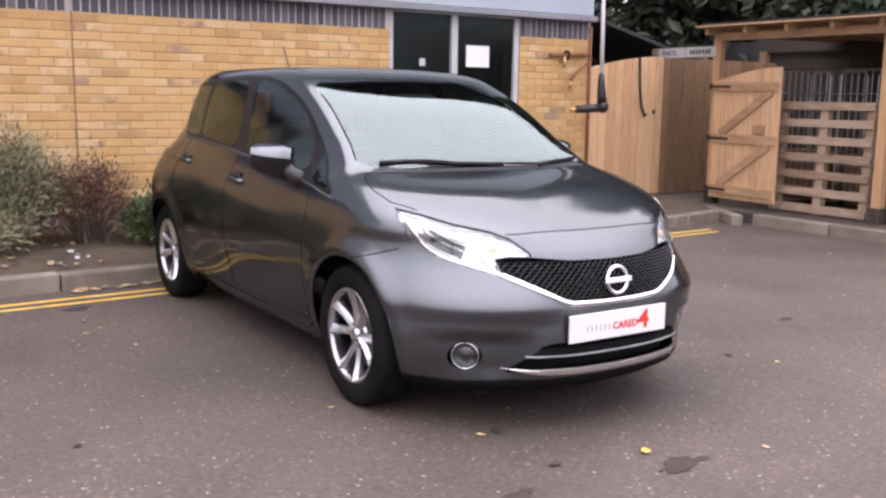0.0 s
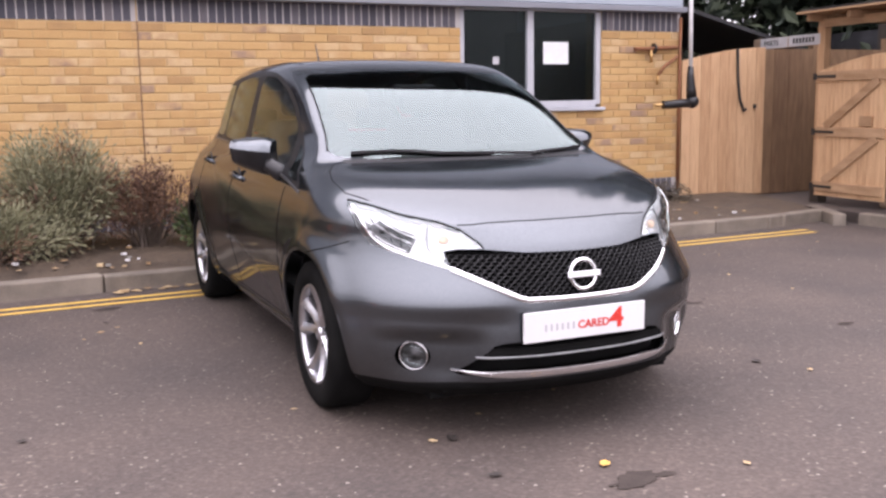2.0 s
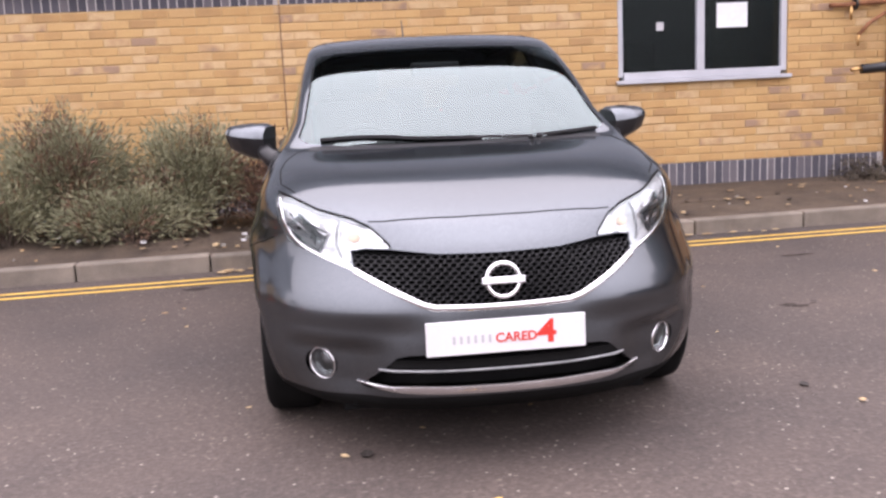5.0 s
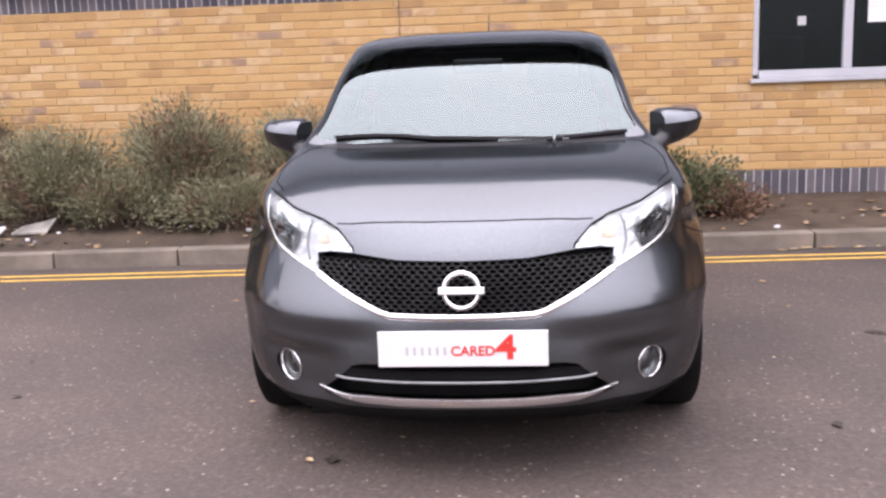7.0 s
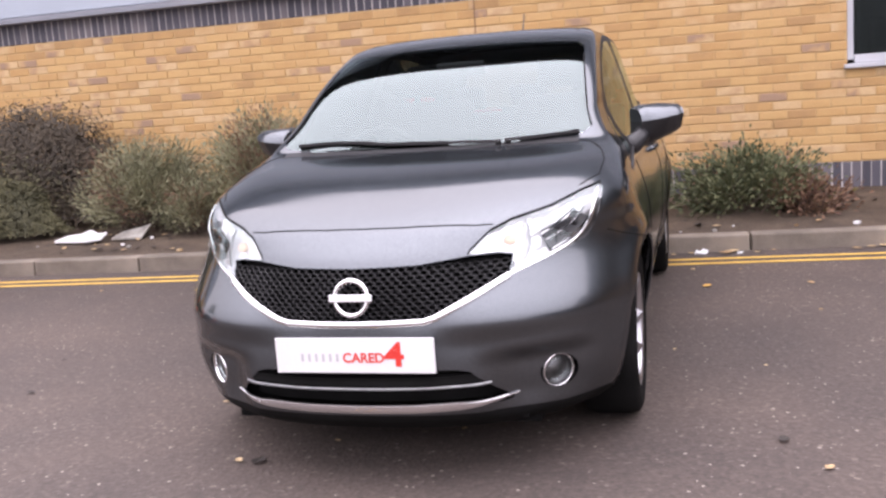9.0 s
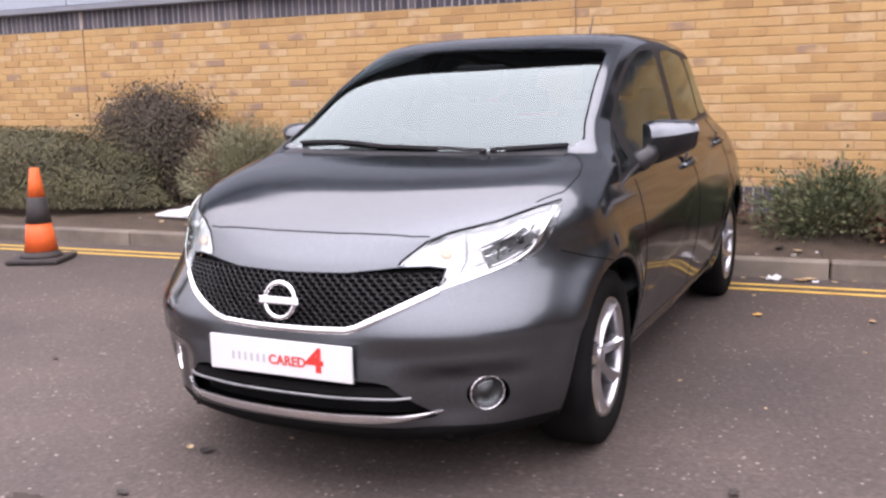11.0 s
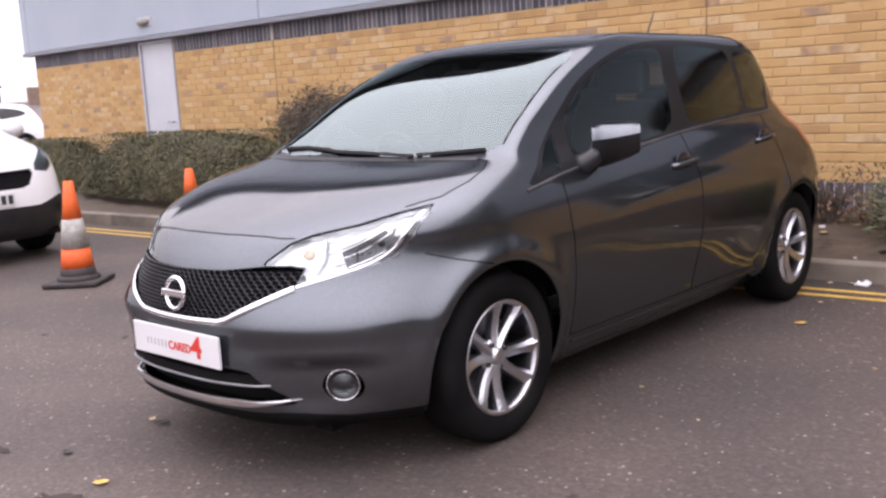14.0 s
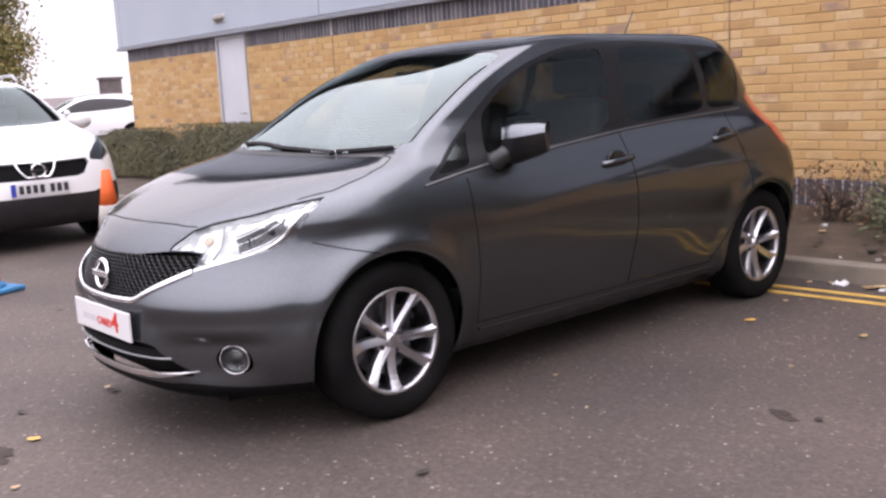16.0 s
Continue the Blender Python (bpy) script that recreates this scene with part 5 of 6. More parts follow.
            up = [(0.046, lip), (0.048, hi - 0.010), (0.038, hi), (0.01, hi - 0.003), (-0.52 * deep, hi * 0.86 + lip * 0.14), (-0.90 * deep, hi * 0.46 + lip * 0.54), (-deep, lip)]
            dn = [(-deep, lip), (-0.96 * deep, lip - 0.012), (-0.70 * deep, lo * 0.55), (-0.3 * deep, lo * 0.85), (0.02, lo), (0.044, lo + 0.006), (0.046, lip)]
            for bmh, row, sec in zip(halves, rows, (up, dn)):
                row.append([bmh.verts.new((x * mirror, y, z)) for y, z in sec])
        for bmh, row in zip(halves, rows):
            for a, b in zip(row, row[1:]):
                for k in range(6):
                    bmh.faces.new((a[k], a[k + 1], b[k + 1], b[k]))
            bmh.faces.new(row[0])
            bmh.faces.new(row[-1])
            bmesh.ops.recalc_face_normals(bmh, faces=bmh.faces)
            bmh.transform(m)
        mir = shell_part("mirror", halves[1], "black plastic", car, "door mirror with a black underside")
        shell_part("mirror_cap", halves[0], "gunmetal paint", mir, "glossy grey mirror cap")
        part("mirror_glass", made(box, (0, 0.048, 0.0), (0.150, 0.006, 0.10), m), "chrome", mir)
        part("mirror_stalk", made(tube, [(0.735 * mirror, 1.40, 0.935), (0.775 * mirror, 1.41, 0.948), (0.80 * mirror, 1.43, 0.970), (0.82 * mirror, 1.455, 1.000)], [0.044, 0.042, 0.036, 0.034], 14), "black plastic", mir, smooth=True)
        part("screen_seal", gap_line(hatch, "front", screen[4:9], 0.0045, mirror), "seal", pane)
    # lines across the nose
    for mirror in (1, -1):
        part("shut_line", gap_line(hatch, "top", [(0.0, 0.163), (0.12, 0.166), (0.24, 0.181), (0.36, 0.203), (0.412, 0.222)], 0.0028, mirror), "seal", car)
    # upper grille: recessed panel, honeycomb and chrome surround
    back = shell_part("grille", take(bm, (9,), push=0.035), "seal", car, "black honeycomb grille with a chrome V surround")
    outline = [(-p[0], p[1]) for p in grille[1:-1]][::-1] + grille[1:-1]
    comb = bmesh.new()
    px, pz = 0.0275, 0.0160
    for j in range(14):
        z = 0.529 + pz * j * 0.75 * 1.05
        for i in range(-19, 20):
            x = (i + (0.5 if j % 2 else 0)) * px
            if not inside(outline, (x, z)):
                continue
            rings = []
            for rad, h in ((1.0, -0.004), (0.92, 0.002), (0.76, 0.000), (0.70, -0.016)):
                ring = []
                for k in range(6):
                    a = radians(60 * k + 30)
                    u, v = x + math.cos(a) * px * 0.577 * rad, z + math.sin(a) * pz * 0.62 * rad
                    ring.append(comb.verts.new((u, hatch.front(u, v) - h, v)))
                rings.append(ring)
            for a, b in zip(rings, rings[1:]):
                for k in range(6):
                    comb.faces.new((a[k], a[(k + 1) % 6], b[(k + 1) % 6], b[k]))
    part("honeycomb", comb, "black plastic", back)
    for mirror in (1, -1):
        v_line = [(0.0, 0.535), (0.10, 0.5355), (0.222, 0.538), (0.258, 0.548), (0.36, 0.5975), (0.468, 0.651)]
        shell_part("chrome_surround", ribbon(hatch, "front", dense(v_line, 0.02), [0.019] * 100, 0.008, mirror), "chrome", back, "chrome V-shaped surround")
    # badge: ring and bar
    at = pose(0, 0.012, 0.618, 82, 0, 0)
    badge = part("badge", lathe(bmesh.new(), [(0.046, 0.0), (0.048, 0.008), (0.055, 0.010), (0.061, 0.006), (0.062, -0.006), (0.046, -0.006)], at, 40, close=True), "chrome", car, "round chrome badge with a plain bar", smooth=True)
    part("badge_bar", made(box, (0, 0, 0.008), (0.142, 0.024, 0.010), at, 0.003, 2), "chrome", badge)
    # lower grille
    low = shell_part("lower_grille", take(bm, (10,), push=0.055), "seal", car, "black lower grille with two bright bars")
    for mirror in (1, -1):
        shell_part("lower_bar", ribbon(hatch, "front", dense([(0.0, 0.262), (0.18, 0.264), (0.34, 0.270), (0.43, 0.277), (0.480, 0.284)], 0.02), [0.028] * 16 + [0.026, 0.023, 0.020, 0.017, 0.014, 0.011, 0.008, 0.006] + [0.004] * 9, 0.005, mirror), "satin silver", low, "satin silver lower strip")
        shell_part("upper_bar", ribbon(hatch, "front", dense([(0.0, 0.330), (0.2, 0.331), (0.41, 0.336)], 0.02), 0.007, 0.004, mirror), "galvanised wire", low)
        shell_part("dark_bar", ribbon(hatch, "front", dense([(0.0, 0.352), (0.2, 0.353), (0.385, 0.357)], 0.02), 0.026, -0.004, mirror, 0.03), "seal", low)
    # number plate with bars for its first word
    plate = part("number_plate", made(box, (0, -0.008, PLATE_Z), (0.52, 0.010, 0.111), None, 0.002), "plate white", car, "white dealer show plate with grey and red lettering")
    up = pose(0, -0.0145, PLATE_Z, 90, 0, 0)
    for k in range(6):
        part("letter_bar", made(box, (-0.170 + k * 0.0232, -0.0135, PLATE_Z - 0.006), (0.0085, 0.001, 0.026)), "plate grey", plate)
    text_mesh("CARED", 0.042, "lettering", "plate red", plate, up @ Matrix.Translation((-0.036, -0.020, 0)), bold=0.0008, stretch=1.0)
    text_mesh("4", 0.104, "lettering", "plate red", plate, up @ Matrix.Translation((0.101, -0.030, 0)), bold=0.0025, stretch=1.2)
    # wipers
    for pts in ([(0.30, 0.915), (0.10, 0.935), (-0.15, 0.955), (-0.38, 0.985), (-0.555, 1.00)], [(0.335, 0.93), (0.46, 0.965), (0.600, 1.005)]):
        (ax, ay), (bx, by) = pts[0], pts[-1]
        az, bz = hatch.top(ax, ay) + 0.013, hatch.top(bx, by) + 0.011
        line = []
        for x, y in dense(pts, 0.04):
            t = (x - ax) / (bx - ax)
            line.append((x, y, max(az + (bz - az) * t, hatch.top(x, y) + 0.009)))
        arm = part("wiper", made(sweep_box, line, 0.013, 0.012), "black plastic", car, "black windscreen wiper")
        n = len(line)
        part("wiper_blade", made(sweep_box, [(x, y + 0.006, z - 0.012) for x, y, z in line[n // 4:]], 0.006, 0.016), "seal", arm)
        part("wiper_boss", lathe(bmesh.new(), [(0.0, 0.008), (0.010, 0.007), (0.013, 0.003), (0.013, -0.012)], Matrix.Translation(line[0]), 14), "black plastic", arm, smooth=True)
    shell_part("scuttle", ribbon(hatch, "top", dense([(-0.60, 0.965), (-0.42, 0.925), (-0.2, 0.902), (0, 0.897), (0.2, 0.902), (0.42, 0.925), (0.60, 0.965)], 0.03), 0.05, 0.002), "black plastic", car, "black scuttle panel")
    aerial = hatch.top(0.0, 3.25)
    part("aerial", made(tube, [(0, 3.25, aerial - 0.005), (0, 3.27, aerial + 0.02), (0, 3.36, aerial + 0.16)], [0.012, 0.006, 0.003], 8), "black plastic", car)
    # underside and interior
    part("grille_back", made(box, (0, 0.22, 0.33), (1.0, 0.10, 0.28)), "seal", car)
    # unseen slab added to keep light off the ground under the nose
    part("undertray", made(box, (0, 0.52, 0.172), (1.06, 0.60, 0.03)), "seal", car)
    part("underbody", made(box, (0, 2.20, 0.200), (1.40, 3.30, 0.06)), "seal", car)
    # black stands for the shade on the painted lower edge of the bumper
    shell_part("bumper_lip", take(bm, (19,), rim=0.02), "seal", car, "lower lip of the bumper, coloured black for the shade it lies in")
    part("cabin_floor", made(box, (0, 2.2, 0.36), (1.36, 2.9, 0.03)), "grey fabric", car)
    dash = bmesh.new()
    sec = [(0.98, 0.93), (1.10, 0.965), (1.30, 0.955), (1.42, 0.90), (1.45, 0.78), (1.36, 0.62), (1.30, 0.42), (0.98, 0.42)]
    rows = [[dash.verts.new((x, y + 0.06 * (x / 0.66) ** 2, z)) for y, z in sec] for x in np.linspace(-0.66, 0.66, 13)]
    for a, b in zip(rows, rows[1:]):
        for k in range(len(sec)):
            dash.faces.new((a[k], a[(k + 1) % len(sec)], b[(k + 1) % len(sec)], b[k]))
    dash.faces.new(rows[0])
    dash.faces.new(rows[-1])
    part("dashboard", dash, "dashboard", car, smooth=True)
    wheel_at = Matrix.Translation((-0.36, 1.56, 0.90)) @ Matrix.Rotation(radians(-66), 4, "X")
    sw = part("steering_wheel", lathe(bmesh.new(), [(0.185 + 0.014 * math.cos(a), 0.014 * math.sin(a)) for a in np.linspace(0, 2 * math.pi, 11)[:-1]], wheel_at, 32, close=True), "black plastic", car, smooth=True)
    part("steering_hub", made(box, (0, 0, 0), (0.34, 0.06, 0.03), wheel_at, 0.01), "black plastic", sw)
    seat = bmesh.new()
    box(seat, (0, 0, 0), (0.50, 0.52, 0.16), None, 0.05, 3)
    cushion = part("seat", seat, "grey fabric", car, "grey fabric front seat", smooth=True, at=Matrix.Translation((0.36, 1.98, 0.56)))
    b = made(box, (0, 0, 0.30), (0.48, 0.13, 0.62), None, 0.05, 3)
    backrest = part("backrest", b, "grey fabric", cushion, smooth=True, at=Matrix.Translation((0, 0.22, 0.02)) @ Matrix.Rotation(radians(-16), 4, "X"))
    hr = part("headrest", made(box, (0, 0.25 + 0.17, 0.72), (0.27, 0.09, 0.17), None, 0.035, 3), "grey fabric", cushion, smooth=True)
    other = cushion.copy()
    scene.collection.objects.link(other)
    other.matrix_basis = Matrix.Translation((-0.36, 1.98, 0.56))
    for c in (backrest, hr):
        o = c.copy()
        scene.collection.objects.link(o)
        o.parent = other
    bench = part("rear_bench", made(box, (0, 2.95, 0.56), (1.24, 0.48, 0.16), None, 0.05, 3), "grey fabric", car, smooth=True)
    part("bench_back", made(box, (0, 0.29, 0.05), (1.20, 0.13, 0.62), Matrix.Translation((0, 2.95, 0.80)) @ Matrix.Rotation(radians(-16), 4, "X"), 0.05, 3), "grey fabric", bench, smooth=True)
    for x in (-0.4, 0.0, 0.4):
        part("headrest", made(box, (x, 3.36, 1.16), (0.24, 0.08, 0.14), None, 0.03, 3), "grey fabric", bench, smooth=True)
    part("rear_view_mirror", made(box, (0, 1.62, 1.315), (0.23, 0.03, 0.065), None, 0.012, 2), "black plastic", car)
    wheel_parts(car, [(0.803, FRONT_HUB, HUB_Z, False, 4), (0.803, REAR_HUB, HUB_Z, False, 12), (-0.803, FRONT_HUB, HUB_Z, True, 9), (-0.803, REAR_HUB, HUB_Z, True, 20)], 0.206, 0.310)
    bm.free()


build_hatchback()

# ---- plants ----


def shrub(name, label, x, y, rx, ry, h, leaf, n, size, seed, stems=14, slim=0.4, base=0.14, wispy=0.35, flat_top=0.0, cat="shrub", group="shrubs in the bed", low=0.12, shell=0.42, power=2.0, lump=0.26, loose=0.09, lift=0.09, dry=0.0):
    """A shrub of forked stems and many small leaves in uneven clumps."""
    rng = np.random.default_rng(seed)
    ob = thing(name, pose(x, y, base), label, cat, group)
    bm = bmesh.new()
    for k in range(stems):
        a = 2 * math.pi * k / stems + rng.uniform(-0.3, 0.3)
        q = rng.uniform(0.3, 0.85)
        end = Vector((math.cos(a) * rx * q, math.sin(a) * ry * q, h * rng.uniform(0.45, 0.85)))
        mid = Vector((end.x * 0.35, end.y * 0.35, end.z * 0.5))
        tube(bm, [(rng.uniform(-0.08, 0.08) * rx * 3, rng.uniform(-0.05, 0.05), -0.06), mid, end], [0.011, 0.007, 0.003], 5)
        for s in range(3):
            e2 = mid + Vector((rng.uniform(-0.25, 0.25) * rx, rng.uniform(-0.25, 0.25) * ry, h * rng.uniform(0.15, 0.4)))
            tube(bm, [mid, e2], [0.005, 0.002], 4)
    part("branchwork", bm, "bark", ob)
    clumps = max(10, int(n / 130))
    th, u = rng.uniform(0, 2 * np.pi, clumps), rng.uniform(0, 1, clumps)
    rad = np.sqrt(rng.uniform(0.15, 1.0, clumps))
    zz = low + (1 - low) * u ** 0.8
    prof = np.sqrt(np.clip(1 - (np.clip(zz - 0.42, 0, 1) / 0.60) ** 2, 0.02, 1)) * (1 - flat_top) + flat_top
    cc = np.stack([np.cos(th) * rad * prof * rx, np.sin(th) * rad * prof * ry, zz * h], 1)
    which = rng.integers(0, clumps, n)
    spread = np.array([loose * rx + 0.02, loose * ry + 0.02, loose * 0.8 * h + 0.01])
    c = cc[which] + rng.normal(size=(n, 3)) * spread
    # most of the leaves form the lumpy outside of the mass
    d = rng.normal(size=(n, 3))
    d[:, 2] = np.abs(d[:, 2]) * 1.0
    d /= (np.abs(d) ** power).sum(1)[:, None] ** (1 / power)
    waves = rng.normal(size=(9, 3)) * np.array([rx, ry, h]) * 5
    swell = 1 + lump * np.cos(d @ waves.T + rng.uniform(0, 6.28, 9)).sum(1) / 3
    swell *= 1 - np.abs(rng.normal(size=n)) * 0.07
    outer = rng.uniform(0, 1, n) < shell
    c[outer] = (d * swell[:, None] * np.array([rx, ry, h]))[outer]
    c[:, 2] = lift * h + (1 - lift) * np.clip(c[:, 2], 0.02, h * (0.99 if flat_top else 1.2))
    face = c / np.array([rx, ry, h]) / np.array([rx, ry, h]) + np.array([0, 0, 0.15])
    face /= np.linalg.norm(face, axis=1)[:, None] + 1e-6
    grow = rng.normal(size=(n, 3)) + np.array([0, 0, wispy * 1.6])
    grow -= face * (grow * face).sum(1)[:, None] * (0.75 - 0.5 * wispy)
    grow /= np.linalg.norm(grow, axis=1)[:, None]
    length = rng.uniform(0.6, 1.3, n) * size
    cut_off = int(n * (1 - dry))
    part("foliage", leaf_mesh("foliage", c[:cut_off], grow[:cut_off], length[:cut_off], rng, slim, leaf, face[:cut_off]), "", ob)
    if dry:
        part("dry_foliage", leaf_mesh("dry_foliage", c[cut_off:], grow[cut_off:], length[cut_off:], rng, slim, "dry leaf", face[cut_off:]), "", ob, "withered brown leaves")
    return ob


def plume_shrub(name, label, x, y, rx, ry, h, leaf, n, size, seed, stems=90, slim=0.22, base=0.14, loose=0.040, dry=0.12, first=0.44, cat="shrub", group="shrubs in the bed"):
    """A feathery shrub: leaves sit along arching stems that fan out from the root, so that its outline is ragged."""
    rng = np.random.default_rng(seed)
    ob = thing(name, pose(x, y, base), label, cat, group)
    bm = bmesh.new()
    lines = []
    for k in range(stems):
        a, q = rng.uniform(0, 2 * math.pi), math.sqrt(rng.uniform(0.0, 1.0))
        root = np.array([rng.normal() * 0.16 * rx, rng.normal() * 0.16 * ry, -0.05])
        tip = np.array([math.cos(a) * q * rx, math.sin(a) * q * ry, h * (0.35 + 0.65 * math.sqrt(max(0.0, 1 - q * q))) * rng.uniform(0.62, 1.08)])
        mid = root * 0.5 + tip * 0.5 + np.array([rng.normal() * 0.06, rng.normal() * 0.05, h * rng.uniform(0.04, 0.20)])
        lines.append((root, mid, tip))
        tube(bm, [((1 - t) ** 2 * root + 2 * t * (1 - t) * mid + t * t * tip).tolist() for t in (0, 0.35, 0.7, 1)], [0.008, 0.006, 0.004, 0.0015], 4)
    part("branchwork", bm, "bark", ob)
    pts = np.array(lines)
    which = rng.integers(0, stems, n)
    t = first + (1.02 - first) * rng.uniform(0, 1, n) ** 0.8
    r, m, e = pts[which, 0], pts[which, 1], pts[which, 2]
    t1 = t[:, None]
    c = (1 - t1) ** 2 * r + 2 * t1 * (1 - t1) * m + t1 * t1 * e
    along = 2 * (1 - t1) * (m - r) + 2 * t1 * (e - m)
    along /= np.linalg.norm(along, axis=1)[:, None] + 1e-6
    out = rng.normal(size=(n, 3))
    c = c + out * (loose * (0.5 + 0.9 * t1))
    c[:, 2] = np.maximum(c[:, 2], 0.02)
    grow = along * 0.9 + out * 0.55
    grow /= np.linalg.norm(grow, axis=1)[:, None]
    length = rng.uniform(0.6, 1.3, n) * size
    brown = (which % 100) < dry * 100
    for nm, pick, mat in (("foliage", ~brown, leaf), ("dry_foliage", brown, "dry leaf")):
        if pick.any():
            part(nm, leaf_mesh(nm, c[pick], grow[pick], length[pick], rng, slim, mat), "", ob, "withered brown leaves" if nm[0] == "d" and leaf != "dry leaf" else "")
    return ob


plume_shrub("lavender_bush", "tall grey-green wispy shrub against the brick wall", -2.62, 4.98, 0.62, 0.42, 1.00, "lavender leaf", 21000, 0.050, 1, 120)
plume_shrub("lavender_bush", "grey-green shrub with fine leaves in the bed", -1.60, 4.95, 0.52, 0.40, 0.90, "lavender leaf", 16000, 0.048, 2, 95)
plume_shrub("withered_bush", "withered russet-brown shrub with dry twigs", -0.98, 4.88, 0.40, 0.34, 0.70, "dry leaf", 7000, 0.036, 3, 70, slim=0.32, loose=0.03, dry=0)
plume_shrub("low_shrub", "small green shrub close to the kerb", -0.52, 4.72, 0.24, 0.24, 0.42, "green leaf", 2400, 0.050, 4, 26, slim=0.4, dry=0)
plume_shrub("low_shrub", "spreading grey-green shrub low over the soil", -2.10, 4.60, 0.62, 0.30, 0.42, "lavender leaf", 9000, 0.046, 5, 60, dry=0.05)
plume_shrub("low_shrub", "spreading grey-green shrub low over the soil", -3.05, 4.66, 0.50, 0.28, 0.50, "lavender leaf", 7500, 0.046, 16, 50, dry=0.1)
plume_shrub("lavender_bush", "broad grey-green shrub beside the hedge", -3.75, 4.88, 0.76, 0.44, 0.80, "lavender leaf", 21000, 0.048, 6, 120, dry=0.08)
shrub("plum_bush", "dark purple-leaved rounded shrub above the hedge", -5.15, 5.26, 0.88, 0.40, 1.13, "plum leaf", 34000, 0.033, 7, slim=0.5, wispy=0.25, shell=0.5, power=2.0, lump=0.22)
shrub("hedge", "clipped dark green hedge along the bed", -6.95, 4.70, 2.32, 0.62, 0.82, "hedge leaf", 78000, 0.031, 8, stems=40, flat_top=0.6, slim=0.55, wispy=0.1, cat="hedge", group="hedges", low=0.02, shell=0.8, power=2.3, lump=0.06)
shrub("hedge", "rounded dark green hedge near the building's corner", -10.85, 4.95, 1.25, 0.50, 0.74, "hedge leaf", 36000, 0.035, 9, stems=30, flat_top=0.4, slim=0.55, wispy=0.1, cat="hedge", group="hedges", low=0.02, shell=0.8, power=2.6, lump=0.05)
plume_shrub("low_shrub", "low grey-green shrub with yellowing tips on bare soil", 1.40, 4.88, 0.60, 0.38, 0.46, "sage leaf", 9500, 0.042, 10, 80, slim=0.45, loose=0.05, dry=0.06, first=0.45)
plume_shrub("low_shrub", "thin yellow-green weed at the wall's foot", 1.80, 4.72, 0.32, 0.24, 0.24, "autumn leaf", 1300, 0.048, 11, 22, slim=0.4, dry=0.2, first=0.2)
shrub("withered_bush", "bare dead twigs at the foot of the wall", 0.35, 5.20, 0.45, 0.30, 0.42, "dry leaf", 900, 0.035, 12, stems=22, wispy=0.6)
shrub("plum_bush", "small dark heather by the wall's corner", 4.45, 5.45, 0.30, 0.18, 0.20, "plum leaf", 1500, 0.03, 13)


def tree(name, label, x, y, h, r, leaf, n, size, seed, trunk=0.16, low=0.3):
    rng = np.random.default_rng(seed)
    ob = thing(name, pose(x, y, 0), label, "tree", "trees round the car park")
    bm = bmesh.new()
    tube(bm, [(0, 0, -0.1), (0.06, 0.03, h * 0.3), (-0.05, 0.05, h * 0.62), (0.03, 0, h * 0.9)], [trunk, trunk * 0.75, trunk * 0.42, trunk * 0.1], 10)
    tips = []
    for k in range(16):
        z = h * rng.uniform(low, 0.85)
        a = rng.uniform(0, 2 * math.pi)
        q = r * rng.uniform(0.55, 1.0) * (1 - 0.5 * max(0, z / h - 0.5))
        tip = Vector((math.cos(a) * q, math.sin(a) * q, z + rng.uniform(0.05, 0.2) * h))
        tube(bm, [(0, 0, z * 0.92), tip * 0.5 + Vector((0, 0, z * 0.48)), tip], [trunk * 0.35, trunk * 0.2, trunk * 0.05], 6)
        tips.append(tip)
    part("trunk", bm, "bark", ob, smooth=True)
    clumps = 110
    pts = []
    for k in range(clumps):
        t = tips[k % len(tips)]
        s = rng.uniform(0.35, 1.1)
        pts.append([t.x * s + rng.normal() * r * 0.16, t.y * s + rng.normal() * r * 0.16, max(h * low * 0.8, t.z + rng.normal() * h * 0.08)])
    pts = np.array(pts)
    which = rng.integers(0, clumps, n)
    c = pts[which] + rng.normal(size=(n, 3)) * np.array([r * 0.13, r * 0.13, h * 0.035])
    grow = rng.normal(size=(n, 3)) + np.array([0, 0, -0.2])
    grow /= np.linalg.norm(grow, axis=1)[:, None]
    part("crown", leaf_mesh("crown", c, grow, rng.uniform(0.6, 1.3, n) * size, rng, 0.5, leaf), "", ob)
    return ob


# trees at y 2.0 and 3.6: unseen, added for dark flank reflections
for k, (x, y, h, r) in enumerate(((7.6, 11.6, 8.0, 2.4), (11.4, 9.6, 9.0, 2.6), (12.3, 5.8, 6.4, 2.6), (12.4, 2.0, 4.8, 2.6),
                                  (6.6, 14.6, 9.0, 2.6), (13.6, 11.5, 11.0, 3.0), (14.6, 7.6, 7.4, 3.0), (15.0, 3.6, 5.6, 3.0))):
    tree("evergreen_tree", "dense dark evergreen tree behind the timber store", x, y, h, r, "tree leaf", 30000, 0.26, 40 + k, low=0.08)
tree("birch_tree", "tall tree turning yellow beyond the parked cars", -44, 11.6, 10.0, 3.2, "autumn leaf", 20000, 0.22, 60, trunk=0.2, low=0.2)

# ---- traffic cones ----


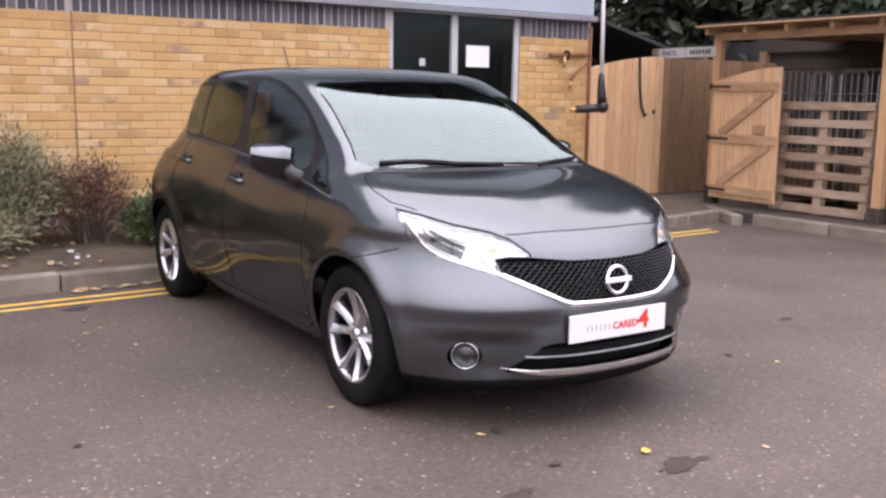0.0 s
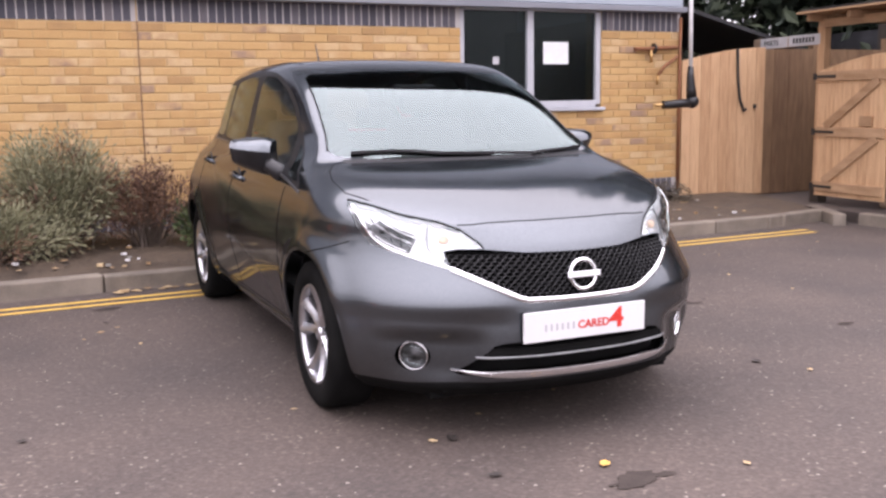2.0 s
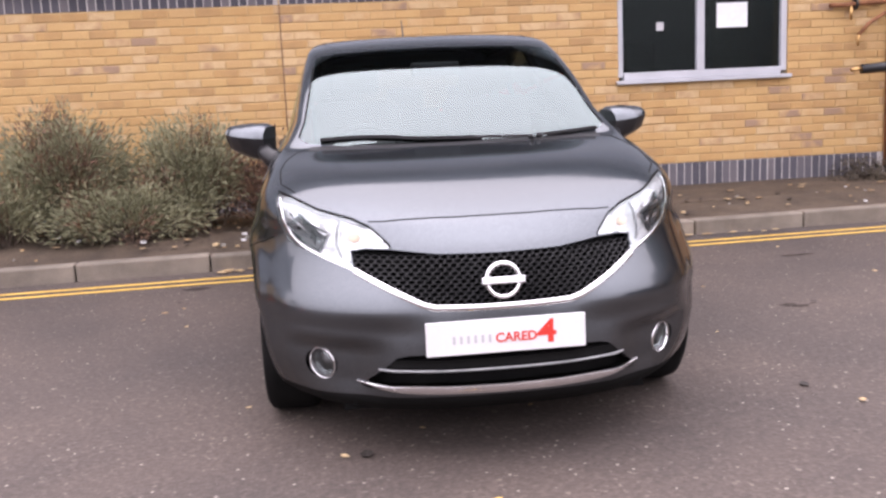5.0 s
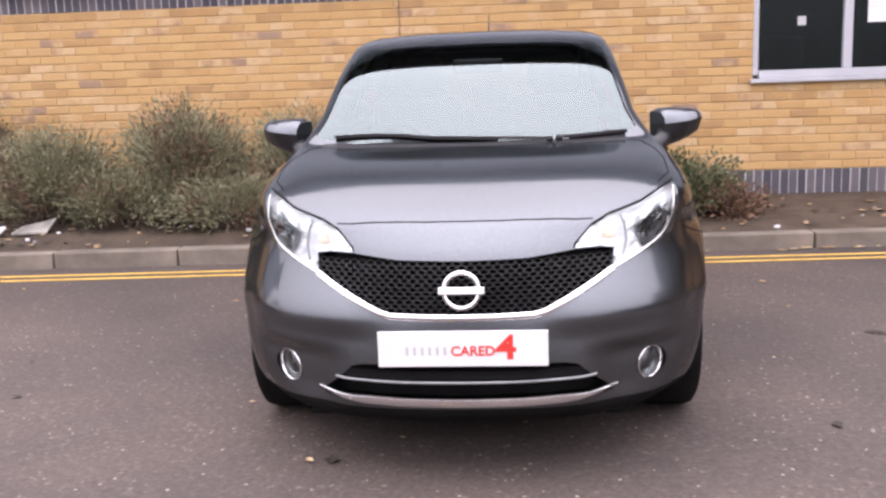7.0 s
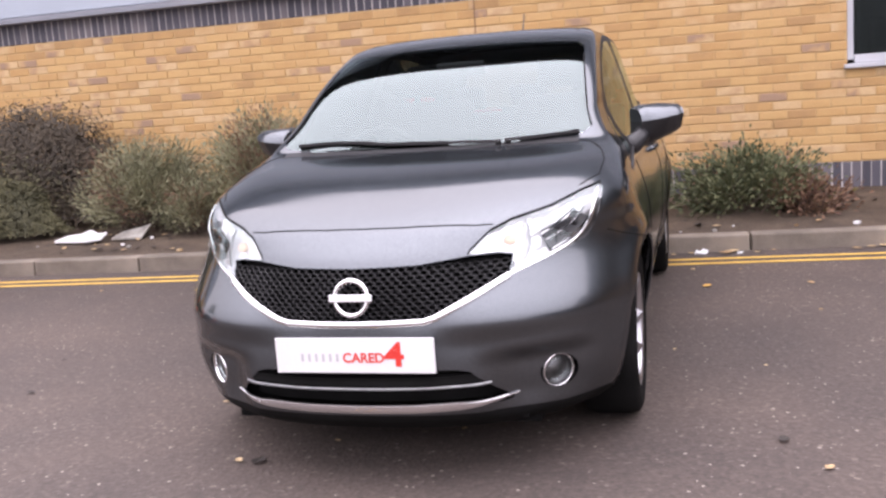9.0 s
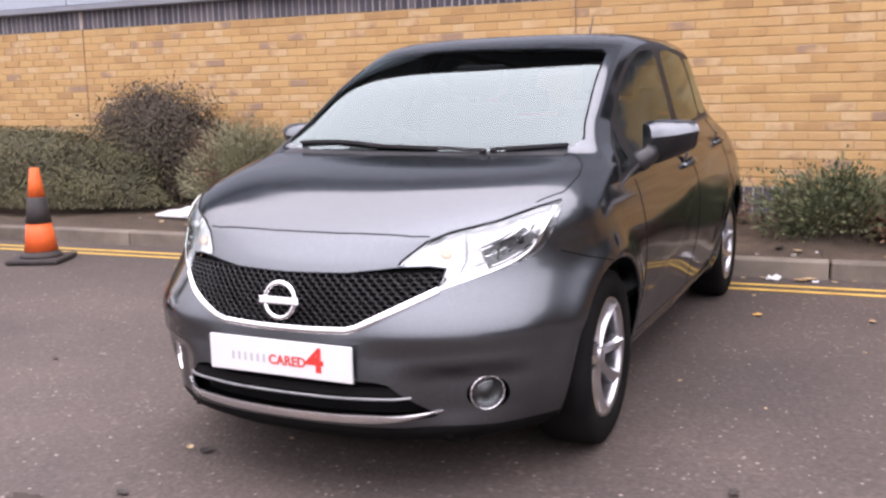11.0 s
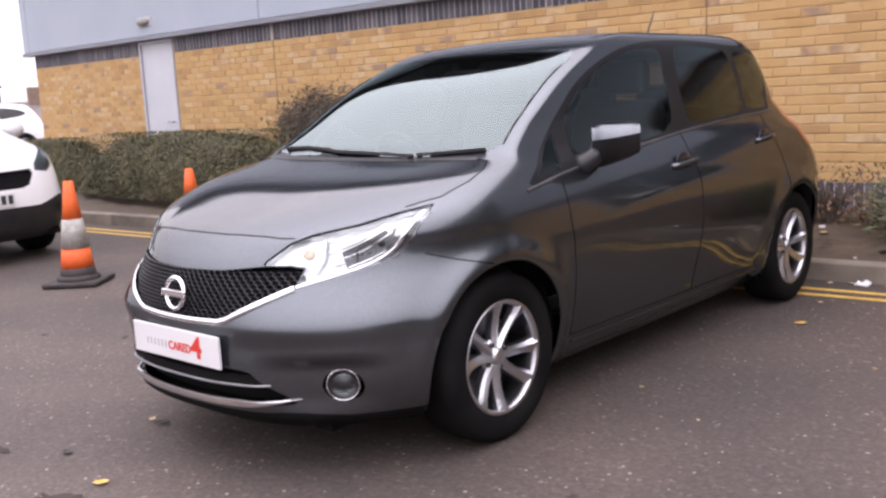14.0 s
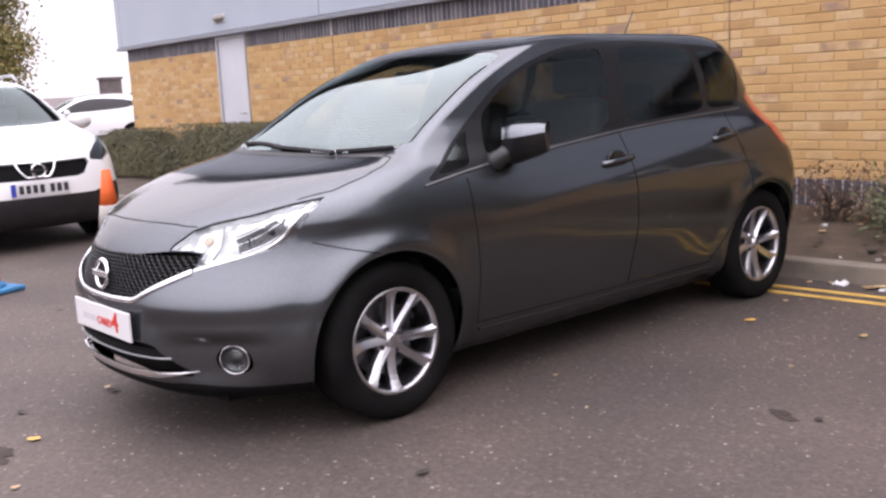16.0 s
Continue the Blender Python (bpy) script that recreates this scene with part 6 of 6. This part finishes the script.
def traffic_cone(x, y, turn, h, style, label, lean=0):
    ob = thing("traffic_cone", pose(x, y, 0, lean, 0, turn), label, "traffic cone", "traffic cones")
    b = made(box, (0, 0, 0.022), (0.40, 0.40, 0.035), None, 0.012, 2)
    part("base", b, "cone blue" if style == "blue" else "cone rubber", ob)
    part("foot", lathe(bmesh.new(), [(0.155, 0.036), (0.150, 0.06), (0.135, 0.075)], None, 28), "cone rubber" if style != "blue" else "cone blue", ob, smooth=True)
    stops = {"banded": [(0.07, 0.12, "cone rubber"), (0.12, 0.42, "cone orange"), (0.42, 0.70, "cone rubber"), (0.70, 1.0, "cone orange")], "torn": [(0.07, 0.17, "cone rubber"), (0.17, 0.36, "cone orange"), (0.36, 0.64, "cone sleeve"), (0.64, 1.0, "cone orange")],
             "blue": [(0.07, 0.45, "cone orange"), (0.45, 0.7, "cone sleeve"), (0.7, 1.0, "cone orange")]}[style]
    for a, b_, mat in stops:
        ra, rb = [0.135 + (0.034 - 0.135) * t for t in (a, b_)]
        out = 0.003 if mat != "cone orange" else 0.0
        prof = [(ra + out, a * h), ((ra + rb) / 2 + out, (a + b_) / 2 * h), (rb + out, b_ * h)]
        if b_ == 1.0:
            prof += [(rb - 0.008, h + 0.004), (rb - 0.012, h - 0.02)]
        part("sleeve" if mat == "cone sleeve" else "band", lathe(bmesh.new(), prof, None, 28), mat, ob, smooth=True)
    return ob


traffic_cone(-4.27, 2.92, 24, 0.72, "banded", "faded orange and black traffic cone by the yellow lines")
traffic_cone(-3.81, 1.59, 40, 0.76, "torn", "orange traffic cone with a torn grey sleeve")
traffic_cone(-3.50, 0.50, 20, 0.74, "blue", "orange traffic cone on a blue base")

# ---- white cars ----
suv = Shell(
    (.20, .26, .40, .55, .70, .80, .88, .95, 1.02, 1.10, 1.25, 1.40, 1.50, 1.56, 1.60, 1.615),
    (.14, .05, 0, 0, .03, .07, .14, .30, .62, .98, 1.28, 1.56, 1.78, 2.0, 2.35, 2.7),
    (4.1, 4.2, 4.28, 4.3, 4.3, 4.28, 4.25, 4.22, 4.19, 4.15, 4.05, 3.93, 3.84, 3.74, 3.5, 3.2),
    (.80, .84, .88, .892, .892, .884, .872, .856, .838, .815, .765, .71, .66, .60, .47, .25),
    (.5, .5, .52, .56, .58, .58, .56, .5, .46, .5, .55, .58, .58, .55, .5, .45),
    (2.8, 2.8, 2.8, 2.6, 2.5, 2.5, 2.6, 2.8, 3.2, 3.8, 4.0, 4.0, 3.8, 3.2, 2.5, 2.2),
    (.45, .45, .5, .5, .5, .5, .5, .5, .5, .48, .46, .45, .45, .45, .45, .45),
    (2.6, 2.6, 2.6, 2.6, 2.6, 2.6, 2.7, 2.8, 2.9, 3.0, 3.0, 3.0, 2.8, 2.6, 2.4, 2.2))


def build_suv(m):
    car = thing("crossover_car", m, "white crossover car parked beside the hedge", "car", "white parked cars")
    levels = [z for z in np.arange(0.20, 0.84, 0.04)] + [z for z in np.arange(0.84, 1.12, 0.02)] + [z for z in np.arange(1.14, 1.52, 0.04)] + [z for z in np.arange(1.53, 1.6151, 0.017)]
    bm = suv.half(levels, 26, 30, 14)
    anyside = lambda c: c.x > 0.3
    cut(bm, "front", [(-0.1, 1.105), (0.45, 1.115), (0.66, 1.14), (0.68, 1.18), (0.62, 1.40), (0.58, 1.49), (0.5, 1.51), (-0.1, 1.525)], 1, lambda c: c.y < 2.2)
    glass = round_poly([(1.25, 1.08), (2.2, 1.12), (3.2, 1.17), (3.62, 1.25), (3.66, 1.33), (3.4, 1.45), (2.7, 1.52), (2.2, 1.51), (1.8, 1.40), (1.45, 1.20)], 2)
    cut(bm, "side", glass, 2, anyside)
    cut(bm, "front", [(0.80, 0.99), (0.62, 0.90), (0.54, 0.84), (0.52, 0.78), (0.66, 0.76), (0.82, 0.83), (0.86, 0.93)], 8, lambda c: c.y < 0.9)
    cut(bm, "front", [(-0.1, 0.79), (0.48, 0.80), (0.50, 0.76), (0.44, 0.67), (0.36, 0.645), (-0.1, 0.64)], 9, lambda c: c.y < 0.7, (0,))
    cut(bm, "front", [(-0.1, 0.49), (0.5, 0.49), (0.72, 0.55), (0.83, 0.55), (0.95, 0.40), (0.95, 0.1), (-0.1, 0.1)], 10, lambda c: c.y < 0.75, (0,))
    cut(bm, "side", [(0.4, 0.1), (0.4, 0.38), (3.9, 0.38), (3.9, 0.1)], 10, anyside, (0,))
    for hub in (0.86, 3.49):
        cut(bm, "side", ring_poly(hub, 0.345, 0.39, 32), 11, anyside)
    shell_part("body", take(bm, (0,), rim=0.015), "white paint", car, "glossy white painted body")
    pane = shell_part("windscreen", take(bm, (1,), rim=0.006), "clear glass", car)
    pane.visible_shadow = False
    grille = shell_part("grille", take(bm, (9,), push=0.03), "seal", car, "black grille with a chrome badge")
    shell_part("lower_bumper", take(bm, (10,), rim=0.02), "black plastic", car, "black plastic lower bumper")
    for side, k in (("left", 1), ("right", -1)):
        shell_part("side_window", take(bm, (2,), side, rim=0.006), "gloss black", car, "dark tinted side glass")
        lens = shell_part("headlamp", take(bm, (8,), side, rim=0.01), "lens glass", car, "clear headlamp")
        lens.visible_shadow = False
        shell_part("housing", take(bm, (8,), side, push=0.03, shrink=0.96), "dark alloy", lens)
        shell_part("grille_trim", ribbon(suv, "front", dense([(0.10, 0.665), (0.145, 0.72), (0.175, 0.79)], 0.02), 0.018, 0.008, k), "chrome", grille)
        b = bmesh.new()
        bmesh.ops.create_uvsphere(b, u_segments=18, v_segments=12, radius=1, matrix=Matrix.Translation((0.98 * k, 1.52, 1.12)) @ Matrix.Diagonal((0.13, 0.09, 0.085, 1)))
        mir = part("mirror", b, "white paint", car, smooth=True)
        part("mirror_stalk", made(tube, [(0.80 * k, 1.5, 1.06), (0.90 * k, 1.5, 1.08)], 0.03, 8), "black plastic", mir)
        part("roof_rail", made(tube, [(0.55 * k, 2.0, 1.57), (0.57 * k, 2.2, 1.635), (0.56 * k, 3.3, 1.63), (0.53 * k, 3.6, 1.55)], 0.016, 8), "galvanised wire", car, smooth=True)
    part("badge", lathe(bmesh.new(), [(0.05, 0.0), (0.055, 0.01), (0.066, 0.008), (0.068, -0.004), (0.05, -0.004)], pose(0, -0.005, 0.725, 84), 28, close=True), "chrome", grille, smooth=True)
    part("badge_bar", made(box, (0, -0.01, 0.725), (0.15, 0.01, 0.026)), "chrome", grille)
    shell_part("grille_trim", ribbon(suv, "front", dense([(-0.10, 0.663), (0.10, 0.663)], 0.02), 0.018, 0.008), "chrome", grille)
    plate = part("number_plate", made(box, (0, -0.012, 0.565), (0.52, 0.012, 0.111)), "plate white", car)
    part("plate_band", made(box, (-0.238, -0.0195, 0.565), (0.042, 0.003, 0.108)), "plate blue", plate)
    for x in (-0.17, -0.11, -0.05, 0.01, 0.10, 0.16, 0.22):
        part("letter_bar", made(box, (x, -0.0195, 0.565), (0.040, 0.003, 0.074)), "dark ink", plate)
    part("underbody", made(box, (0, 2.15, 0.23), (1.5, 3.9, 0.05)), "seal", car)
    part("dashboard", made(box, (0, 1.35, 0.98), (1.4, 0.5, 0.2), None, 0.05, 2), "dashboard", car)
    for x in (-0.38, 0.38):
        s = part("seat", made(box, (x, 2.35, 0.98), (0.48, 0.16, 0.66), None, 0.05, 2), "grey fabric", car)
        part("headrest", made(box, (x, 2.38, 1.40), (0.26, 0.10, 0.16), None, 0.03, 2), "grey fabric", s)
    for k in (1, -1):
        for hub in (0.86, 3.49):
            lin = bmesh.new()
            prof = [(hub + 0.40 * math.cos(radians(a)), 0.345 + 0.40 * math.sin(radians(a))) for a in range(-20, 201, 10)]
            rows = [[lin.verts.new((x * k, y, z)) for y, z in prof] for x in (0.86, 0.52)]
            for q in range(len(prof) - 1):
                lin.faces.new((rows[0][q], rows[0][q + 1], rows[1][q + 1], rows[1][q]))
            lin.faces.new(rows[1])
            part("wheel_liner", lin, "seal", car)
    wheel_parts(car, [(0.86, 0.86, 0.345, False, 0), (0.86, 3.49, 0.345, False, 0), (-0.86, 0.86, 0.345, True, 0), (-0.86, 3.49, 0.345, True, 0)], 0.225, 0.345, 6, twin=False)
    bm.free()
    return car


white = build_suv(pose(-5.14, 1.52, 0, 0, 0, 90))
far_white = copy_thing(white, pose(-27.3, 8.2, 0, 0, 0, -12))
far_white["label"] = "white crossover car parked far off beyond the building's corner"

# ---- far houses ----


def house(x, y, turn, w, d, h, roof):
    ob = thing("house", pose(x, y, 0, 0, 0, turn), "distant low brick house with a tiled roof and chimney", "house", "far houses")
    part("wall", made(box, (0, 0, h / 2), (w, d, h)), "far brick", ob)
    bm = bmesh.new()
    v = [bm.verts.new(p) for p in ((-w / 2 - 0.2, -d / 2 - 0.2, h), (w / 2 + 0.2, -d / 2 - 0.2, h), (w / 2 + 0.2, d / 2 + 0.2, h), (-w / 2 - 0.2, d / 2 + 0.2, h), (-w / 2 - 0.2, 0, h + roof), (w / 2 + 0.2, 0, h + roof))]
    for f in ((0, 1, 5, 4), (2, 3, 4, 5), (0, 4, 3), (1, 2, 5), (0, 3, 2, 1)):
        bm.faces.new([v[i] for i in f])
    r = part("roof", bm, "far roof", ob)
    part("chimney", made(box, (w * 0.32, 0, h + roof + 0.3), (0.7, 0.7, 1.5)), "far brick", r)
    for k in (-0.3, 0.0, 0.3):
        win_ = part("window", made(box, (k * w, -d / 2 - 0.02, h * 0.5), (1.0, 0.06, 1.0)), "white upvc", ob)
        part("pane", made(box, (k * w, -d / 2 - 0.055, h * 0.5), (0.85, 0.02, 0.85)), "gloss black", win_)
    return ob


house(-62, 26.0, 70, 9, 6, 0.9, 1.1)
house(-66, 33.5, 74, 8, 6, 1.0, 1.2)
house(-70, 20.0, 70, 9, 6, 0.8, 0.9)
stack = thing("flue_stack", pose(-45, 18.8, 0), "dark square flue stack beyond the parked cars", "chimney")
part("shaft", made(box, (0, 0, 1.3), (0.75, 0.9, 2.6)), "far roof", stack)
part("cap", made(box, (0, 0, 2.66), (0.9, 1.05, 0.12)), "far roof", stack)

# ---- litter and fallen leaves ----


def fallen_leaf(x, y, z, size, mat, seed, label, curl=0.3):
    rng = random.Random(seed)
    bm = bmesh.new()
    n = 7
    a0 = rng.uniform(0, 6.28)
    mid = [bm.verts.new((math.cos(a0) * size * (k / (n - 1) - 0.5), math.sin(a0) * size * (k / (n - 1) - 0.5), 0.004 + curl * size * (k / (n - 1) - 0.5) ** 2)) for k in range(n)]
    for s in (1, -1):
        rim = []
        for k in range(n):
            t = k / (n - 1)
            w = size * 0.34 * math.sin(math.pi * t) ** 0.7 * rng.uniform(0.75, 1.15) * s
            rim.append(bm.verts.new((mid[k].co.x - math.sin(a0) * w, mid[k].co.y + math.cos(a0) * w, mid[k].co.z + curl * abs(w) * 0.8)))
        for k in range(n - 1):
            bm.faces.new((mid[k], mid[k + 1], rim[k + 1], rim[k]))
    bmesh.ops.remove_doubles(bm, verts=bm.verts, dist=1e-5)
    ob = part("fallen_leaf", bm, mat)
    ob.matrix_basis = pose(x, y, z + 0.002)
    return tagged(ob, label, "leaf", "fallen leaves")


fallen_leaf(-0.096, -0.289, 0, 0.058, "fallen yellow", 1, "curled yellow leaf lying on the tarmac")
fallen_leaf(-0.482, -0.212, 0, 0.055, "fallen dark", 2, "dark wet leaf lying on the tarmac")
fallen_leaf(-0.465, 0.181, 0, 0.07, "fallen dark", 3, "dark wet leaf lying on the tarmac")
fallen_leaf(1.287, 0.507, 0, 0.06, "fallen dark", 4, "dark wet leaf lying on the tarmac")
fallen_leaf(1.051, 2.906, 0, 0.065, "fallen yellow", 5, "curled yellow leaf lying on the tarmac")
fallen_leaf(1.62, 2.95, 0, 0.06, "fallen tan", 6, "dry tan leaf lying on the tarmac")
rl = random.Random(11)
for k in range(46):
    x = rl.uniform(-1.35, -0.55) if k < 26 else rl.uniform(0.75, 3.0)
    fallen_leaf(x, kerb_y(x) - rl.uniform(0.01, 0.10), 0, rl.uniform(0.04, 0.09), "fallen tan", 100 + k, "dry tan leaf blown against the kerb")
for k in range(60):
    x, y = rl.uniform(-3.5, 6.0), rl.uniform(-1.8, 3.4)
    fallen_leaf(x, y, 0, rl.uniform(0.02, 0.045), rl.choice(("fallen tan", "fallen dark", "fallen tan")), 200 + k, "small dry leaf lying on the tarmac")
for k in range(130):
    x = rl.uniform(-4.5, 4.6)
    t = rl.uniform(0.08, 0.6)
    y = kerb_y(x) + 0.1 + t * (WALL_Y - kerb_y(x))
    fallen_leaf(x, y, 0.095 + 0.10 * t + 0.035 * math.sin(t * math.pi) + 0.012, rl.uniform(0.035, 0.08), rl.choice(("fallen tan", "fallen dark", "fallen tan")), 300 + k, "dry leaf lying on the soil bed")


def scrap(name, label, x, y, z, pts, mat, h=0.02, turn=0, cat="litter"):
    bm = bmesh.new()
    lo = [bm.verts.new((px, py, pz)) for px, py, pz in pts]
    hi = [bm.verts.new((px, py, pz + h)) for px, py, pz in pts]
    bm.faces.new(lo[::-1])
    bm.faces.new(hi)
    n = len(pts)
    for i in range(n):
        bm.faces.new((lo[i], lo[(i + 1) % n], hi[(i + 1) % n], hi[i]))
    ob = part(name, bm, mat)
    ob.matrix_basis = pose(x, y, z, 0, 0, turn)
    return tagged(ob, label, cat)


scrap("broken_panel", "broken white plastic panel lying on the soil", -4.10, 4.42, 0.165, [(-0.30, -0.07, 0), (0.02, -0.10, 0.0), (0.15, -0.05, 0.01), (0.17, 0.02, 0.05), (0.08, 0.03, 0.04), (-0.02, 0.07, 0.07), (-0.10, 0.04, 0.04), (-0.22, 0.02, 0.03)], "litter white", 0.018)
scrap("broken_panel", "torn grey plastic sheet lying on the soil", -3.72, 4.50, 0.165, [(-0.16, -0.08, 0), (0.12, -0.06, 0.0), (0.16, 0.05, 0.10), (0.05, 0.06, 0.07), (-0.12, 0.04, 0.04)], "cone sleeve", 0.015)
scrap("paper_scrap", "crumpled white wrapper in the gutter", 1.02, kerb_y(1.02) - 0.09, 0.003, [(-0.045, -0.015, 0), (-0.02, -0.024, 0.006), (0.03, -0.018, 0), (0.046, 0.010, 0.016), (0.012, 0.022, 0.028), (-0.01, 0.012, 0.010), (-0.034, 0.016, 0.020)], "litter white", 0.008)
scrap("paper_scrap", "crumpled white wrapper in the gutter", 1.27, kerb_y(1.27) - 0.12, 0.003, [(-0.018, -0.010, 0), (0.016, -0.014, 0.004), (0.022, 0.010, 0.010), (-0.004, 0.014, 0.004), (-0.014, 0.010, 0.008)], "litter white", 0.006)
rs = random.Random(5)
for k in range(56):
    x = rs.uniform(-4.5, 4.8)
    t = rs.uniform(0.05, 0.55)
    s = rs.uniform(0.008, 0.022)
    z = 0.10 + 0.10 * t + 0.035 * math.sin(t * math.pi)
    scrap("pebble", "small pale stone or scrap on the soil", x, kerb_y(x) + 0.1 + t * 1.7, z, [(-s, -s * 0.7, 0), (s * 0.8, -s, 0), (s, s * 0.6, 0.003), (-s * 0.6, s, 0)], rs.choice(("litter white", "cone sleeve", "fallen tan")), s * 0.9, rs.uniform(0, 360), "stone")
for k, (x, y, a, b) in enumerate(((1.859, 1.747, 0.12, 0.06), (-1.45, 3.30, 0.17, 0.07), (2.3, 0.9, 0.09, 0.04), (-0.75, -0.35, 0.10, 0.05), (2.55, 3.05, 0.16, 0.05), (-0.03, -0.44, 0.17, 0.08))):
    bm = bmesh.new()
    rr = random.Random(70 + k)
    for blot in range(5):
        ox, oy, k2 = rr.uniform(-0.5, 0.5) * a, rr.uniform(-0.5, 0.5) * b, rr.uniform(0.25, 0.6)
        bm.faces.new([bm.verts.new((ox + a * k2 * math.cos(q) * rr.uniform(0.55, 1.15), oy + b * k2 * math.sin(q) * rr.uniform(0.55, 1.15), 0.0004 * blot)) for q in np.linspace(0, 6.283, 25)[:-1]])
    ob = part("oil_stain", bm, "oil stain")
    ob.matrix_basis = pose(x, y, 0.003)
    tagged(ob, "dark oil stain on the tarmac", "stain", kind="structure")

# ---- bricks of the wall ----


def brick_mesh(w, h, name, mat):
    """One brick face with worn edges, proud of its bed."""
    bm = bmesh.new()
    c, out, back = 0.005, -0.006, 0.012
    f = [bm.verts.new((sx * (w / 2 - c), out, sz * (h / 2 - c))) for sx, sz in ((-1, -1), (1, -1), (1, 1), (-1, 1))]
    m = [bm.verts.new((sx * w / 2, out + 0.003, sz * h / 2)) for sx, sz in ((-1, -1), (1, -1), (1, 1), (-1, 1))]
    r = [bm.verts.new((sx * w / 2, back, sz * h / 2)) for sx, sz in ((-1, -1), (1, -1), (1, 1), (-1, 1))]
    bm.faces.new(f)
    for i in range(4):
        j = (i + 1) % 4
        bm.faces.new((m[i], m[j], f[j], f[i]))
        bm.faces.new((r[i], r[j], m[j], m[i]))
    me = bpy.data.meshes.new(name)
    bmesh.ops.recalc_face_normals(bm, faces=bm.faces)
    bm.to_mesh(me)
    bm.free()
    me.materials.append(MATS[mat])
    return me


JOINTS = (-0.862, -6.535)
whole, soldier = brick_mesh(0.215, 0.065, "brick", "yellow brick"), brick_mesh(0.065, 0.215, "brick", "blue brick")
halves = {}
proto = {}
for key, me in (("whole", whole), ("soldier", soldier)):
    proto[key] = ([tuple(v.co) for v in me.vertices], [tuple(p.vertices) for p in me.polygons])
rows_far = {"yellow brick": ([], []), "blue brick": ([], [])}
rb = random.Random(21)
near_yellow = near_blue = 0


def lay(x, z, w, kind, near):
    """Lays a brick: near ones as parts, the others joined."""
    mat = "yellow brick" if kind == "whole" else "blue brick"
    dx, dy, dz, dr = rb.uniform(-0.002, 0.002), rb.uniform(-0.0025, 0.0025), rb.uniform(-0.0015, 0.0015), rb.uniform(-0.4, 0.4)
    base = 0.215 if kind == "whole" else 0.065
    m = pose(x + dx, WALL_Y + dy, z + dz, 0, dr, 0) @ Matrix.Diagonal((w / base, 1, 1, 1))
    if near:
        part("brick", whole if kind == "whole" else soldier, "", wall, at=m)
        return
    vs, fs = rows_far[mat]
    n = len(vs)
    vl, fl = proto[kind]
    vs.extend([tuple(m @ Vector(v)) for v in vl])
    fs.extend([tuple(n + i for i in f) for f in fl])


def spans(z):
    """The stretches of wall at a height, between joints and openings."""
    cuts = [WALL_L, *sorted(JOINTS), WALL_R]
    out = []
    for a, b in zip(cuts, cuts[1:]):
        a2, b2 = a + (0.007 if a in JOINTS else 0), b - (0.007 if b in JOINTS else 0)
        parts = [(a2, b2)]
        for h0, h1, z0, z1 in ((-9.54, -8.67, 0, 2.2), (2.19, 3.83, 1.165, 2.5)):
            if z0 - 0.02 < z < z1:
                nxt = []
                for p, q in parts:
                    if h0 >= q or h1 <= p:
                        nxt.append((p, q))
                    else:
                        if h0 > p:
                            nxt.append((p, h0))
                        if h1 < q:
                            nxt.append((h1, q))
                parts = nxt
        out += parts
    return out


for c in range(21):
    z = BRICK_0 + 0.0375 + 0.075 * c
    for a, b in spans(z):
        x = a if c % 2 == 0 else a - 0.1125
        while x < b - 0.01:
            l, r = max(x, a), min(x + 0.215, b)
            if r - l > 0.02:
                near = -1.10 < (l + r) / 2 < 1.45 and near_yellow < 250
                near_yellow += near
                lay((l + r) / 2, z, r - l, "whole", near)
            x += 0.225
for z in (SOLDIER_0 + 0.1075, BRICK_1 + 0.1125):
    for a, b in spans(z):
        x = a + 0.005
        while x + 0.065 < b:
            near = z < 1 and 1.6 < x < 4.9 and near_blue < 48
            near_blue += near
            lay(x + 0.0325, z, 0.065, "soldier", near)
            x += 0.075
for c in (0, 1):
    for a, b in spans(0.1):
        x = a - 0.11 * c
        while x < b - 0.05:
            l, r = max(x, a), min(x + 0.215, b)
            if r - l > 0.02:
                lay((l + r) / 2, 0.145 - 0.075 * c, r - l, "whole", False)
            x += 0.225
for mat, (vs, fs) in rows_far.items():
    me = from_arrays("bricks", vs, fs)
    me.materials.append(MATS[mat])
    tagged(part("bricks", me, "", wall, "further courses of " + mat), kind="stuff")
strip = bmesh.new()
box(strip, ((WALL_L + WALL_R) / 2, WALL_Y + 0.004, 0.2965), (WALL_R - WALL_L, 0.012, 0.215))
for a, b in spans(2.1):
    box(strip, ((a + b) / 2, WALL_Y + 0.004, 2.0965), (b - a, 0.012, 0.215))
part("mortar_bed", strip, "pale mortar", wall, "pale grey mortar between blue bricks")
for x in JOINTS:
    part("movement_joint", made(box, (x, WALL_Y + 0.004, 1.20), (0.015, 0.012, 1.58)), "shade and joint brown", wall, "dark vertical movement joint")
